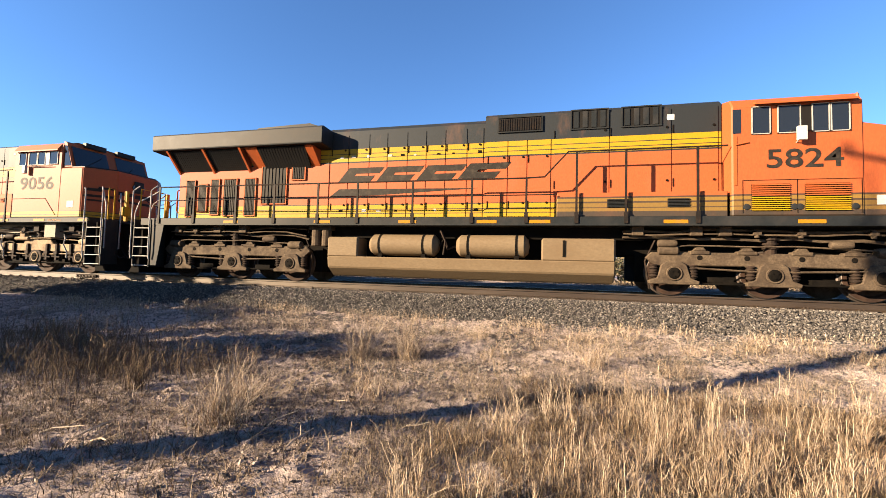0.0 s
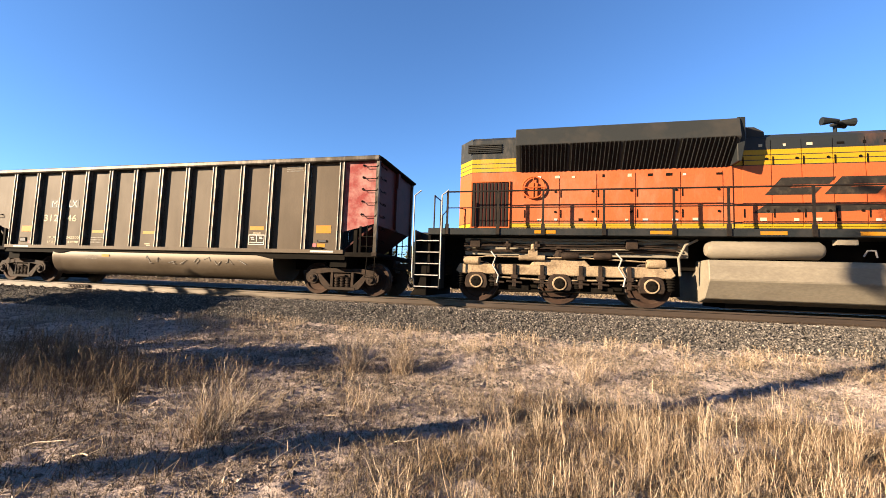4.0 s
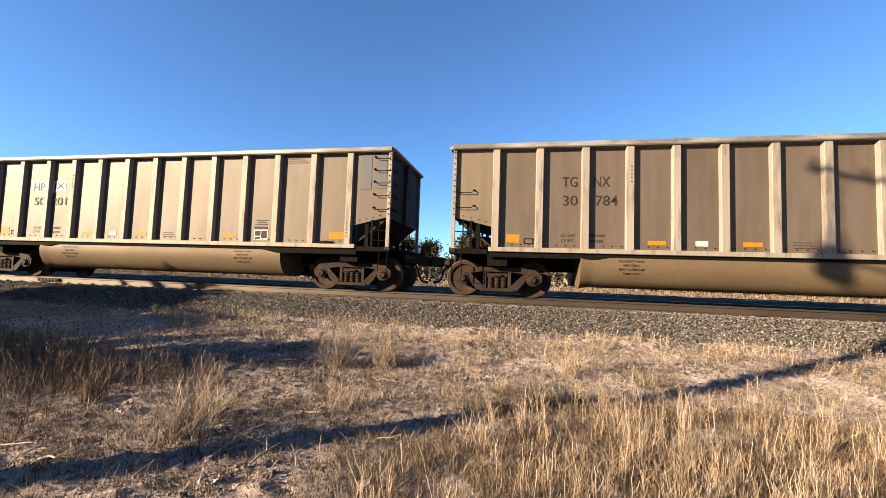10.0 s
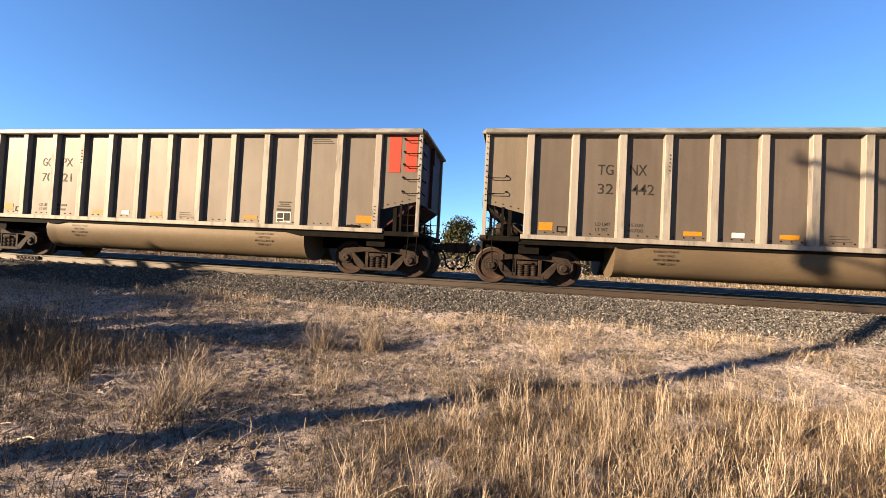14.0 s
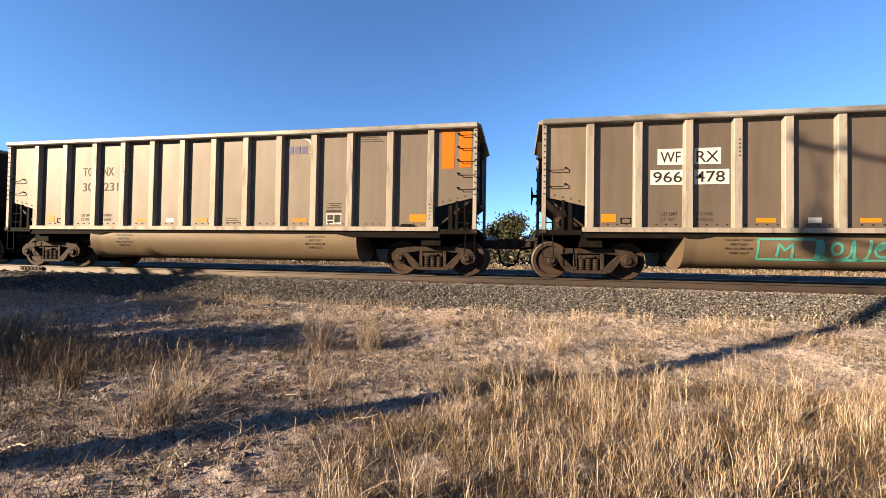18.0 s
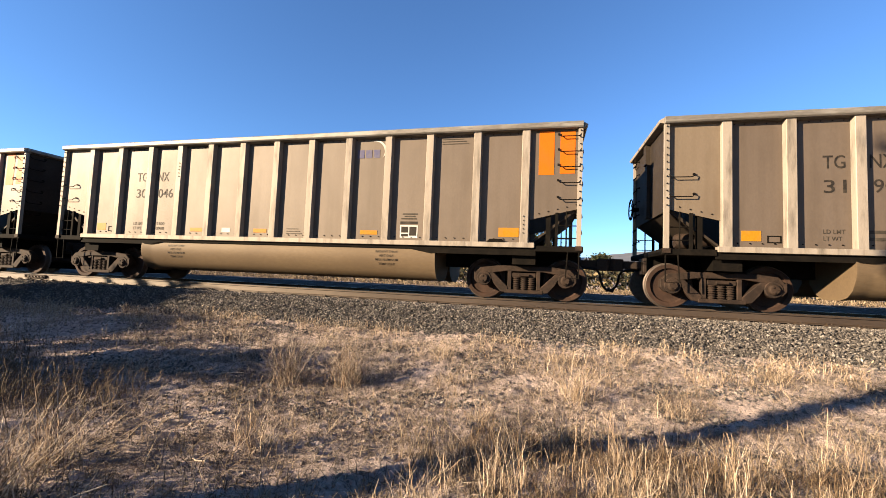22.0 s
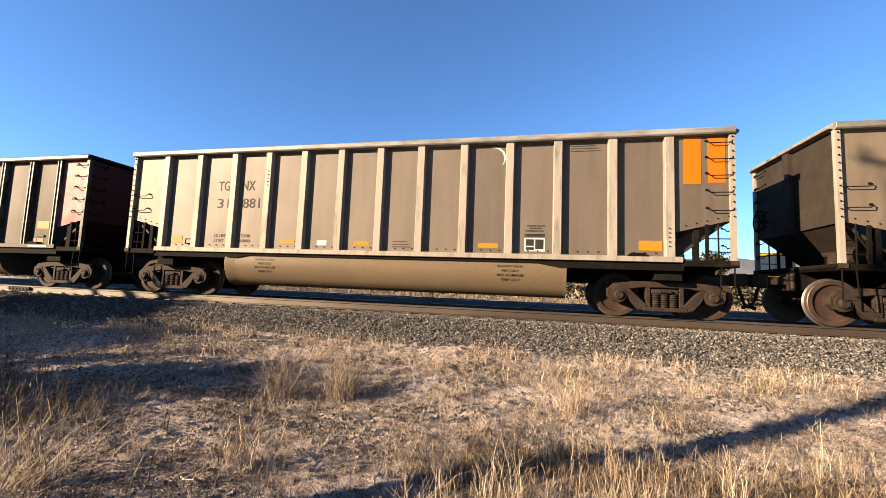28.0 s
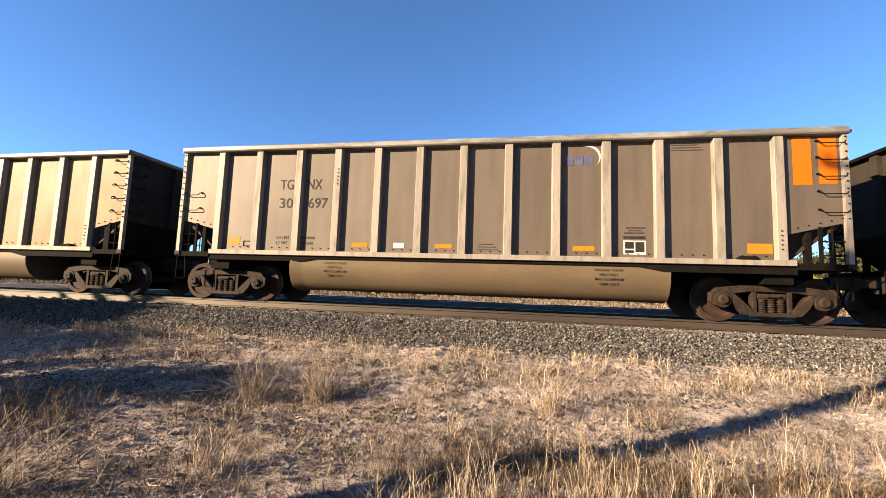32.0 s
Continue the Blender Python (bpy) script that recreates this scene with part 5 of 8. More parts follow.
# ---- locomotives ----
def loco_truck(loco, u, xs, mat, smooth_frame):
    """A three-axle truck: side frames, axle boxes with springs, wheels."""
    mid = xs[1]
    for s in (-1, 1):
        g = Geo()
        y0, y1 = -1.14, -0.98
        a = xs[2] - xs[0]
        if smooth_frame:
            g.prism([(-a / 2 - 0.55, 0.80), (-a / 2 - 0.45, 0.98), (a / 2 + 0.45, 0.98), (a / 2 + 0.55, 0.80), (a / 2 + 0.45, 0.72), (-a / 2 - 0.45, 0.72)], "y", y0, y1)
            g.prism([(-0.75, 0.95), (-0.6, 1.12), (0.6, 1.12), (0.75, 0.95)], "y", y0, y1)
        else:
            g.prism([(-a / 2 - 0.62, 0.88), (-a / 2 - 0.5, 1.02), (a / 2 + 0.5, 1.02), (a / 2 + 0.62, 0.88), (a / 2 + 0.4, 0.70), (0.55, 0.72), (0.35, 0.62), (-0.35, 0.62), (-0.55, 0.72), (-a / 2 - 0.4, 0.70)], "y", y0, y1)
        f = part("side_frame", g, mat, loco, "dust-caked truck side frame", pose(mid, 0, 0, 0, 0, 0 if s < 0 else 180), 0.02)
        for x in xs:
            d = (x - mid) if s < 0 else (mid - x)
            if smooth_frame:
                shape = [(-0.26, 0.36), (0.26, 0.36), (0.3, 0.46), (0.27, 0.66), (0.16, 0.76), (-0.16, 0.76), (-0.27, 0.66), (-0.3, 0.46)]
            else:
                shape = [(-0.52, 0.27), (0.52, 0.27), (0.54, 0.35), (0.36, 0.42), (0.27, 0.72), (0.17, 0.80), (-0.17, 0.80), (-0.27, 0.72), (-0.36, 0.42), (-0.54, 0.35)]
            box = part("axle_box", lambda: Geo().prism(shape, "y", -1.2, -1.02), M_TRUCK if smooth_frame else mat, f, "", (d, 0, 0), 0.018, key=("axlebox", mat.name))
            part("bearing_ring", lambda: Geo().lathe([(0.135, -1.225), (0.165, -1.225), (0.175, -1.21), (0.175, -1.19)], (0, 0, 0.53), "y", 20, False), mat, box, key=("bearingring", mat.name))
            part("bearing_cover", lambda: Geo().lathe([(0.0, -1.232), (0.10, -1.23), (0.135, -1.212), (0.14, -1.19)], (0, 0, 0.53), "y", 18).rod((0.05, -1.25, 0.57), (0.05, -1.23, 0.57), 0.018, 6).rod((-0.05, -1.25, 0.57), (-0.05, -1.23, 0.57), 0.018, 6).rod((0, -1.25, 0.47), (0, -1.23, 0.47), 0.018, 6), M_UNDER, box, "black bearing cover", key="bearingcover")
            for e in (-1, 1):
                part("spring", lambda: Geo().lathe([(0.085 + (0.02 if (i // 2) % 2 else -0.006), 0.42 + i * 0.0155) for i in range(21)], (0, -1.1, 0), "z", 12), M_TRUCK if not smooth_frame else M_UNDER, f, "coil spring", (d + e * 0.42, 0, 0), smooth=True, key=("locospring", mat.name))
        part("brake_cylinder", lambda: Geo().lathe([(0.0, 0), (0.10, 0.01), (0.11, 0.06), (0.11, 0.4), (0.07, 0.44), (0.0, 0.45)], (0, -1.12, 1.06), "x", 14), mat, f, "", (-a / 2 - 0.35, 0, 0), smooth=True, key=("brakecyl", mat.name))
        part("brake_cylinder", lambda: Geo().lathe([(0.0, 0), (0.10, 0.01), (0.11, 0.06), (0.11, 0.4), (0.07, 0.44), (0.0, 0.45)], (0, -1.12, 1.06), "x", 14), mat, f, "", (a / 2 - 0.1, 0, 0), smooth=True, key=("brakecyl", mat.name))
        part("brake_pipe", Geo().tube([(-a / 2 - 0.2, -1.17, 1.12), (-a / 2 + 0.3, -1.18, 1.18), (-0.3, -1.18, 1.16), (0.4, -1.18, 1.18), (a / 2, -1.18, 1.10), (a / 2 + 0.3, -1.15, 0.9)], 0.018, 5).tube([(-a / 2 + 0.4, -1.16, 0.66), (-0.2, -1.16, 0.60), (0.5, -1.16, 0.62), (a / 2 - 0.3, -1.16, 0.66)], 0.022, 5), mat, f)
        part("brake_rigging", Geo().box(-1.25, -0.75, -1.1, -0.95, 0.34, 0.46).box(0.75, 1.25, -1.1, -0.95, 0.34, 0.46).rod((-1.5, -1.08, 0.30), (1.5, -1.08, 0.34), 0.025, 6), M_UNDER, f)
        if smooth_frame:
            for d in (-1.55, -1.1, -0.42, 0.5, 0.95, 1.6):
                part("brake_lever", lambda: Geo().box(-0.05, 0.05, -1.2, -1.13, 0.42, 0.98).box(-0.09, 0.09, -1.22, -1.13, 0.62, 0.72).rod((-0.2, -1.18, 0.55), (0.2, -1.18, 0.52), 0.03, 7), M_TRUCK, f, "", (d, 0, 0), 0.012, key="brakelever")
            for d in (-1.7, 1.3):
                part("air_line", lambda: Geo().tube([(0, -1.2, 1.3), (0.12, -1.24, 1.15), (0.05, -1.24, 0.95), (0.2, -1.22, 0.7), (0.16, -1.2, 0.5)], 0.022, 6), M_SILVER, f, "pale air line", (d, 0, 0), smooth=True, key="airline")
            part("brake_valve", Geo().box(-0.22, 0.02, -1.22, -1.08, 1.12, 1.34).rod((-0.1, -1.25, 1.34), (-0.1, -1.1, 1.48), 0.06, 10).rod((-0.45, -1.18, 1.15), (0.2, -1.18, 1.15), 0.07, 10), mat, f, "dusty brake valve", (-0.55, 0, 0), 0.012)
        else:
            for d in (-1.45, -0.5, 0.55, 1.5):
                part("frame_pocket", lambda: Geo().lathe([(0.0, -1.146), (0.055, -1.146), (0.06, -1.139)], (0, 0, 0.9), "y", 12), M_UNDER, f, "dark lightening hole", (d, 0, 0), key="pocket")
                part("spring_seat", lambda: Geo().box(-0.2, 0.2, -1.17, -1.0, 0.98, 1.06).prism([(-0.14, 1.06), (0.14, 1.06), (0.08, 1.14), (-0.08, 1.14)], "y", -1.16, -1.02), mat, f, "", (d, 0, 0), 0.012, key="springseat")
            part("sand_pipe", Geo().tube([(-a / 2 - 0.4, -1.05, 1.3), (-a / 2 - 0.62, -1.05, 0.8), (-a / 2 - 0.5, -0.95, 0.15)], 0.022, 6), M_TRUCK, f)
            part("sand_pipe", Geo().tube([(a / 2 + 0.4, -1.05, 1.3), (a / 2 + 0.62, -1.05, 0.8), (a / 2 + 0.5, -0.95, 0.15)], 0.022, 6), M_TRUCK, f)
        part("snubber", Geo().rod((0.0, -1.02, 1.0), (0.0, -1.02, 1.45), 0.12, 12).rod((0, -1.02, 1.12), (0, -1.02, 1.16), 0.15, 12).rod((0, -1.02, 1.22), (0, -1.02, 1.26), 0.15, 12).rod((0, -1.02, 1.32), (0, -1.02, 1.36), 0.15, 12), M_TRUCK, f, "rubber suspension stack")
    # black backing block that stands in for the shade in the truck's gaps
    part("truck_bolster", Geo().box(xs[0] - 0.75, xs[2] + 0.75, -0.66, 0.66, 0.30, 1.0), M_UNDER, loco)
    for x in xs:
        wheelset(loco, u, x, 0.533)


def railing(loco, pts, posts, low, mat, mid=None):
    """A walkway handrail: the top rail through pts, a middle rail, and posts down to the deck."""
    part("handrail", Geo().tube(pts, 0.020, 6), mat, loco, "black tubular handrail")
    if mid:
        part("handrail", Geo().tube(mid, 0.014, 5), mat, loco, "thin middle rail")
    for x, z in posts:
        part("stanchion", Geo().box(-0.025, 0.025, -1.52, -1.485, low, z).box(-0.045, 0.045, -1.53, -1.49, low - 0.16, low + 0.1), mat, loco, at=(x, 0, 0))
        part("stanchion", Geo().box(-0.025, 0.025, 1.485, 1.52, low, z), mat, loco, at=(x, 0, 0))


def steps(loco, x0, x1, top, mat, face):
    """A stepwell at a corner of the locomotive, on both sides."""
    for s in (-1, 1):
        ya, yb = (s * 1.52, s * 1.0)
        lo, hi = min(ya, yb), max(ya, yb)
        well = part("stepwell", Geo().box(x0, x0 + 0.03, lo, hi, 0.3, top).box(x1 - 0.03, x1, lo, hi, 0.3, top).box(x0, x1, s * 1.0 - 0.02, s * 1.0 + 0.02, 0.3, top), mat, loco, "dark stepwell")
        for i in range(5):
            z = 0.32 + (top - 0.32) * i / 5
            part("step", Geo().box(x0 + 0.03, x1 - 0.03, lo, hi, z, z + 0.03), M_UNDER, well, "dark step tread")
            part("step_edge", Geo().box(x0 + 0.03, x1 - 0.03, s * 1.532 - 0.012, s * 1.532 + 0.004, z + 0.008, z + 0.032), M_SILVER, well, "worn pale step edge")
        for x in (x0 - 0.02, x1 + 0.02):
            part("grab_rail", Geo().tube([(x, s * 1.55, 0.55), (x, s * 1.58, 0.75), (x, s * 1.58, top + 0.9), (x + 0.15 * face, s * 1.5, top + 1.05)], 0.02, 6), M_SILVER, loco, "pale vertical grab rail")


def louvres(loco, x0, x1, z0, z1, y, mat, n, upright=False, frame_mat=None, back=None):
    g = part("grille", Geo().box(x0, x1, y - 0.004, y + 0.012, z0, z1), back or M_GRILLE, loco, "dark louvred opening")
    for i in range(n):
        if upright:
            x = x0 + (x1 - x0) * (i + 0.5) / n
            part("slat", Geo().box(x - 0.28 * (x1 - x0) / n, x + 0.28 * (x1 - x0) / n, y - 0.022, y - 0.004, z0 + 0.02, z1 - 0.02), mat, g)
        else:
            z = z0 + (z1 - z0) * (i + 0.5) / n
            part("slat", Geo().prism([(y - 0.03, z - 0.3 * (z1 - z0) / n), (y - 0.004, z + 0.15 * (z1 - z0) / n), (y - 0.004, z + 0.35 * (z1 - z0) / n), (y - 0.03, z - 0.1 * (z1 - z0) / n)], "x", x0, x1), mat, g)
    if frame_mat:
        for a, b, c, d in ((x0 - 0.03, x1 + 0.03, z0 - 0.03, z0), (x0 - 0.03, x1 + 0.03, z1, z1 + 0.03), (x0 - 0.03, x0, z0, z1), (x1, x1 + 0.03, z0, z1)):
            part("grille_frame", Geo().box(a, b, y - 0.03, y, c, d), frame_mat, g)
    return g


def doors(loco, xs, z0, z1, y, mat):
    """Hood doors: panels set 6 mm proud with thin gaps, with small latches."""
    for a, b in zip(xs[:-1], xs[1:]):
        d = part("hood_door", Geo().box(a + 0.012, b - 0.012, y - 0.012, y + 0.01, z0, z1), mat, loco)
        for z in (z0 + 0.35, z1 - 0.45):
            part("latch", Geo().rod((b - 0.1, y - 0.03, z), (b - 0.1, y - 0.01, z), 0.03, 8), M_UNDER, d)
        for z in (z0 + 0.2, z1 - 0.6):
            part("hinge", Geo().box(a + 0.02, a + 0.04, y - 0.028, y - 0.012, z, z + 0.2), M_UNDER, d)


def emblem(loco, x0, x1, z0, z1, y, mat, step_x, step_y):
    """The road's emblem as four slanted plain blocks over a long wedge."""
    h = z1 - z0
    w = (x1 - x0 - 0.35) / 4
    for i in range(4):
        a, sl = x0 + i * (w + 0.04), 0.34
        yy = y if a + w < step_x else step_y
        at = lambda f, g: (a + f * (w - 0.06) + sl * g, yy, z0 + h * g)
        g = Geo()
        for f0, f1, g0, g1 in ((0, 0.34, 0, 1), (0.34, 1, 0.58, 1), (0.34, 0.92, 0, 0.42)):
            g.add([at(f0, g0), at(f1, g0), at(f1, g1), at(f0, g1)], [(0, 1, 2, 3)])
        part("emblem_block", g, mat, loco, "dark slanted emblem block")
    part("emblem_wedge", Geo().add([(x0 - 0.25, y, z0 - 0.42), (x0 + 0.05, y, z0 - 0.20), (x1 - 0.8, y, z0 - 0.25), (x0 + 1.2, y, z0 - 0.40)], [(0, 1, 2, 3)]), mat, loco, "long dark wedge under the emblem")


def side_windows(loco, spans, z0, z1, y):
    for a, b in spans:
        w = part("window", Geo().box(a + 0.018, b - 0.018, y - 0.006, y + 0.004, z0 + 0.018, z1 - 0.018), M_GLASS, loco, "dark cab side window")
        for p, q, r, s in ((a, b, z0, z0 + 0.018), (a, b, z1 - 0.018, z1), (a, a + 0.018, z0, z1), (b - 0.018, b, z0, z1)):
            part("window_frame", Geo().box(p, q, y - 0.02, y + 0.004, r, s), M_SILVER, w)


def deck_reflectors(loco, xs, z0, z1):
    for x in xs:
        part("reflector", Geo().box(x, x + 0.5, -1.508, -1.50, z0, z1), M_REFLECT, loco, "amber reflector block on the sill")


def loco_ends(loco, xa, xb):
    for e, x in ((-1, xa), (1, xb)):
        flip = pose(x, 0, 0, 0, 0, 0 if e > 0 else 180)
        part("coupler", coupler_geo, M_COUPLER, loco, "knuckle coupler", flip, 0.015, key="lococoupler")
        part("air_hose", hose_geo, M_RUBBER, loco, "black air hose", flip, key="hose")
        part("cable", Geo().tube([(0.0, -0.5, 1.5), (0.25, -0.5, 1.1), (0.5, -0.45, 0.95), (0.75, -0.4, 1.05)], 0.025, 6).tube([(0, 0.2, 1.9), (0.4, 0.2, 1.65), (0.8, 0.2, 1.6)], 0.022, 6), M_RUBBER, loco, "sagging cable", flip)
        for j, y in enumerate((-1.05, -0.75, 0.75, 1.05)):
            part("jumper_hose", Geo().tube([(0.02, y, 1.0 + 0.06 * j), (0.22, y, 0.78), (0.42, y * 0.95, 0.55), (0.6, y * 0.9, 0.6)], 0.028, 6), M_RUBBER, loco, "black jumper hose", flip, smooth=True)
        part("plough", Geo().prism([(0.0, 0.10), (0.46, 0.10), (0.22, 0.45), (0.16, 0.95), (0.0, 0.95)], "y", -1.45, 1.45), M_UNDER, loco, "dark snow plough", flip, 0.02)
        part("end_plate", Geo().box(-0.06, 0.0, -1.45, 1.45, 0.7, 1.7), M_UNDER, loco, "", flip)


def lead_locomotive():
    C = 73.5
    loco = thing("lead_locomotive", pose(C, 0, 0), "orange, yellow and black diesel locomotive with a wide radiator wing", "locomotive", "locomotives of the train")
    X = lambda u: u - C
    part("frame", Geo().box(X(63.3), X(84.1), -1.5, 1.5, 1.60, 1.82), M_BLACK, loco, "dark walkway sill", bevel=0.01)
    part("underframe", Geo().box(X(63.3), X(84.1), -0.6, 0.6, 0.95, 1.6).box(X(69.0), X(78.0), -1.0, 1.0, 1.3, 1.6), M_UNDER, loco, "black underframe")
    deck_reflectors(loco, [X(u) for u in (66.4, 69.4, 71.9, 74.0, 75.3, 78.3, 80.9)], 1.66, 1.74)
    # fuel tank with two air reservoirs in its notch
    part("fuel_tank", Geo().prism([(-1.42, 0.76), (-1.36, 0.45), (-1.05, 0.22), (1.05, 0.22), (1.36, 0.45), (1.42, 0.76)], "x", X(69.8), X(77.3)), M_TANK, loco, "dusty tan fuel tank", bevel=0.03)
    part("fuel_tank_top", Geo().box(X(69.8), X(70.72), -1.42, 1.42, 0.74, 1.29), M_TANK, loco, bevel=0.04)
    part("fuel_tank_top", Geo().box(X(75.6), X(77.3), -1.42, 1.42, 0.74, 1.30), M_TANK, loco, bevel=0.04)
    part("tank_core", Geo().box(X(70.7), X(75.7), -0.8, 0.8, 0.7, 1.4), M_UNDER, loco)
    for a, b in ((70.97, 72.95), (73.41, 75.31)):
        r = part("air_reservoir", Geo().lathe([(0.0, X(a)), (0.18, X(a) + 0.03), (0.29, X(a) + 0.14), (0.29, X(b) - 0.14), (0.18, X(b) - 0.03), (0.0, X(b))], (0, -1.12, 1.10), "x", 24), M_TANK, loco, "tan cylindrical air reservoir", smooth=True)
        for d in (0.32, 1.55):
            part("strap", Geo().lathe([(0.293, X(a) + d), (0.302, X(a) + d), (0.302, X(a) + d + 0.05), (0.293, X(a) + d + 0.05)], (0, -1.12, 1.10), "x", 24).box(X(a) + d - 0.03, X(a) + d + 0.09, -1.3, -1.1, 0.74, 0.86), M_UNDER, r)
    part("tank_gauge", Geo().box(X(76.1), X(76.16), -1.44, -1.42, 0.85, 1.25), M_UNDER, loco)
    part("pipes", Geo().tube([(X(72.95), -1.1, 1.1), (X(73.1), -1.2, 1.3), (X(73.2), -1.2, 1.0), (X(73.41), -1.1, 1.1)], 0.035, 6).tube([(X(73.0), -1.25, 1.5), (X(73.15), -1.3, 1.2), (X(73.1), -1.3, 0.85)], 0.03, 6), M_TRUCK, loco, "pipework")
    part("filter_bracket", Geo().box(X(69.1), X(69.8), -1.25, -0.9, 1.5, 1.6), M_LOCOTRUCK, loco)
    for a in (69.3, 69.62):
        part("filter_pot", Geo().rod((X(a), -1.15, 1.05), (X(a), -1.15, 1.5), 0.14, 12), M_LOCOTRUCK, loco, "dusty filter pot")
    loco_truck(loco, C, [X(64.5), X(66.5), X(68.48)], M_LOCOTRUCK, False)
    loco_truck(loco, C, [X(78.6), X(80.6), X(82.55)], M_LOCOTRUCK, False)
    # hood
    part("rear_hood", Geo().box(X(64.15), X(69.5), -0.95, 0.95, 1.82, 4.2), M_HOOD1, loco, "rear hood", bevel=0.012)
    part("hood_end", Geo().prism([(X(64.16), -0.945), (X(63.45), -0.30), (X(63.45), 0.30), (X(64.16), 0.945)], "z", 1.82, 4.0), M_HOOD1, loco, "chamfered rear end of the hood")
    for s in (-1, 1):
        part("step_skirt", Geo().prism([(X(63.76), 1.60), (X(64.2), 1.60), (X(63.98), 0.35), (X(63.76), 0.35)], "y", s * 1.48 - 0.015, s * 1.48 + 0.015), M_GREYTOP, loco, "dusty skirt plate beside the steps")
    part("engine_hood", Geo().prism([(-0.93, 1.82), (-0.93, 4.42), (-0.75, 4.56), (0.75, 4.56), (0.93, 4.42), (0.93, 1.82)], "x", X(69.4), X(74.1)), M_HOOD1, loco, "engine hood")
    part("front_hood", Geo().prism([(-0.98, 1.82), (-0.98, 4.56), (-0.85, 4.66), (0.85, 4.66), (0.98, 4.56), (0.98, 1.82)], "x", X(74.1), X(79.66)), M_HOOD1, loco, "front hood")
    doors(loco, [X(u) for u in (69.55, 70.1, 70.75, 71.3, 71.9, 72.45, 73.0, 73.6, 74.05)], 1.90, 4.30, -0.935, M_HOOD1)
    doors(loco, [X(u) for u in (74.15, 74.7, 75.2, 75.8)], 1.90, 3.9, -0.985, M_HOOD1)
    doors(loco, [X(u) for u in (75.85, 77.2, 78.6, 79.6)], 2.4, 4.5, -0.985, M_HOOD1)
    # radiator wing and its screens
    part("radiator_wing", Geo().prism([(-1.10, 3.90), (-1.53, 3.93), (-1.55, 3.96), (-1.55, 4.40), (-1.50, 4.44), (1.50, 4.44), (1.55, 4.40), (1.55, 3.96), (1.53, 3.93), (1.10, 3.90)], "x", X(63.63), X(69.57)), M_GREYTOP, loco, "dusty grey overhanging radiator wing", bevel=0.015)
    part("radiator_cap", Geo().prism([(X(67.1), 4.44), (X(67.3), 4.55), (X(69.0), 4.60), (X(69.5), 4.44)], "y", -1.3, 1.3), M_BLACK, loco)
    for a, b in ((64.23, 65.42), (65.53, 66.7), (67.4, 68.9)):
        sc = part("radiator_screen", Geo().add([(X(a), -0.97, 3.38), (X(b), -0.97, 3.38), (X(b) + 0.04, -1.42, 3.90), (X(a) - 0.04, -1.42, 3.90), (X(a), -0.93, 3.40), (X(b), -0.93, 3.40), (X(b), -1.3, 3.9), (X(a), -1.3, 3.9)], [(0, 1, 2, 3), (7, 6, 5, 4), (0, 4, 5, 1), (1, 5, 6, 2), (2, 6, 7, 3), (3, 7, 4, 0)]), M_GRILLE, loco, "black radiator screen")
        for e in range(16):
            x = X(a) + (X(b) - X(a)) * (e + 0.5) / 16
            part("slat", Geo().rod((x, -0.98, 3.40), (x, -1.43, 3.91), 0.012, 4), M_BLACK, sc)
    for a in (64.11, 65.44, 66.75):
        part("wing_bracket", Geo().prism([(-0.95, 3.3), (-1.5, 3.92), (-0.95, 3.92)], "x", X(a), X(a + 0.07)), M_ORANGE, loco, "orange bracket")
    for a, b in ((68.95, 69.2), (66.95, 67.35)):
        part("wing_skirt", Geo().prism([(-0.95, 3.42), (-1.45, 3.92), (-0.95, 3.92)], "x", X(a), X(b)), M_ORANGE, loco)
    for a, b, c, d in ((64.46, 64.77, 1.95, 3.08), (64.93, 65.23, 2.1, 2.95), (65.41, 65.69, 2.0, 3.1), (65.89, 66.34, 1.97, 3.1), (66.66, 67.02, 1.97, 3.1), (67.26, 68.09, 2.32, 3.52), (68.3, 68.71, 3.04, 3.5)):
        louvres(loco, X(a), X(b), c, d, -0.962, M_GRILLE, 7, True, M_ORANGE)
    louvres(loco, X(74.45), X(75.55), 4.14, 4.5, -0.995, M_RAILING, 18, True, M_BLACK)
    for a in (76.3, 77.5):
        louvres(loco, X(a), X(a + 0.85), 4.12, 4.58, -0.998, M_BLACK, 4, True, M_BLACK)
    part("white_plate", Geo().box(X(78.5), X(78.66), -1.004, -0.998, 4.22, 4.36), M_WHITE, loco)
    part("exhaust_stack", Geo().box(X(71.2), X(71.5), -0.4, 0.4, 4.55, 4.66).box(X(73.0), X(73.4), -0.3, 0.3, 4.55, 4.68), M_BLACK, loco)
    emblem(loco, X(69.8), X(74.75), 2.92, 3.33, -0.952, M_BLKLET, X(74.05), -1.002)
    # equipment boxes under the cab-side walkway
    part("equipment_box", Geo().box(X(75.95), X(79.62), -1.42, -0.9, 1.82, 2.40), M_CAB1, loco, "grimy equipment box on the walkway", bevel=0.015)
    for a in (77.1, 78.4):
        louvres(loco, X(a), X(a + 0.45), 2.04, 2.24, -1.426, M_BLACK, 6, False)
    # cab and nose
    part("cab", Geo().prism([(-1.48, 1.82), (-1.48, 4.28), (-1.35, 4.46), (-0.9, 4.58), (0.9, 4.58), (1.35, 4.46), (1.48, 4.28), (1.48, 1.82)], "x", X(79.68), X(82.1)), M_CAB1, loco, "orange crew cab", bevel=0.03)
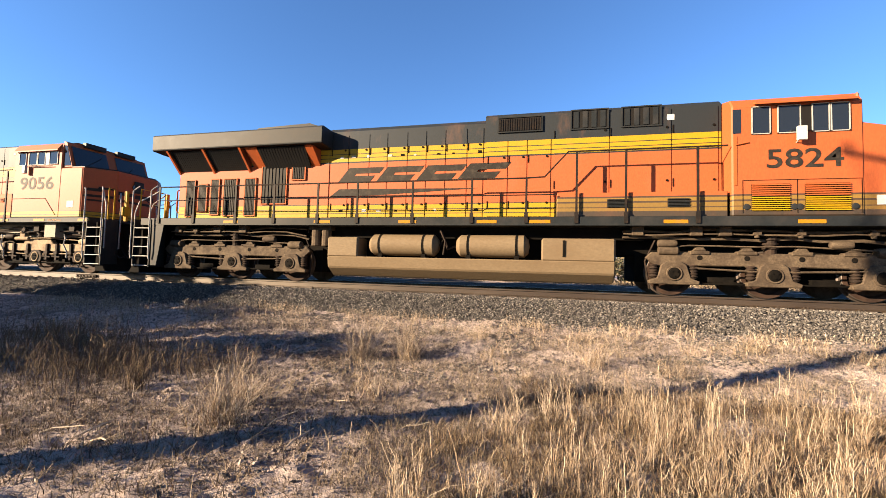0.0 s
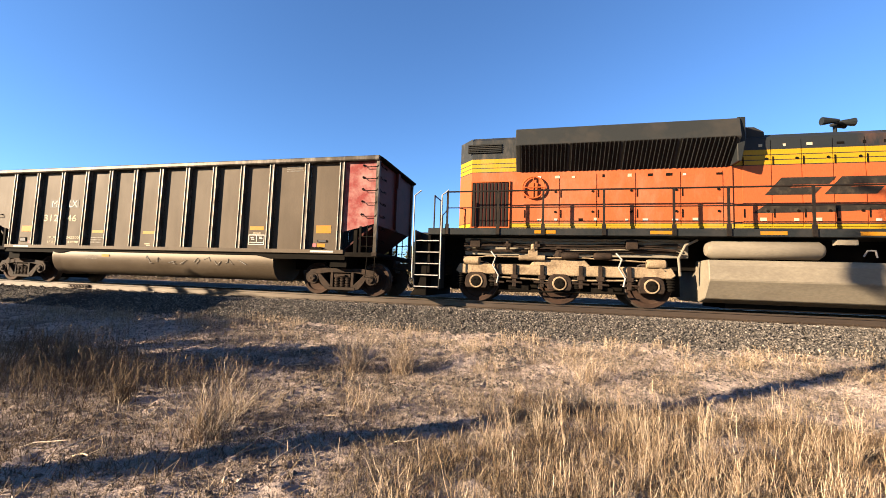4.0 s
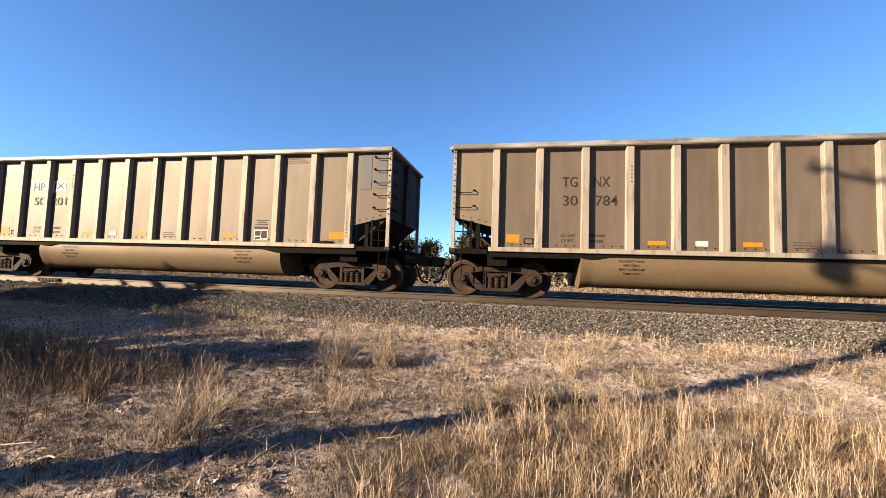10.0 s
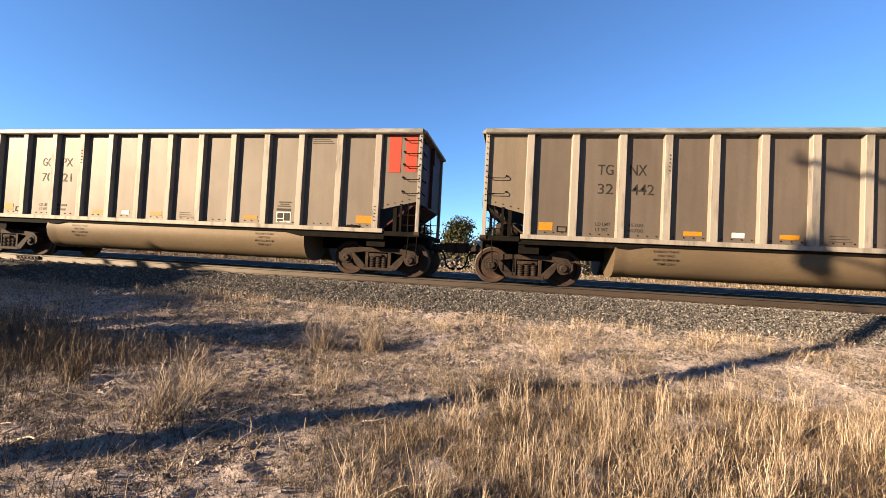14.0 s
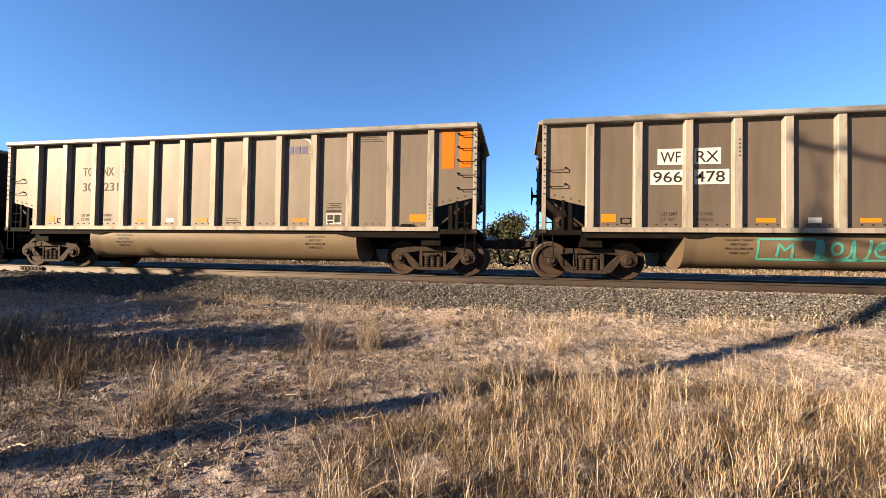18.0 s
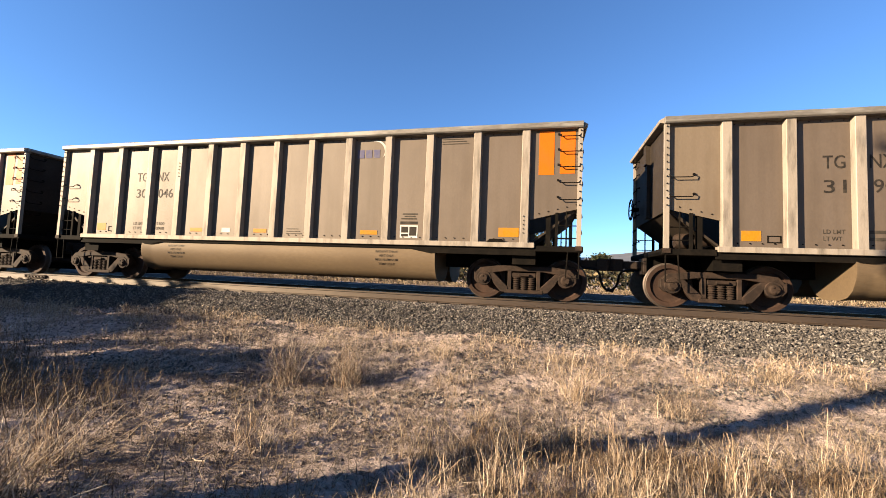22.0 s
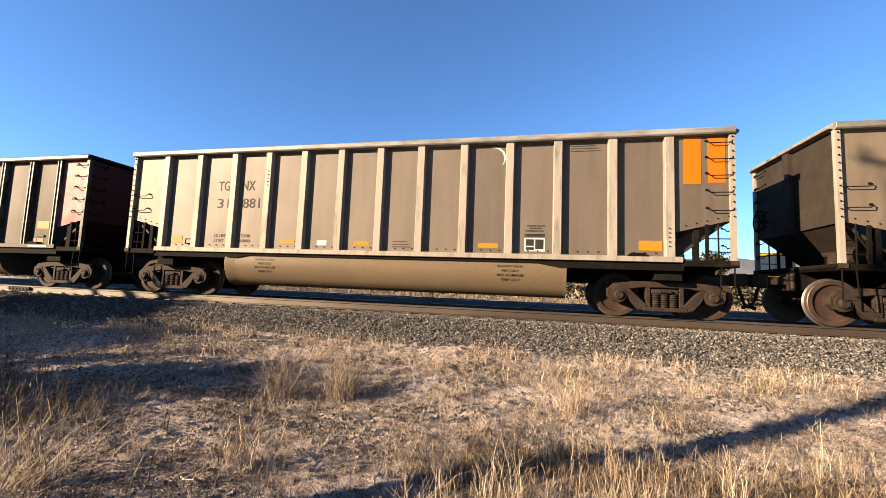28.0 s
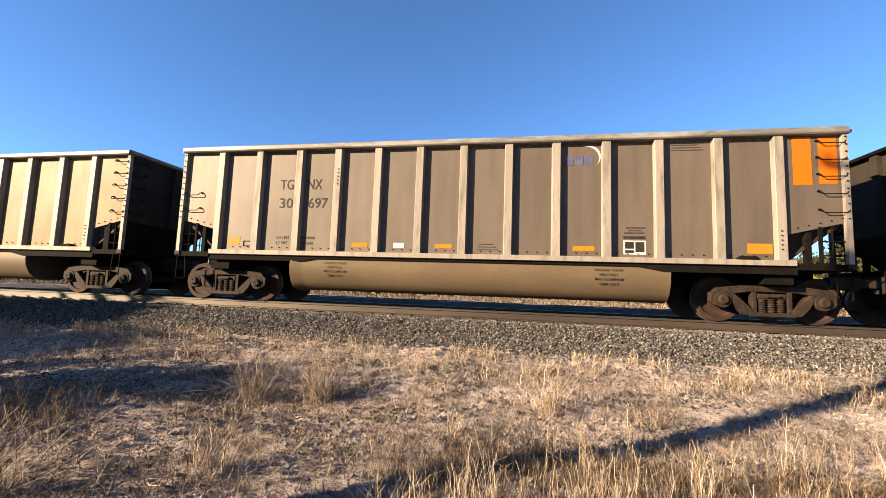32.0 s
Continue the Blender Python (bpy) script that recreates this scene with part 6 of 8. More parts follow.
    part("nose", Geo().prism([(X(82.05), 1.82), (X(84.15), 1.82), (X(84.15), 3.15), (X(83.9), 3.48), (X(82.5), 3.72), (X(82.1), 3.80), (X(82.05), 4.45), (X(82.0), 4.45)], "y", -1.46, 1.46), M_CAB1, loco, "orange short nose", bevel=0.03)
    part("windshield", Geo().add([(X(82.14), -1.2, 3.82), (X(82.14), 1.2, 3.82), (X(82.09), 1.2, 4.38), (X(82.09), -1.2, 4.38)], [(0, 1, 2, 3)]), M_GLASS, loco, "dark windshield")
    part("cab_awning", Geo().prism([(-1.47, 4.30), (-1.62, 4.25), (-1.62, 4.28), (-1.47, 4.36)], "x", X(80.1), X(81.95)), M_ORANGE, loco, "orange awning over the windows")
    side_windows(loco, [(X(80.06), X(80.42)), (X(80.55), X(80.98)), (X(81.18), X(81.5)), (X(81.52), X(81.86))], 3.62, 4.24, -1.486)
    part("window_gap", Geo().box(X(80.98), X(81.18), -1.488, -1.48, 3.65, 4.22), M_GRILLE, loco, "open sliding window")
    part("mirror", Geo().box(X(80.85), X(81.02), -1.66, -1.58, 3.42, 3.72).rod((X(80.9), -1.6, 3.45), (X(80.9), -1.48, 3.4), 0.015, 5), M_WHITE, loco, "pale folded mirror", bevel=0.01)
    lettering("5824", X(80.34), X(81.74), 2.86, 3.28, -1.487, M_BLKLET, loco, "large black numerals", 0.013)
    part("lettering", text_geo("5824", 0.27, 0.84, 3.07, 3.28, 0.0), M_BLKLET, loco, "small black numerals on the hood corner", pose(X(63.446), -0.307, 0, 0, 0, -42.2))
    part("end_grab_bar", Geo().tube([(X(63.70), -0.53, 2.12), (X(63.66), -0.57, 2.18), (X(63.66), -0.57, 2.84), (X(63.70), -0.53, 2.90)], 0.02, 6), M_ORANGE, loco, "orange grab bar on the hood corner", smooth=True)
    for a, b in ((80.05, 80.76), (81.04, 81.84)):
        louvres(loco, X(a), X(b), 1.93, 2.24, -1.486, M_YELLOW, 7, False, None, M_UNDER)
        louvres(loco, X(a), X(b), 2.25, 2.52, -1.486, M_ORANGE, 6, False, None, M_UNDER)
        for x in (a - 0.09, b + 0.09):
            part("latch", Geo().lathe([(0.0, -1.502), (0.03, -1.50), (0.06, -1.497), (0.07, -1.484)], (X(x), 0, 2.02), "y", 12), M_BLACK, loco, "round dark louvre latch")
    part("cab_door_frame", Geo().box(X(79.72), X(79.78), -1.49, -1.48, 2.5, 3.6).tube([(X(79.75), -1.5, 3.4), (X(80.0), -1.5, 3.45)], 0.015, 5), M_ORANGE, loco)
    part("cab_seam", Geo().box(X(79.9), X(82.05), -1.487, -1.478, 2.60, 2.612).box(X(80.9), X(80.91), -1.487, -1.478, 1.88, 2.6).box(X(79.88), X(79.89), -1.487, -1.478, 1.88, 2.61).box(X(82.04), X(82.05), -1.487, -1.478, 1.88, 2.61), M_UNDER, loco, "dark panel seam on the cab")
    part("rear_window", Geo().box(X(79.70), X(79.86), -1.486, -1.478, 3.66, 4.2), M_GLASS, loco, "narrow dark window at the rear of the cab")
    part("sill_tag", Geo().box(X(82.3), X(82.65), -1.475, -1.465, 2.05, 2.25), M_WHITE, loco)
    railing(loco, [(X(64.0), -1.5, 2.78), (X(75.2), -1.5, 2.78), (X(75.65), -1.5, 2.8), (X(76.2), -1.5, 3.40), (X(79.6), -1.5, 3.40)],
            [(X(u), z) for u, z in ((64.0, 2.78), (65.3, 2.78), (66.8, 2.78), (68.1, 2.78), (69.5, 2.78), (70.7, 2.78), (72.28, 2.78), (73.86, 2.78), (75.22, 2.78), (76.4, 3.38), (77.5, 3.38), (79.0, 3.38))], 1.82, M_RAILING,
            [(X(64.0), -1.5, 2.36), (X(75.9), -1.5, 2.36)])
    railing_far(loco, X(64.0), X(79.6), M_RAILING)
    pipe_runs(loco, X(64.2), X(69.0), M_LOCOTRUCK, 3)
    pipe_runs(loco, X(77.5), X(83.0), M_LOCOTRUCK, 4)
    door_tags(loco, [(X(69.6), X(74.0))], 2.05, -0.949, 5)
    door_tags(loco, [(X(69.6), X(74.0))], 3.62, -0.949, 6)
    steps(loco, X(63.06), X(63.73), 1.78, M_BLACK, 1)
    steps(loco, X(83.4), X(84.2), 1.78, M_BLACK, -1)
    for y in (-1, 1):
        part("end_rail", Geo().tube([(X(63.2), 1.45 * y, 1.8), (X(63.2), 1.45 * y, 2.75), (X(63.2), 0.6 * y, 2.75), (X(63.2), 0.6 * y, 1.8)], 0.022, 6), M_YELLOW, loco, "yellow end rail")
    for xa, xb, ya in ((63.02, 63.7, -1.46), (62.98, 63.4, -0.95)):
        part("end_grab_rail", Geo().tube([(X(xa), ya, 0.85), (X(xa), ya, 2.0), (X(xa) + 0.1, ya + 0.04, 2.35), (X(xb), ya + 0.2, 2.7)], 0.02, 6), M_SILVER, loco, "pale slanted grab rail at the rear steps", smooth=True)
    part("end_post", Geo().box(X(63.15), X(63.25), -0.56, -0.48, 1.8, 2.75), M_YELLOW, loco, "yellow end post")
    loco_ends(loco, X(63.3), X(84.1))
    for y, sag in ((-0.35, 0.12), (-0.15, 0.2)):
        part("jumper_cable", Geo().tube([(X(63.2), y, 2.55), (X(62.85), y, 2.55 - sag), (X(62.45), y, 2.52 - sag), (X(62.05), y, 2.6)], 0.016, 5), M_RUBBER, loco, "sagging jumper cable between the locomotives", smooth=True)
    return loco, C + 0.22


def pipe_runs(loco, x0, x1, mat, seed):
    """Air pipes, valves and small boxes hung under the walkway between x0 and x1."""
    rnd = random.Random(seed)
    for z, y, r in ((1.52, -1.1, 0.03), (1.42, -1.2, 0.022), (1.34, -1.05, 0.04)):
        pts, x = [], x0
        while x < x1:
            pts.append((x, y, z + rnd.uniform(-0.04, 0.04)))
            x += rnd.uniform(0.5, 0.9)
        pts.append((x1, y, z - 0.1))
        part("air_pipe", Geo().tube(pts, r, 6), mat, loco, "dusty air pipe", smooth=True)
    x = x0 + 0.3
    while x < x1 - 0.4:
        k = rnd.random()
        if k < 0.4:
            part("pipe_valve", Geo().rod((x, -1.22, 1.36), (x, -1.22, 1.56), 0.05, 8).box(x - 0.08, x + 0.08, -1.27, -1.16, 1.42, 1.5), mat, loco, "dusty valve", bevel=0.008)
        elif k < 0.7:
            part("junction_box", Geo().box(x - 0.12, x + 0.14, -1.25, -1.05, 1.4, 1.62), mat, loco, "small junction box", bevel=0.012)
        else:
            part("air_cylinder", Geo().lathe([(0.0, x - 0.22), (0.07, x - 0.2), (0.09, x - 0.15), (0.09, x + 0.15), (0.07, x + 0.2), (0.0, x + 0.22)], (0, -1.18, 1.22), "x", 12), mat, loco, "small air cylinder", smooth=True)
        x += rnd.uniform(0.5, 0.95)


def door_tags(loco, spans, z, y, seed):
    """Small pale and dark tags and latches on the hood doors."""
    rnd = random.Random(seed)
    for a, b in spans:
        x = a + 0.25
        while x < b:
            m = rnd.choice((M_WHITE, M_UNDER, M_UNDER, M_CREAM))
            w, h = rnd.uniform(0.05, 0.14), rnd.uniform(0.04, 0.08)
            part("door_tag", Geo().box(x, x + w, y - 0.006, y, z, z + h), m, loco)
            x += rnd.uniform(0.35, 0.75)


def railing_far(loco, xa, xb, mat):
    part("handrail", Geo().tube([(xa, 1.5, 2.78), (xb, 1.5, 2.78)], 0.02, 6), mat, loco, "black tubular handrail")


def second_locomotive():
    C = 51.4
    loco = thing("second_locomotive", pose(C, 0, 0), "bright orange diesel locomotive with flared radiators and pale fuel tank", "locomotive", "locomotives of the train")
    X = lambda u: u - C
    part("frame", Geo().box(X(41.1), X(61.3), -1.5, 1.5, 1.69, 1.86), M_BLACK, loco, "dark walkway sill", bevel=0.01)
    part("underframe", Geo().box(X(41.1), X(61.3), -0.6, 0.6, 0.95, 1.69), M_UNDER, loco, "black underframe")
    deck_reflectors(loco, [X(u) for u in (43.8, 46.4, 48.6, 50.4, 52.0, 53.4, 55.0, 57.2, 58.9, 60.9)], 1.73, 1.81)
    part("fuel_tank", Geo().prism([(-1.36, 1.18), (-1.42, 1.05), (-1.42, 0.72), (-1.1, 0.3), (-0.7, 0.2), (0.7, 0.2), (1.1, 0.3), (1.42, 0.72), (1.42, 1.05), (1.36, 1.18)], "x", X(47.62), X(55.05)), M_TANKG, loco, "pale dusty faceted fuel tank", bevel=0.02)
    part("sump", Geo().box(X(48.2), X(54.6), -0.7, 0.7, 0.08, 0.22), M_UNDER, loco, "black tank sump")
    part("air_dryer", Geo().box(X(55.1), X(55.75), -0.95, 0.95, 0.35, 1.69), M_UNDER, loco, "black air dryer cabinet", bevel=0.02)
    for a, b in ((47.6, 49.9), (51.1, 55.05)):
        part("air_reservoir", Geo().lathe([(0.0, X(a)), (0.14, X(a) + 0.03), (0.205, X(a) + 0.12), (0.205, X(b) - 0.12), (0.14, X(b) - 0.03), (0.0, X(b))], (0, -1.22, 1.42), "x", 22), M_TANKG, loco, "long pale air reservoir", smooth=True)
    part("gauge_box", Geo().box(X(50.05), X(50.42), -1.4, -1.25, 1.54, 1.66), M_TANKG, loco, "pale gauge box")
    part("filler_pipe", Geo().tube([(X(50.5), -1.4, 1.3), (X(50.55), -1.43, 1.42), (X(50.68), -1.44, 1.42), (X(50.72), -1.42, 1.28)], 0.018, 6), M_SILVER, loco, "bent filler pipe", smooth=True)
    part("fuel_gauge", Geo().box(X(50.92), X(51.02), -1.45, -1.4, 1.06, 1.32), M_WHITE, loco, "white fuel gauge")
    part("cable_loom", Geo().tube([(X(47.5), -1.1, 1.65), (X(47.2), -1.25, 1.5), (X(47.05), -1.28, 1.2), (X(47.1), -1.2, 0.8)], 0.032, 8), M_TANKG, loco, "dusty hose arc", smooth=True)
    part("cable_loom", Geo().tube([(X(55.2), -1.1, 1.6), (X(55.5), -1.2, 1.3), (X(55.4), -1.2, 0.8), (X(55.7), -1.1, 0.5)], 0.05, 8), M_RUBBER, loco, "black cable loom")
    loco_truck(loco, C, [X(42.35), X(44.42), X(46.5)], M_LOCOTRUCK2, True)
    loco_truck(loco, C, [X(56.5), X(58.6), X(60.62)], M_LOCOTRUCK2, True)
    part("rear_hood", Geo().prism([(-0.97, 1.86), (-0.97, 4.30), (-0.8, 4.42), (0.8, 4.42), (0.97, 4.30), (0.97, 1.86)], "x", X(42.12), X(48.3)), M_HOOD2R, loco, "dust-streaked rear hood")
    part("hood_end", Geo().prism([(X(42.12), -0.965), (X(41.72), -0.52), (X(41.72), 0.52), (X(42.12), 0.965)], "z", 1.86, 4.36), M_HOOD2R, loco, "chamfered rear end of the hood")
    for za, zb in ((42.0, 47.35), (55.85, 61.0)):
        part("side_girder", Geo().box(X(za), X(zb), -0.98, -0.9, 1.22, 1.66).box(X(za), X(zb), -1.06, -0.9, 1.60, 1.66), M_TANKG, loco, "pale dusty frame girder behind the truck", bevel=0.012)
    part("engine_hood", Geo().prism([(-0.94, 1.86), (-0.94, 4.08), (-0.8, 4.19), (0.8, 4.19), (0.94, 4.08), (0.94, 1.86)], "x", X(48.2), X(52.4)), M_HOOD2, loco, "engine hood")
    part("blower_hood", Geo().prism([(-0.96, 1.86), (-0.96, 4.55), (-0.85, 4.62), (0.85, 4.62), (0.96, 4.55), (0.96, 1.86)], "x", X(52.4), X(57.75)), M_HOOD2, loco, "tall hood behind the cab")
    doors(loco, [X(u) for u in (48.5, 49.1, 49.7, 50.3, 50.9, 51.5, 52.1)], 2.0, 4.02, -0.945, M_HOOD2)
    doors(loco, [X(u) for u in (43.5, 44.4, 45.3, 46.2, 47.2, 48.1)], 2.0, 3.32, -0.975, M_HOOD2R)
    doors(loco, [X(u) for u in (52.5, 53.6, 55.2, 56.3, 57.7)], 2.1, 4.5, -0.965, M_HOOD2)
    part("radiator_wing", Geo().prism([(-0.95, 3.40), (-1.50, 3.96), (-1.42, 4.40), (-1.2, 4.47), (1.2, 4.47), (1.42, 4.40), (1.50, 3.96), (0.95, 3.40)], "x", X(43.3), X(48.3)), M_GREYTOP, loco, "dusty flared radiator housing", bevel=0.015)
    for a, b in ((43.4, 44.56), (44.62, 45.78), (45.84, 47.0), (47.06, 48.2)):
        sc = part("radiator_screen", Geo().add([(X(a), -0.965, 3.40), (X(b), -0.965, 3.40), (X(b), -1.508, 3.955), (X(a), -1.508, 3.955)], [(0, 1, 2, 3)]), M_GRILLE, loco, "black sloping radiator screen")
        for e in range(12):
            x = X(a) + (X(b) - X(a)) * (e + 0.5) / 12
            part("slat", Geo().rod((x, -0.98, 3.40), (x, -1.52, 3.95), 0.012, 4), M_BLACK, sc)
    part("wing_end", Geo().prism([(X(48.25), 3.42), (X(48.33), 3.42), (X(48.42), 3.9), (X(48.42), 4.44), (X(48.25), 4.44)], "y", -1.38, 1.38), M_BLACK, loco, bevel=0.01)
    part("roof_duct", Geo().prism([(X(48.42), 4.1), (X(49.0), 4.1), (X(49.0), 4.24), (X(48.8), 4.36), (X(48.42), 4.38)], "y", -0.9, 0.9), M_BLACK, loco, "dark duct behind the radiators", bevel=0.01)
    louvres(loco, X(42.15), X(43.12), 1.96, 3.15, -0.985, M_GRILLE, 10, True, M_ORANGE, M_REDGRILLE)
    louvres(loco, X(42.0), X(42.9), 3.95, 4.2, -0.985, M_GREYTOP, 5, False)
    louvres(loco, X(53.75), X(55.05), 4.1, 4.55, -0.985, M_RAILING, 20, True, M_BLACK)
    part("hand_brake_wheel", Geo().tube([(X(43.75) + 0.28 * math.cos(a), -1.05, 2.98 + 0.28 * math.sin(a)) for a in [i * math.pi / 12 for i in range(25)]], 0.022, 6).rod((X(43.75), -1.06, 2.72), (X(43.75), -1.06, 3.24), 0.018, 5).rod((X(43.48), -1.06, 2.98), (X(44.02), -1.06, 2.98), 0.018, 5).box(X(43.65), X(43.85), -1.05, -0.97, 2.7, 3.1), M_ORANGE, loco, "orange hand brake wheel")
    part("door", Geo().box(X(56.55), X(57.1), -0.985, -0.965, 3.8, 4.5), M_BLACK, loco, "dark hood door")
    part("white_plate", Geo().box(X(56.8), X(56.9), -0.992, -0.985, 4.25, 4.32), M_WHITE, loco)
    h = part("horn", Geo().rod((X(50.8), -0.2, 4.19), (X(50.8), -0.2, 4.55), 0.04, 8), M_BLACK, loco, "black air horn cluster")
    for a, b, y in ((50.8, 50.45, -0.35), (50.8, 51.2, -0.2), (50.8, 51.1, -0.05)):
        part("trumpet", Geo().rod((X(a), y, 4.62), (X(b), y, 4.62), 0.035, 10, 0.10), M_BLACK, h)
    part("roof_pod", Geo().box(X(52.6), X(53.4), -0.5, 0.5, 4.6, 4.68), M_BLACK, loco)
    emblem(loco, X(48.95), X(53.75), 2.72, 3.12, -0.962, M_BLKLET, X(52.35), -0.982)
    part("step_box", Geo().box(X(54.6), X(57.72), -1.4, -0.9, 1.86, 2.72), M_ORANGE, loco, "orange equipment box on the walkway", bevel=0.015)
    for a in (55.7, 56.8):
        louvres(loco, X(a), X(a + 0.2), 2.42, 2.56, -1.406, M_ORANGE, 3, False)
        louvres(loco, X(a + 0.26), X(a + 0.46), 2.42, 2.56, -1.406, M_ORANGE, 3, False)
    part("box_stripe", Geo().box(X(54.6), X(57.72), -1.405, -1.4, 1.95, 2.05), M_YELLOW, loco)
    # cab and nose
    part("cab", Geo().prism([(-1.46, 1.86), (-1.46, 4.20), (-1.40, 4.42), (-1.0, 4.56), (1.0, 4.56), (1.40, 4.42), (1.46, 4.20), (1.46, 1.86)], "x", X(57.72), X(59.95)), M_CAB2, loco, "orange crew cab", bevel=0.03)
    part("nose", Geo().prism([(X(59.9), -1.45), (X(60.88), -1.45), (X(61.5), -0.75), (X(61.5), 0.75), (X(60.88), 1.45), (X(59.9), 1.45)], "z", 1.86, 3.56), M_CAB2, loco, "orange wide nose", bevel=0.03)
    part("windshield_base", Geo().prism([(X(59.9), 3.5), (X(60.35), 3.55), (X(60.02), 4.45), (X(59.9), 4.5)], "y", -1.40, 1.40), M_CAB2, loco)
    for s in (-1, 1):
        part("quarter_window", Geo().prism([(X(59.97), 3.64), (X(60.29), 3.64), (X(60.05), 4.33), (X(59.97), 4.36)], "y", s * 1.404 - 0.006, s * 1.404 + 0.006), M_GLASS, loco, "dark corner window of the cab")
    for a, b in ((-1.3, -0.15), (0.15, 1.3)):
        part("windshield", Geo().add([(X(60.36), a, 3.62), (X(60.36), b, 3.62), (X(60.08), b, 4.34), (X(60.08), a, 4.34)], [(0, 1, 2, 3)]), M_GLASS, loco, "dark windshield")
    for a in (-0.9, 0.2):
        part("number_board", Geo().box(X(60.0), X(60.15), a, a + 0.7, 4.42, 4.58), M_BLACK, loco)
    part("headlight", Geo().rod((X(61.48), -0.12, 3.1), (X(61.54), -0.12, 3.1), 0.1, 14).rod((X(61.48), 0.12, 3.1), (X(61.54), 0.12, 3.1), 0.1, 14), M_GLASS, loco)
    # marks, lamps and trim on the nose front and its chamfer
    for a, b, c, d in ((0.10, 0.55, 2.78, 2.88), (0.42, 0.9, 2.86, 2.94), (0.02, 0.9, 2.58, 2.66), (0.1, 0.62, 2.44, 2.50)):
        p0, p1 = Vector((X(60.92), -1.45, 0)), Vector((X(61.5), -0.75, 0))
        off = Vector((0.008, -0.0066, 0))
        q0, q1 = p0.lerp(p1, a) + off, p0.lerp(p1, b) + off
        part("nose_mark", Geo().add([(q0.x, q0.y, c), (q1.x, q1.y, c), (q1.x + 0.01, q1.y + 0.012, d), (q0.x + 0.03, q0.y + 0.036, d)], [(0, 1, 2, 3)]), M_BLKLET, loco, "dark slanted emblem block on the nose")
    for y0, y1, c, d in ((-0.7, -0.2, 2.74, 2.86), (-0.1, 0.6, 2.70, 2.84), (-0.7, 0.5, 2.5, 2.58)):
        part("nose_mark", Geo().box(X(61.502), X(61.51), y0, y1, c, d), M_BLKLET, loco, "dark emblem block on the nose")
    part("headlight_housing", Geo().box(X(61.5), X(61.56), -0.17, 0.17, 2.9, 3.32), M_BLACK, loco, "black twin headlight housing", bevel=0.01)
    part("nose_top_trim", Geo().prism([(X(59.95), -1.40), (X(60.9), -1.40), (X(61.44), -0.72), (X(61.44), 0.72), (X(60.9), 1.40), (X(59.95), 1.40)], "z", 3.55, 3.60), M_BLACK, loco, "black anti-glare top of the nose")
    part("wiper", Geo().tube([(X(60.33), -1.0, 3.68), (X(60.22), -0.55, 4.0), (X(60.16), -0.35, 4.16)], 0.012, 5).tube([(X(60.33), 0.4, 3.68), (X(60.22), 0.75, 4.0)], 0.012, 5), M_RAILING, loco, "black windscreen wipers")
    part("cab_shade", Geo().prism([(-1.45, 4.18), (-1.56, 4.14), (-1.56, 4.18), (-1.42, 4.40)], "x", X(57.8), X(59.85)), M_CAB2, loco)
    side_windows(loco, [(X(57.96), X(58.3)), (X(58.42), X(58.82)), (X(58.84), X(59.2)), (X(59.38), X(59.78))], 3.68, 4.12, -1.466)
    part("window_post", Geo().box(X(59.2), X(59.38), -1.474, -1.46, 3.68, 4.12), M_WHITE, loco)
    part("mirror", Geo().box(X(58.32), X(58.46), -1.6, -1.52, 3.38, 3.66), M_WHITE, loco, "pale folded mirror", bevel=0.01)
    part("grab_rail", Geo().tube([(X(58.4), -1.5, 3.62), (X(59.6), -1.52, 3.62)], 0.015, 5), M_RAILING, loco)
    lettering("9056", X(58.07), X(59.63), 2.83, 3.27, -1.467, M_BLKLET, loco, "large black numerals", 0.013)
    lettering("SD70ACe", X(59.55), X(60.15), 1.745, 1.80, -1.506, M_REFLECT, loco, "small yellow model lettering")
    part("cab_seam", Geo().tube([(X(57.75), -1.468, 2.52), (X(59.3), -1.468, 2.52), (X(59.8), -1.468, 1.95)], 0.008, 4).tube([(X(60.9), -1.458, 1.9), (X(60.9), -1.458, 3.5)], 0.008, 4), M_UNDER, loco)
    part("white_panel", Geo().box(X(60.28), X(60.56), -1.458, -1.45, 2.2, 2.42), M_WHITE, loco)
    part("battery_box", Geo().box(X(59.2), X(59.7), -1.35, -0.9, 1.2, 1.69), M_TANKG, loco)
    railing(loco, [(X(41.6), -1.5, 2.80), (X(54.3), -1.5, 2.80), (X(54.55), -1.5, 2.85), (X(55.15), -1.5, 3.52), (X(57.7), -1.5, 3.55)],
            [(X(u), z) for u, z in ((41.6, 2.8), (42.9, 2.8), (44.0, 2.8), (45.4, 2.8), (46.9, 2.8), (48.0, 2.8), (49.6, 2.8), (50.9, 2.8), (51.6, 2.8), (52.92, 2.8), (54.1, 2.8), (55.3, 3.5), (56.3, 3.5), (57.5, 3.5))], 1.86, M_RAILING,
            [(X(41.6), -1.5, 2.38), (X(54.5), -1.5, 2.38)])
    railing_far(loco, X(41.6), X(57.7), M_RAILING)
    pipe_runs(loco, X(42.0), X(47.2), M_TRUCK, 7)
    pipe_runs(loco, X(55.3), X(60.9), M_TRUCK, 8)
    door_tags(loco, [(X(43.6), X(48.0))], 2.12, -0.989, 9)
    door_tags(loco, [(X(43.6), X(48.0))], 3.22, -0.989, 10)
    door_tags(loco, [(X(48.6), X(52.0))], 2.12, -0.959, 11)
    door_tags(loco, [(X(48.6), X(52.0)), (X(52.0), X(52.3))], 3.86, -0.959, 12)
    steps(loco, X(61.3), X(62.0), 1.8, M_BLACK, -1)
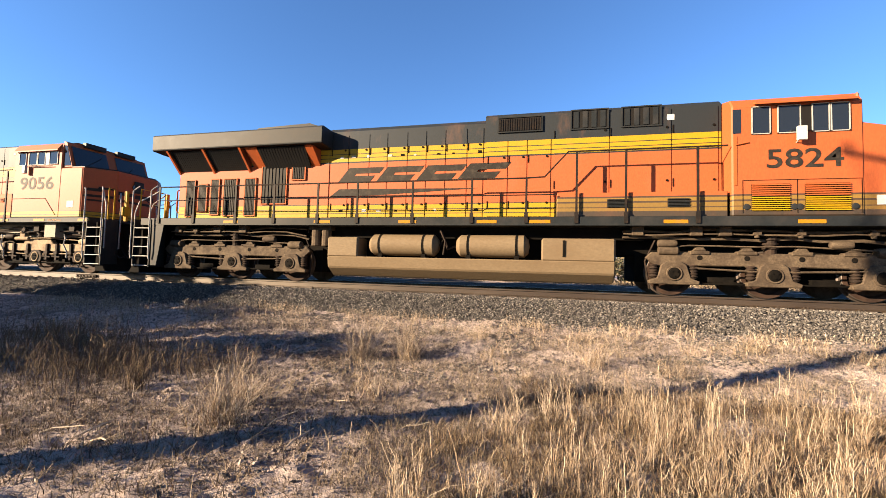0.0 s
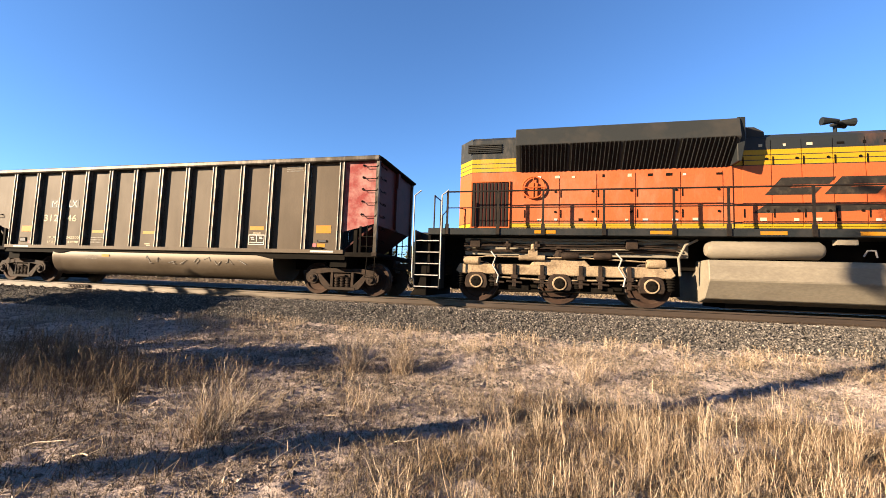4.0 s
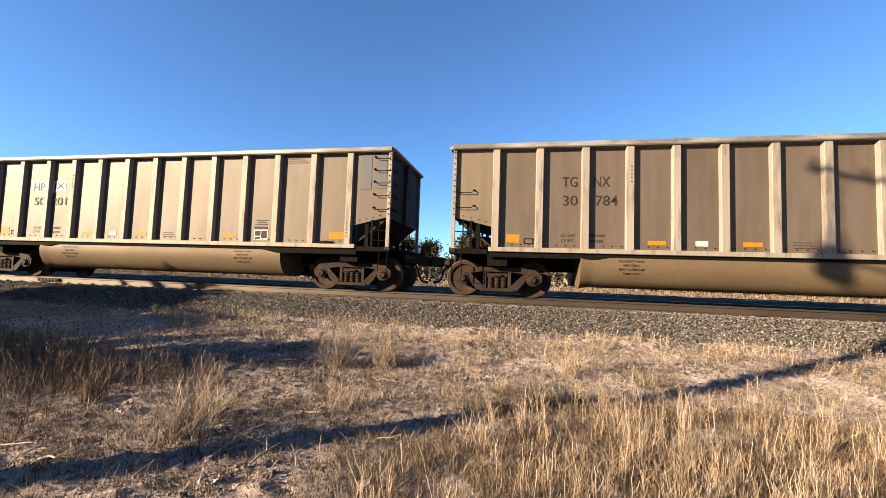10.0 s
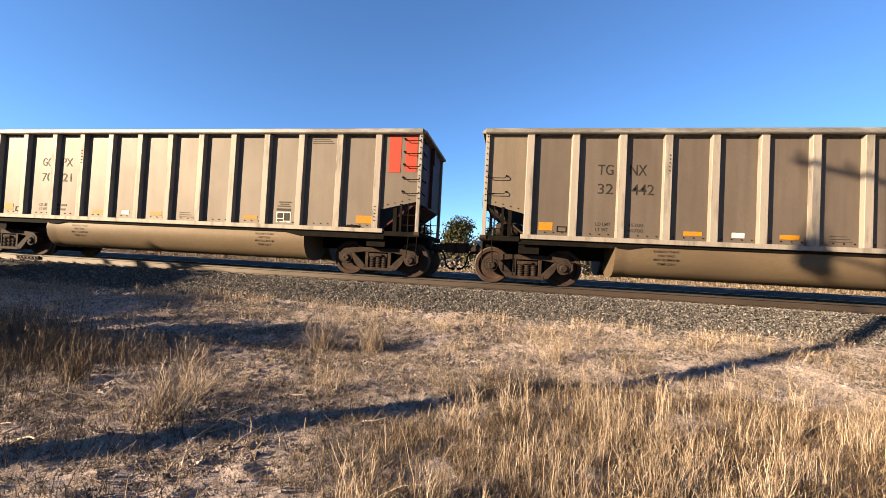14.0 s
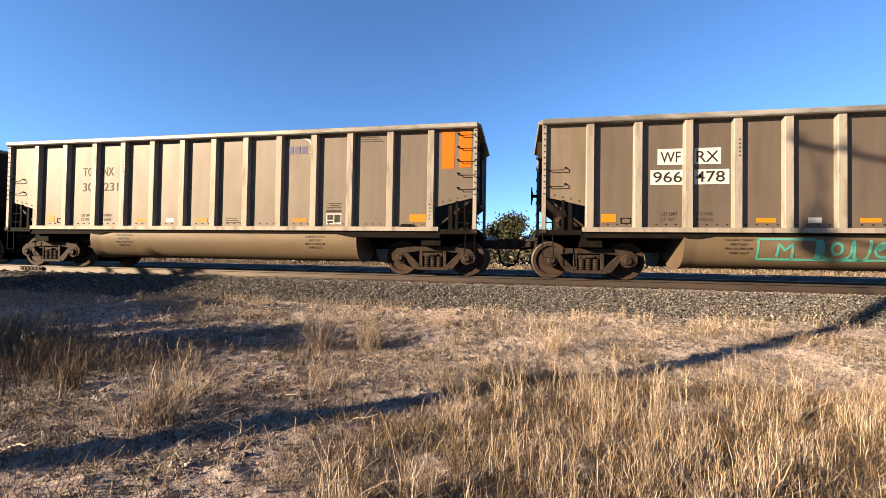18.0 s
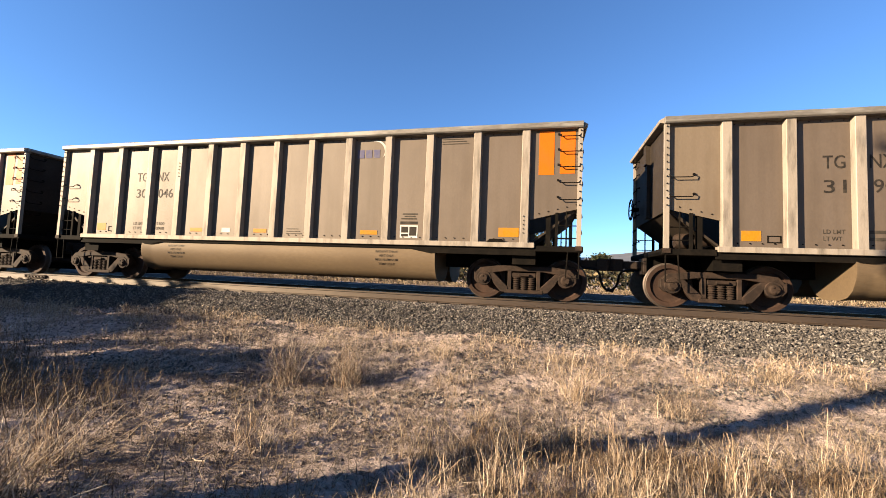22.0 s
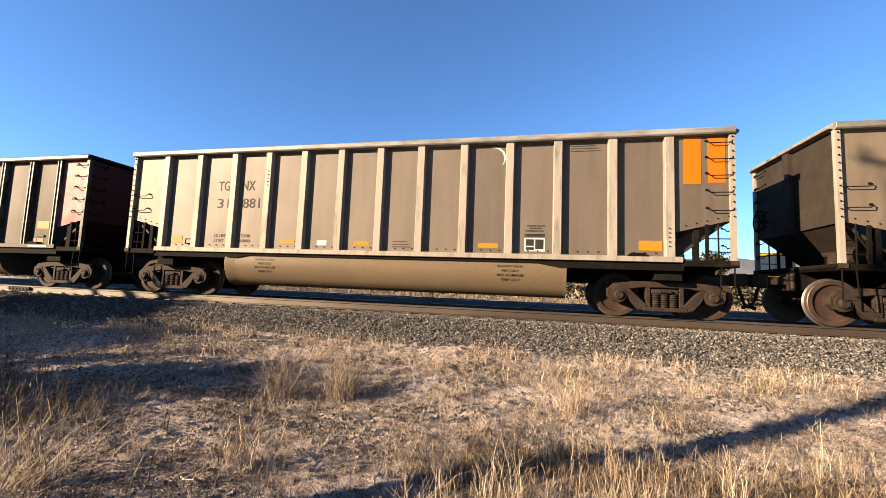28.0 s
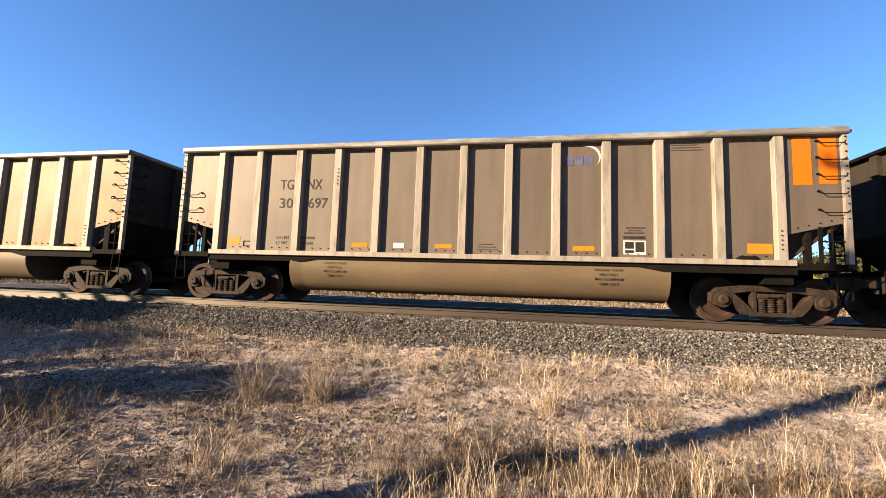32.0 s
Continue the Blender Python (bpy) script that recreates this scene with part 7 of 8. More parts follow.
    steps(loco, X(40.75), X(41.45), 1.8, M_BLACK, 1)
    for y in (-1, 1):
        part("end_rail", Geo().tube([(X(61.9), 1.3 * y, 1.8), (X(61.9), 1.3 * y, 2.85), (X(61.75), 1.0 * y, 2.85), (X(61.75), 1.0 * y, 1.8)], 0.022, 6), M_YELLOW, loco, "yellow end rail")
    for xa, xb, ya in ((62.02, 61.45, -1.46), (62.05, 61.62, -1.0), (62.05, 61.62, 0.9)):
        part("end_grab_rail", Geo().tube([(X(xa), ya, 0.85), (X(xa), ya, 2.0), (X(xa) - 0.12, ya + 0.08, 2.32), (X(xb), ya + 0.3, 2.78), (X(xb) - 0.06, ya + 0.32, 2.6)], 0.02, 6), M_SILVER, loco, "pale slanted grab rail at the front steps", smooth=True)
    post = part("end_post", Geo().box(X(61.85), X(61.95), -0.75, -0.67, 1.8, 2.85), M_YELLOW, loco, "yellow end post")
    part("lamp_box", Geo().box(X(61.8), X(62.0), -0.85, -0.6, 2.0, 2.3), M_YELLOW, post, "yellow lamp box", bevel=0.01)
    part("end_rail", Geo().tube([(X(41.2), -1.3, 1.8), (X(41.2), -1.3, 2.75), (X(41.2), -0.6, 2.75), (X(41.2), -0.6, 1.8)], 0.022, 6), M_RAILING, loco)
    part("platform", Geo().box(X(61.3), X(62.05), -1.0, 1.0, 1.72, 1.8).box(X(40.7), X(41.2), -1.0, 1.0, 1.72, 1.8), M_BLACK, loco)
    loco_ends(loco, X(41.1), X(61.7))
    return loco, C


M_LOCOTRUCK2 = surface("pale_dusty_truck", (0.21, 0.152, 0.094), 0.75, 0.0, 0.35, (0.075, 0.05, 0.03), 0.4, 30, 3.0)
M_CAB2 = banded("cab_livery_clean", [(1.88, NEARBLACK), (1.94, YELLOW), (1.97, NEARBLACK), (2.06, YELLOW), (2.08, NEARBLACK), (9, ORANGE)], (0.2251, 0.0815, 0.0376), 0.3, 0.6)
TRAIN.append(lead_locomotive())
TRAIN.append(second_locomotive())


# ---- trees, pole, far side of the line ----
def tree(at, height, spread_r, trunk_h, leaves, seed, label, leaf=0.22, lean=(0, 0)):
    rnd = random.Random(seed)
    t = thing("tree", pose(*at), label, "tree")
    g = Geo()
    top = Vector((lean[0], lean[1], height * 0.85))
    g.tube([(0, 0, -0.3), (lean[0] * 0.2, lean[1] * 0.2, trunk_h * 0.6), (lean[0] * 0.5, lean[1] * 0.5, trunk_h), tuple(top)], [0.035 * height, 0.028 * height, 0.02 * height, 0.005 * height], 8)
    tips = []
    for i in range(9):
        f = trunk_h + (height * 0.8 - trunk_h) * i / 9
        p0 = Vector((lean[0] * f / height, lean[1] * f / height, f))
        a = i * 2.4 + rnd.uniform(-0.4, 0.4)
        reach = spread_r * rnd.uniform(0.6, 1.0) * (1 - 0.45 * i / 9)
        p1 = p0 + Vector((math.cos(a) * reach * 0.5, math.sin(a) * reach * 0.5, reach * 0.25))
        p2 = p0 + Vector((math.cos(a) * reach, math.sin(a) * reach, reach * rnd.uniform(0.3, 0.6)))
        g.tube([p0, p1, p2], [0.012 * height, 0.007 * height, 0.002 * height], 5)
        tips += [p1, p2, (p1 + p2) / 2]
    tips += [top, top * 0.9]
    part("trunk", g, M_BARK, t, "grey bark trunk and limbs")
    rng = np.random.default_rng(seed)
    c = np.array([tips[i] for i in rng.integers(0, len(tips), leaves)])
    P = c + rng.normal(0, 1, (leaves, 3)) * np.array([spread_r * 0.22, spread_r * 0.22, height * 0.075])
    P[:, 2] = np.clip(P[:, 2], trunk_h * 0.5, height)
    d1 = rng.normal(0, 1, (leaves, 3))
    d1 /= np.linalg.norm(d1, axis=1)[:, None]
    d2 = np.cross(d1, rng.normal(0, 1, (leaves, 3)))
    d2 /= np.linalg.norm(d2, axis=1)[:, None]
    s = leaf * rng.uniform(0.5, 1.2, (leaves, 1))
    V = np.stack([P - d1 * s, P + d2 * s * 0.5, P + d1 * s, P - d2 * s * 0.5], 1).reshape(-1, 3)
    me = bpy.data.meshes.new("crown")
    me.from_pydata(V, [], [(4 * i, 4 * i + 1, 4 * i + 2, 4 * i + 3) for i in range(leaves)])
    me.materials.append(M_LEAF)
    cr = new("crown", me)
    cr.parent = t
    cr["label"] = "uneven dull green crown"
    return t


def bearing(deg, dist, z=-0.2):
    return (math.sin(radians(deg)) * dist, -11.0 + math.cos(radians(deg)) * dist, z)


for deg, dist, h, r, th, seed in ((-1.0, 68, 8.6, 3.4, 1.8, 11), (2.8, 80, 6.6, 2.6, 1.5, 12), (-3.6, 75, 6.8, 2.6, 1.2, 13), (-8.0, 66, 8.0, 3.2, 1.5, 14), (-13.5, 72, 7.2, 2.8, 1.5, 15), (-17.0, 70, 7.6, 3.0, 1.3, 16),
                                  (7.0, 95, 7.0, 3.0, 1.5, 17), (16, 66, 6.9, 2.4, 1.2, 18), (20, 72, 7.4, 2.6, 1.2, 19), (34, 60, 8.2, 2.5, 1.2, 25), (31, 85, 8.2, 3.5, 1.5, 20), (37, 90, 8.5, 3.5, 1.5, 21), (-22, 90, 7.5, 3.3, 1.5, 22), (-30, 100, 8.0, 3.5, 1.5, 23), (-61, 95, 16.0, 6.0, 2.5, 24)):
    tree(bearing(deg, dist), h, r, th, 4500, seed, "leafy tree with a dull green uneven crown beyond the track", 0.27)

# shade trees and the pole behind the camera
tree((-16.4, -12.1, -0.9), 4.4, 1.0, 0.9, 1500, 35, "narrow bushy tree on the verge", 0.14)
tree((-22.6, -10.6, -0.9), 5.5, 2.6, 1.1, 11000, 31, "small dense tree on the verge, shading the ballast", 0.27)
tree((-18.5, -11.1, -0.9), 4.3, 1.9, 0.6, 9500, 36, "dense bushy tree on the verge", 0.2)
tree((-13.2, -12.6, -0.9), 4.6, 1.2, 1.2, 1000, 34, "sparse young tree on the verge", 0.12)
tree((-11.7, -11.3, -0.9), 2.9, 0.85, 0.6, 2400, 33, "low bushy tree on the verge", 0.14)
tree((-11.2, -10.4, -0.9), 3.2, 0.95, 0.7, 2600, 32, "bushy young tree on the verge", 0.14)


def utility_pole():
    p = thing("utility_pole", pose(-9.0, -13.71, 0), "tall grey wooden utility pole with a one-sided crossarm", "utility pole")
    part("pole", Geo().tube([(0, 0, -1.6), (-0.02, 0.03, 4.0), (-0.04, 0.05, 9.5)], [0.215, 0.145, 0.10], 14), M_WOOD, p, "weathered wooden pole", smooth=True)
    d = Vector((-0.52, 0.86, 0))
    head = Vector((-0.04, 0.05, 9.0))
    part("crossarm", Geo().tube([head - d * 0.15, head + d * 1.2], 0.075, 4), M_WOOD, p, "short wooden crossarm")
    for f in (0.55, 1.1):
        part("insulator", Geo().lathe([(0.03, 0), (0.05, 0.06), (0.035, 0.1), (0.055, 0.14), (0.02, 0.2)], tuple(head + Vector((0, 0, 0.05)) + d * f), "z", 10), M_GLASS, p, "dark insulator")
    c = d * 0.97
    part("transformer", Geo().lathe([(0.0, 6.62), (0.2, 6.65), (0.23, 6.72), (0.23, 7.22), (0.16, 7.34), (0.0, 7.37)], (c.x, c.y, 0), "z", 18), M_GREYTOP, p, "grey transformer can", smooth=True)
    for f, lean in ((0.82, -0.10), (0.98, 0.05), (1.12, 0.13)):
        q = d * f
        part("bushing", Geo().tube([(q.x, q.y, 7.28), (q.x + lean * 0.4, q.y - lean * 0.6, 7.75)], [0.045, 0.02], 8), M_GREYTOP, p, "dark bushing on the transformer")
        part("jumper_wire", Geo().tube([(q.x + lean * 0.4, q.y - lean * 0.6, 7.75), (q.x + lean, q.y - lean * 1.2, 8.2), (q.x * 1.02, q.y * 1.02, 8.95)], 0.014, 5), M_RUBBER, p, "black jumper wire")
    part("bracket", Geo().tube([(0, 0, 7.1), tuple(d * 0.76 + Vector((0, 0, 7.1)))], 0.05, 6), M_GREYTOP, p, "steel bracket")
    part("cable_loop", Geo().tube([tuple(c + Vector((0, 0, 6.64))), tuple(d * 0.6 + Vector((0, 0, 6.15))), tuple(d * 0.2 + Vector((0, 0, 6.0))), (0, 0, 5.7)], 0.035, 6), M_RUBBER, p, "sagging service cable")
    return p


utility_pole()


def shed():
    x0, y0, _ = bearing(-5.5, 66)
    s = thing("shed", pose(x0, y0 + 2, -0.9, 0, 0, 2), "long pale building with a low white roof", "building")
    part("wall", Geo().box(0, 13, 0, 6, -0.2, 4.2), M_PALEWALL, s, "pale pinkish wall")
    part("roof", Geo().prism([(-0.4, 4.2), (3, 5.2), (6.4, 4.2)], "x", -0.3, 13.3), M_PALEROOF, s, "white metal roof")
    for i in range(5):
        w = part("window", Geo().box(1.2 + 2.5 * i, 2.2 + 2.5 * i, -0.04, 0.02, 1.2, 2.4), M_GLASS, s)
        part("frame", Geo().box(1.12 + 2.5 * i, 2.28 + 2.5 * i, -0.06, 0.0, 1.1, 1.2), M_WHITE, w)
    return s


shed()


def loader():
    x0, y0, z0 = bearing(25.6, 35)
    m = thing("wheel_loader", pose(x0, y0, z0, 0, 0, 12), "yellow wheel loader parked beyond the track", "construction vehicle")
    part("body", Geo().prism([(-2.6, 1.1), (1.0, 1.1), (1.0, 2.0), (0.6, 2.4), (-0.4, 2.4), (-2.4, 2.2), (-2.6, 1.9)], "y", -0.9, 0.9), M_MACHINE, m, "yellow body", bevel=0.06)
    part("cab", Geo().prism([(-0.6, 2.3), (1.0, 2.1), (0.9, 3.5), (-0.4, 3.5)], "y", -0.75, 0.75), M_GLASS, m, "glazed cab", bevel=0.04)
    part("cab_roof", Geo().box(-0.6, 1.1, -0.85, 0.85, 3.5, 3.65), M_MACHINE, m, bevel=0.04)
    part("arm", Geo().prism([(0.8, 1.7), (1.0, 2.1), (3.1, 2.5), (3.2, 2.2)], "y", -0.5, -0.3).prism([(0.8, 1.7), (1.0, 2.1), (3.1, 2.5), (3.2, 2.2)], "y", 0.3, 0.5), M_MACHINE, m, "lifting arm")
    part("bucket", Geo().prism([(3.0, 2.0), (4.0, 2.1), (3.4, 2.4), (3.2, 3.0), (2.95, 2.9)], "y", -1.3, 1.3), M_MACHINE, m, "bucket")
    for x in (-1.6, 1.7):
        for y in (-1.0, 1.0):
            part("wheel", Geo().lathe([(0.25, y - 0.28), (0.68, y - 0.28), (0.76, y - 0.2), (0.76, y + 0.2), (0.68, y + 0.28), (0.25, y + 0.28)], (x, 0, 0.76), "y", 24), M_RUBBER, m, "black tyre", smooth=True)
    return m


loader()


def excavator():
    x0, y0, z0 = bearing(27.4, 62)
    m = thing("backhoe", pose(x0, y0, z0, 0, 0, -8), "yellow tracked digger beyond the track", "construction vehicle")
    for y in (-1.1, 1.1):
        part("crawler", Geo().prism([(-1.8, 0.15), (-1.5, 0.0), (1.5, 0.0), (1.8, 0.15), (1.9, 0.45), (1.6, 0.8), (-1.6, 0.8), (-1.9, 0.45)], "y", y - 0.3, y + 0.3), M_RUBBER, m, "steel crawler track", bevel=0.04)
    part("house", Geo().box(-2.0, 1.2, -1.2, 1.2, 1.0, 2.2), M_MACHINE, m, "yellow engine house", bevel=0.08)
    part("cab", Geo().box(0.1, 1.4, -1.2, -0.2, 1.3, 3.0), M_GLASS, m, bevel=0.05)
    part("boom", Geo().prism([(1.0, 1.6), (3.0, 4.4), (4.6, 4.2), (4.5, 3.9), (3.1, 4.0), (1.5, 1.6)], "y", -0.15, 0.2), M_MACHINE, m, "bent yellow boom")
    part("stick", Geo().prism([(4.3, 4.4), (4.7, 4.2), (4.0, 1.2), (3.8, 1.3)], "y", -0.12, 0.15), M_MACHINE, m)
    part("bucket", Geo().prism([(3.7, 1.3), (4.1, 1.2), (4.0, 0.5), (3.3, 0.4), (3.2, 0.9)], "y", -0.4, 0.4), M_UNDER, m)
    return m


excavator()


def hills():
    vs, fs, n = [], [], 160
    for i in range(n + 1):
        a = radians(-75 + 150 * i / n)
        h = 42 + 24 * noise.noise((a * 3.1, 0.4, 0)) + 14 * noise.noise((a * 9, 2.4, 0)) + 6 * noise.noise((a * 31, 1.4, 0)) + 112 * math.exp(-((math.degrees(a) - 24) / 19) ** 2)
        for r, z in ((1500, -3), (1650, max(4, h) * 0.7), (1800, max(4, h))):
            vs.append((math.sin(a) * r, math.cos(a) * r, z))
    for i in range(n):
        for j in range(2):
            fs.append((3 * i + j, 3 * i + 3 + j, 3 * i + 4 + j, 3 * i + 1 + j))
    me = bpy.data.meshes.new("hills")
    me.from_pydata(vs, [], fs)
    # distance haze is mixed into the hill colour
    me.materials.append(surface("haze_tinted_hill", (0.0682, 0.0748, 0.0918), 0.95, 0.0, 0.15, (0.0888, 0.0888, 0.0955), 0.4, 0.02, 0.004, 0.0))
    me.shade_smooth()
    return tagged(new("hills", me), "low hills on the horizon, tinted bluish for haze", "hills", "", "structure")


hills()


def far_brush():
    """Low dull brush along the far side of the line, as loose leaves on short stems."""
    rng = np.random.default_rng(77)
    n = 42000
    x = rng.uniform(-50, 48, n)
    y = 13.5 + 6.0 * rng.random(n)
    top = np.array([1.65 + 0.45 * noise.noise((a * 0.35, b * 0.4, 3)) + 0.4 * noise.noise((a * 1.3, b, 8)) for a, b in zip(x, y)])
    z = -0.12 + np.clip(top, 0.3, 2.3) * rng.random(n) ** 0.7
    P = np.stack([x, y, z], 1)
    d1 = rng.normal(0, 1, (n, 3))
    d1 /= np.linalg.norm(d1, axis=1)[:, None]
    d2 = np.cross(d1, rng.normal(0, 1, (n, 3)))
    d2 /= np.linalg.norm(d2, axis=1)[:, None]
    s = 0.17 * rng.uniform(0.5, 1.2, (n, 1))
    V = np.stack([P - d1 * s, P + d2 * s * 0.45, P + d1 * s, P - d2 * s * 0.45], 1).reshape(-1, 3)
    me = bpy.data.meshes.new("far_brush")
    me.from_pydata(V, [], [(4 * i, 4 * i + 1, 4 * i + 2, 4 * i + 3) for i in range(n)])
    me.materials.append(island_mat("dull_brush", [(0.0, (0.0181, 0.0206, 0.0093)), (0.45, (0.0439, 0.0413, 0.0196)), (0.7, (0.1032, 0.0748, 0.0361)), (1.0, (0.1549, 0.1161, 0.0619))], 0.8))
    return tagged(new("far_brush", me), "low dull green and tan brush beyond the track", "brush", "", "stuff")


far_brush()


# ---- dry grass and weeds ----
def stalks(name, mat, label, roots, heights, lean, width, seed, seg=3, heads=0.0, twigs=0, wob=0.02):
    """Dry stalks: thin bent three-sided blades from the given roots, some with side twigs and seed heads."""
    rng = np.random.default_rng(seed)
    V, F = [], []
    n0 = 0
    for (x, y, z), h in zip(roots, heights):
        a = rng.uniform(0, 6.283)
        l = abs(rng.normal(0, lean)) * h
        bend = rng.uniform(0.4, 1.6)
        side = np.array([-math.sin(a), math.cos(a), 0])
        fwd = np.array([math.cos(a), math.sin(a), 0])
        pts = []
        for i in range(seg + 1):
            f = i / seg
            c = np.array([x, y, z - 0.02]) + fwd * l * f ** (1 + bend * 0.5) + np.array([0, 0, h * (f - 0.18 * (l / max(h, 1e-3)) * f * f)])
            c += rng.normal(0, wob, 3) * h * f
            pts.append(c)
        lines = [(pts, width * rng.uniform(0.7, 1.3))]
        for _ in range(twigs):
            i = rng.integers(1, seg)
            d = rng.normal(0, 1, 3)
            d[2] = abs(d[2]) * 0.8
            d = d / np.linalg.norm(d) * h * rng.uniform(0.12, 0.3)
            lines.append(([pts[i], pts[i] + d * 0.6, pts[i] + d + np.array([0, 0, 0.03])], width * 0.6))
        for pl, w in lines:
            m = len(pl)
            for i, c in enumerate(pl):
                t = w * (1 - 0.55 * i / (m - 1)) / 2
                V += [c - side * t, c + side * t * 0.5 + fwd * t * 0.87, c + side * t * 0.5 - fwd * t * 0.87]
            for i in range(m - 1):
                for j in range(3):
                    F.append((n0 + 3 * i + j, n0 + 3 * i + (j + 1) % 3, n0 + 3 * i + 3 + (j + 1) % 3, n0 + 3 * i + 3 + j))
            n0 += 3 * m
        if heads and rng.random() < heads:
            c, up = pts[-1], (pts[-1] - pts[-2]) / max(1e-6, np.linalg.norm(pts[-1] - pts[-2]))
            r, ln = width * 1.5, h * rng.uniform(0.12, 0.22)
            b = c - up * ln * 0.3
            V += [b, c + up * ln * 0.2 + side * r, c + up * ln * 0.2 - side * r * 0.5 + fwd * r, c + up * ln * 0.2 - side * r * 0.5 - fwd * r, c + up * ln]
            F += [(n0, n0 + 2, n0 + 1), (n0, n0 + 3, n0 + 2), (n0, n0 + 1, n0 + 3), (n0 + 4, n0 + 1, n0 + 2), (n0 + 4, n0 + 2, n0 + 3), (n0 + 4, n0 + 3, n0 + 1)]
            n0 += 5
    me = bpy.data.meshes.new(name)
    me.from_pydata([tuple(v) for v in V], [], F)
    me.materials.append(mat)
    return tagged(new(name, me), label, "grass", "", "stuff")


def rooted(rng, cx, cy, rx, ry, n):
    x = cx + rng.normal(0, rx, n)
    y = cy + rng.normal(0, ry, n)
    return [(a, b, ground_z(a, b)) for a, b in zip(x, y)]


def tuft(cx, cy, r, n, h, seed, mat=None, label="", lean=0.95, twigs=3):
    """One clump of dry stalks as a thing of its own."""
    rng = np.random.default_rng(seed)
    n = int(n * 0.6)
    roots = rooted(rng, cx, cy, r * 0.5, r * 0.5, n)
    hs = list(rng.uniform(0.3, 1.0, n) * h * 1.05)
    ob = stalks("grass_tuft", mat or M_STRAW, label or "tuft of crooked golden dry grass on the dirt", roots, hs, lean, 0.0068, seed + 50, 6, 0.0, twigs, 0.055)
    return tagged(ob, label or "tuft of crooked golden dry grass on the dirt", "grass tuft", "tufts of dry grass")


TUFTS = [(-2.78, -8.75, 0.16, 270, 0.50), (-2.95, -8.35, 0.14, 110, 0.56), (-2.85, -5.85, 0.17, 300, 0.70), (-2.16, -5.68, 0.2, 300, 0.64), (-1.87, -7.75, 0.16, 90, 0.30), (-0.91, -5.37, 0.2, 70, 0.28), (0.55, -5.41, 0.2, 130, 0.55),
         (1.55, -5.55, 0.22, 80, 0.28), (3.2, -3.96, 0.25, 110, 0.32), (0.46, -4.0, 0.25, 90, 0.34), (-2.6, -6.56, 0.2, 60, 0.2), (-0.4, -6.3, 0.16, 50, 0.3), (2.2, -4.4, 0.25, 80, 0.3), (4.6, -4.2, 0.3, 90, 0.3), (-3.36, -9.25, 0.14, 26, 0.22),
         (-1.3, -4.3, 0.25, 80, 0.3), (-4.8, -6.2, 0.25, 60, 0.22), (1.0, -4.8, 0.2, 60, 0.25), (5.4, -5.0, 0.3, 80, 0.32), (-0.5, -8.1, 0.15, 60, 0.34), (-4.2, -5.2, 0.25, 60, 0.25)]


def stick(x, y, z, turn, a, seed):
    """A pale dead stick with one side twig, lying on the dirt."""
    rnd = random.Random(seed)
    bend = [rnd.uniform(-0.03, 0.04) for _ in range(4)]
    s = thing("stick", pose(x, y, z, 0, rnd.uniform(-8, 4), turn), "pale dry crooked stick lying on the dirt", "stick", "dry sticks on the dirt")
    part("stem", Geo().tube([(-a, 0, -0.02), (-a * 0.4, bend[0], 0.01), (a * 0.2, bend[1], 0.015), (a, bend[2], 0.03)], [0.007, 0.0065, 0.0055, 0.003], 6), M_STRAW, s, smooth=True)
    part("twig", Geo().tube([(a * 0.1, bend[1] * 0.9, 0.014), (a * 0.45, bend[1] + 0.06, 0.05), (a * 0.6, bend[1] + 0.1, 0.07)], [0.004, 0.0035, 0.002], 5), M_STRAW, s, smooth=True)
    return s


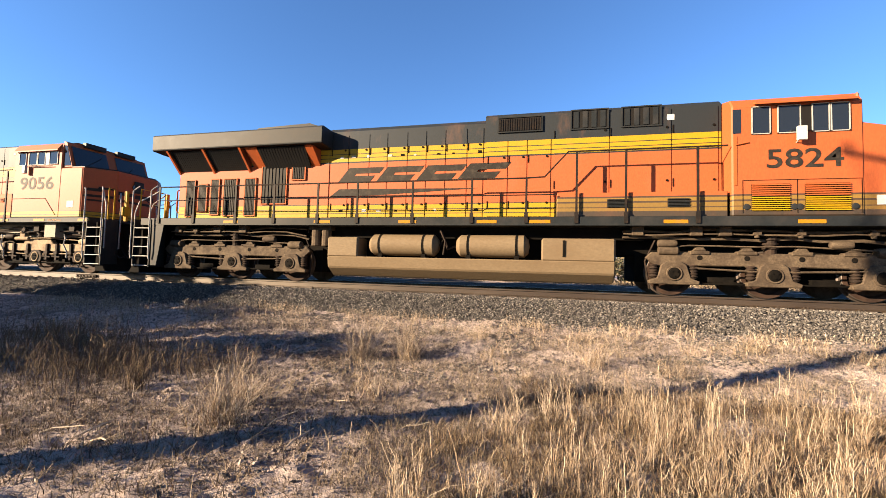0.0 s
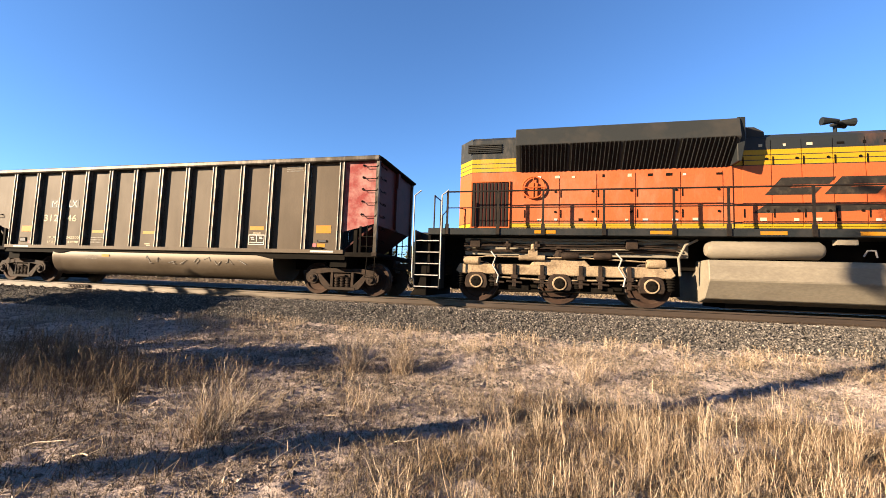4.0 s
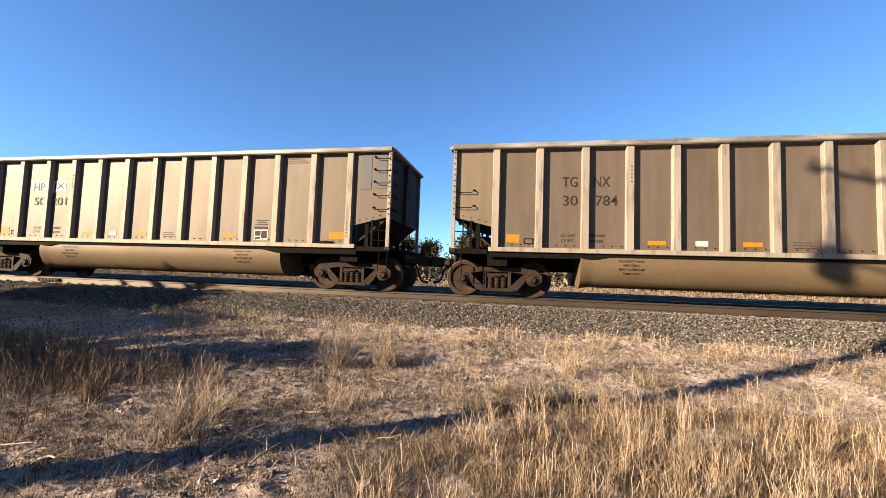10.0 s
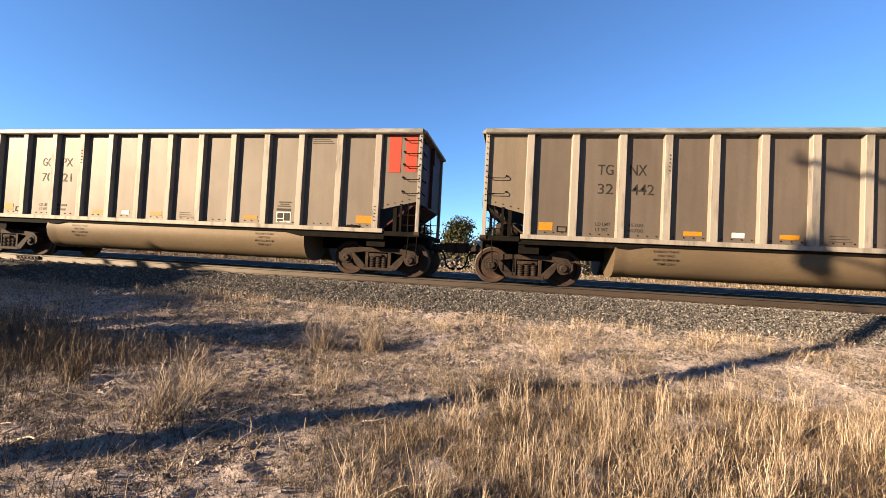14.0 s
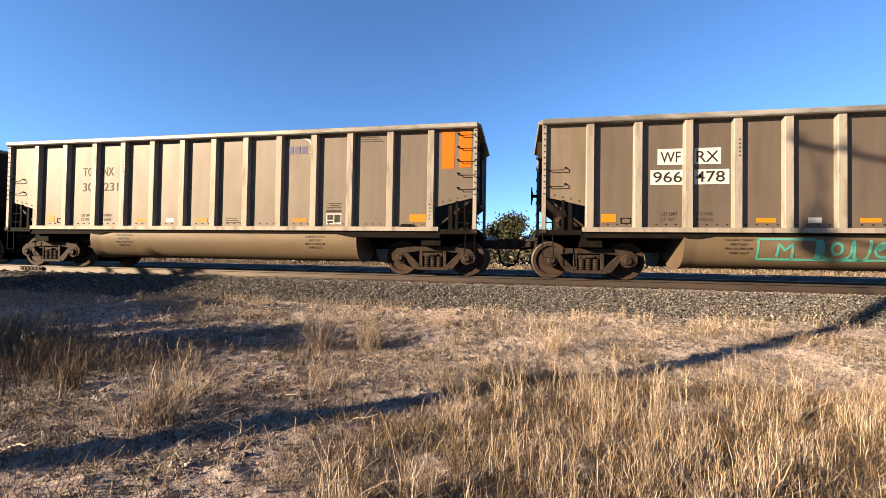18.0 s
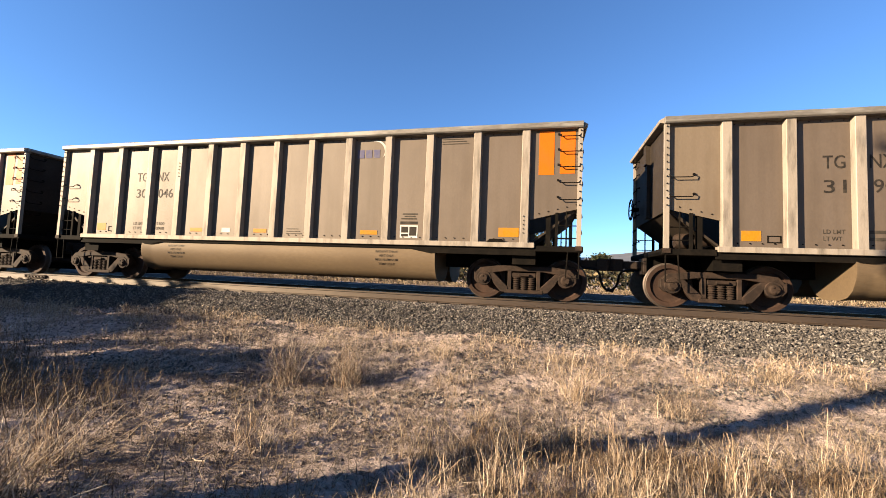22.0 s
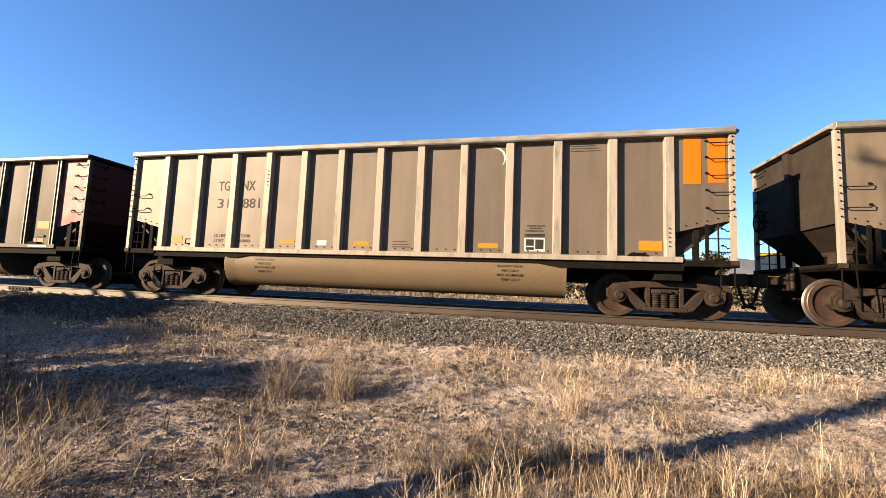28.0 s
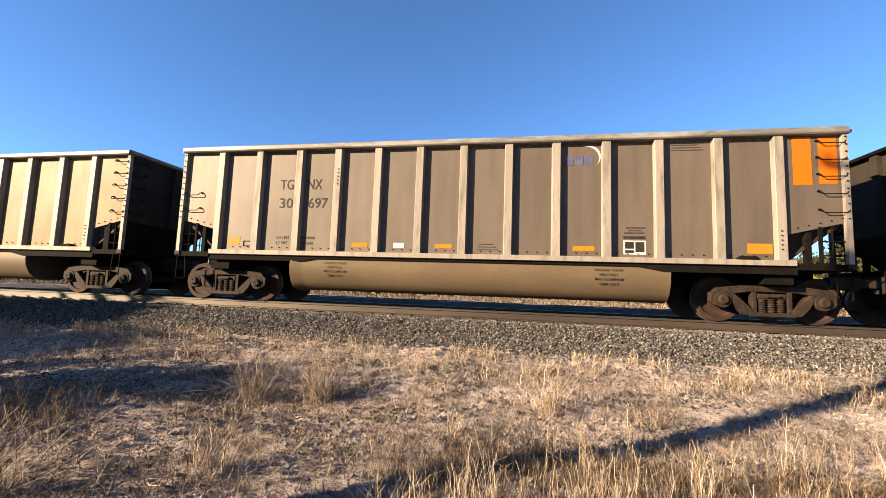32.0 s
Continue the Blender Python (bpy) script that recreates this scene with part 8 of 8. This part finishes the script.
def meadow():
    rng = np.random.default_rng(5)
    for i, row in enumerate(TUFTS):
        tuft(*row, 200 + i)
    tuft(-4.3, -8.25, 0.1, 120, 0.42, 260, M_WEED, "reddish brown clump of dry weeds", 0.22, 3)
    roots, hs = [], []
    # the stand of tall straw in the foreground
    while len(roots) < 2500:
        x, y = rng.uniform(-1.0, 5.0), rng.uniform(-9.9, -6.1)
        dens = 0.10 + 0.9 * (noise.noise((x * 1.5, y * 1.5, 7)) + 0.5 * noise.noise((x * 4, y * 4, 8)) > 0.05)
        if y > -7.0:
            dens *= 0.30
        if x < 0.2 and y > -7.6:
            dens *= 0.15
        if x < -0.4 and y > -8.6:
            dens *= 0.25
        if x > 3.6:
            dens *= 0.5
        if rng.random() < dens:
            tall = 1.55 if rng.random() < 0.4 else 1.0
            for a in range(rng.integers(1, 9)):
                px, py = x + rng.normal(0, 0.035), y + rng.normal(0, 0.035)
                roots.append((px, py, ground_z(px, py)))
                hs.append(rng.uniform(0.09, 0.31) * tall)
    stalks("tall_straw", M_STRAW, "stand of tall dry golden straw in the foreground", roots, hs, 0.17, 0.0047, 6, 5, 0.0, 5, 0.028)
    flop = [r for i, r in enumerate(roots) if i % 4 == 0]
    stalks("fallen_straw", M_STRAW, "bent and fallen golden straw stalks", flop, list(rng.uniform(0.12, 0.34, len(flop))), 1.5, 0.005, 16, 4, 0.0, 1, 0.05)
    roots, hs = [], []
    for cx, cy, rx, ry, n, h in ((-6.3, -7.6, 0.85, 0.5, 820, 0.52), (-5.2, -7.8, 0.5, 0.35, 380, 0.47), (-7.8, -6.6, 0.8, 0.5, 480, 0.5), (-4.2, -7.3, 0.4, 0.3, 130, 0.36)):
        roots += rooted(rng, cx, cy, rx, ry, n)
        hs += list(rng.uniform(0.35, 1.0, n) * h)
    stalks("brown_weeds", M_WEED, "thicket of brown dried weeds in the shade", roots, hs, 0.35, 0.005, 9, 5, 0.1, 5, 0.05)
    # short growth along the foot of the ballast and over the verge
    n = 9000
    x = np.where(rng.random(n) < 0.75, rng.uniform(-14, 9, n), rng.uniform(-13, -5, n))
    y = np.where(rng.random(n) < 0.6, -3.15 + rng.normal(0, 0.28, n), -4.2 + rng.normal(0, 0.6, n))
    keep = np.array([noise.noise((a * 0.9, b * 1.2, 3)) + 0.5 * noise.noise((a * 3.1, b * 3.1, 5)) > -0.02 for a, b in zip(x, y)])
    roots = [(a, b, ground_z(a, b) if b < -3.2 else max(ground_z(a, b), ballast_z(b) - 0.02)) for a, b in zip(x[keep], y[keep])]
    stalks("verge_grass", M_STRAW, "short dry grass along the foot of the ballast", roots, list(rng.uniform(0.05, 0.24, len(roots))), 0.6, 0.008, 10, 3, 0.2, 1, 0.06)
    n = 34000
    x = rng.uniform(-7.5, 5.5, n)
    y = -3.6 - 6.2 * rng.random(n)
    roots = [(a, b, ground_z(a, b)) for a, b in zip(x, y) if noise.noise((a * 1.1, b * 1.1, 12)) > -0.25]
    stalks("straw_litter", M_LITTER, "broken straw litter lying on the dirt", roots, list(rng.uniform(0.03, 0.17, len(roots))), 1.8, 0.006, 11, 2, 0.0, 0, 0.08)
    # dark twigs and dead leaves over the bare dirt, also standing in for shade
    roots = []
    while len(roots) < 3800:
        a, b = rng.uniform(-6.0, -0.6), rng.uniform(-9.9, -6.0)
        if noise.noise((a * 1.2, b * 1.9, 41)) > -0.2 and rng.random() < (1.0 if b < -7.2 else 0.5):
            roots.append((a, b, ground_z(a, b)))
    for a, b in zip(rng.normal(-4.1, 0.9, 2600), rng.normal(-9.3, 0.5, 2600)):
        roots.append((a, b, ground_z(a, b)))
    stalks("twig_litter", M_WEED, "dark broken twigs and dead leaves that deepen shade on the dirt", roots, list(rng.uniform(0.02, 0.11, len(roots))), 1.7, 0.006, 19, 2, 0.0, 1, 0.1)
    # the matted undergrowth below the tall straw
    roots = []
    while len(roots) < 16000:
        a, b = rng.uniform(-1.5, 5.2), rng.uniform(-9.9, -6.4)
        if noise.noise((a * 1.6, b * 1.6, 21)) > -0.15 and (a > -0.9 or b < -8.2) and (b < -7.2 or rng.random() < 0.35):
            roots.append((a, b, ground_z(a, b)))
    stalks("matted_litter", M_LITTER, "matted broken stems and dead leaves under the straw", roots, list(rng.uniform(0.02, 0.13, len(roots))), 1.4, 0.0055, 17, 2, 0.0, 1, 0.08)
    # dead undergrowth, its dark brown also giving the shaded gaps between stems
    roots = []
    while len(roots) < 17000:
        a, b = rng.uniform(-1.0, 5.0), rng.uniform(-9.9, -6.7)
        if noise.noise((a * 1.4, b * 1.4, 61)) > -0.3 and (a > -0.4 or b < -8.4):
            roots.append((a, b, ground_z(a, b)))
    stalks("straw_undergrowth", M_WEED, "dark brown dead undergrowth that fills in shade between the straw stems", roots, list(rng.uniform(0.03, 0.16, len(roots))), 1.0, 0.0068, 23, 2, 0.0, 1, 0.12)
    for i, (x, y, turn, ln) in enumerate(((-3.75, -9.3, 20, 0.34), (-3.5, -9.2, 65, 0.3), (-3.3, -9.35, -15, 0.26), (-3.68, -5.91, 8, 0.38), (-2.09, -8.0, -30, 0.3), (-1.9, -8.95, 75, 0.3), (-2.3, -8.6, 50, 0.26), (-1.2, -8.4, 10, 0.24))):
        z = ground_z(x, y) + 0.03
        a = ln / 2
        stick(x, y, z, turn, a, i)
    # thinning litter on the open dirt of the verge
    n = 9000
    x = rng.uniform(-9, 7, n)
    y = -9.8 - 4.5 * rng.random(n) ** 1.6
    roots = [(a, b, ground_z(a, b)) for a, b in zip(x, y)]
    stalks("verge_litter", M_LITTER, "scattered broken straw on the open dirt", roots, list(rng.uniform(0.03, 0.13, n)), 1.7, 0.006, 31, 2, 0.0, 0, 0.08)
    # dry growth on the far side of the line
    n = 15000
    x = rng.uniform(-32, 26, n)
    y = 9.2 + 6 * rng.random(n) ** 1.3
    roots = [(a, b, ground_z(a, b)) for a, b in zip(x, y)]
    stalks("far_grass", M_LITTER, "dry grass beyond the track", roots, list(rng.uniform(0.05, 0.26, n)), 1.1, 0.034, 13, 2, 0.0, 1, 0.1)


meadow()


# ---- what moves ----
RUN = [(0, -76.06), (1, -68.04), (2, -60.03), (3, -52.10), (4, -44.10), (5, -35.93), (6, -27.69), (7, -19.41), (8, -11.18), (9, -2.95), (10, 5.39), (11, 13.74), (12, 22.14), (13, 30.57), (14, 38.98), (15, 47.44), (16, 55.86),
       (17, 64.32), (18, 72.80), (19, 81.28), (20, 89.76), (21, 98.39), (22, 107.02), (23, 115.55), (24, 124.09), (25, 132.80), (26, 141.40), (27, 150.03), (28, 158.69), (29, 167.39), (30, 176.13), (31, 184.88), (32, 193.53)]


def run_at(t):
    return float(np.interp(t, [a for a, b in RUN], [b for a, b in RUN]))


def motions():
    for vehicle, u in TRAIN:
        walk(vehicle, [(t, pose(u + s, 0, 0)) for t, s in RUN])
    for w, x, r, u in SPINNING:
        rows = []
        for i in range(0, 961, 2):
            place = u + x + run_at(i / 30)
            if abs(place + 3) < 25:
                rows.append((i / 30, pose(x, 0, r, 0, math.degrees(place / r) % 360, 0)))
        rows = rows or [(16.0, pose(x, 0, r))]
        if rows[0][0] > 0:
            rows.insert(0, (0.0, rows[0][1]))
        if rows[-1][0] < 32:
            rows.append((32.0, rows[-1][1]))
        walk(w, rows)


motions()
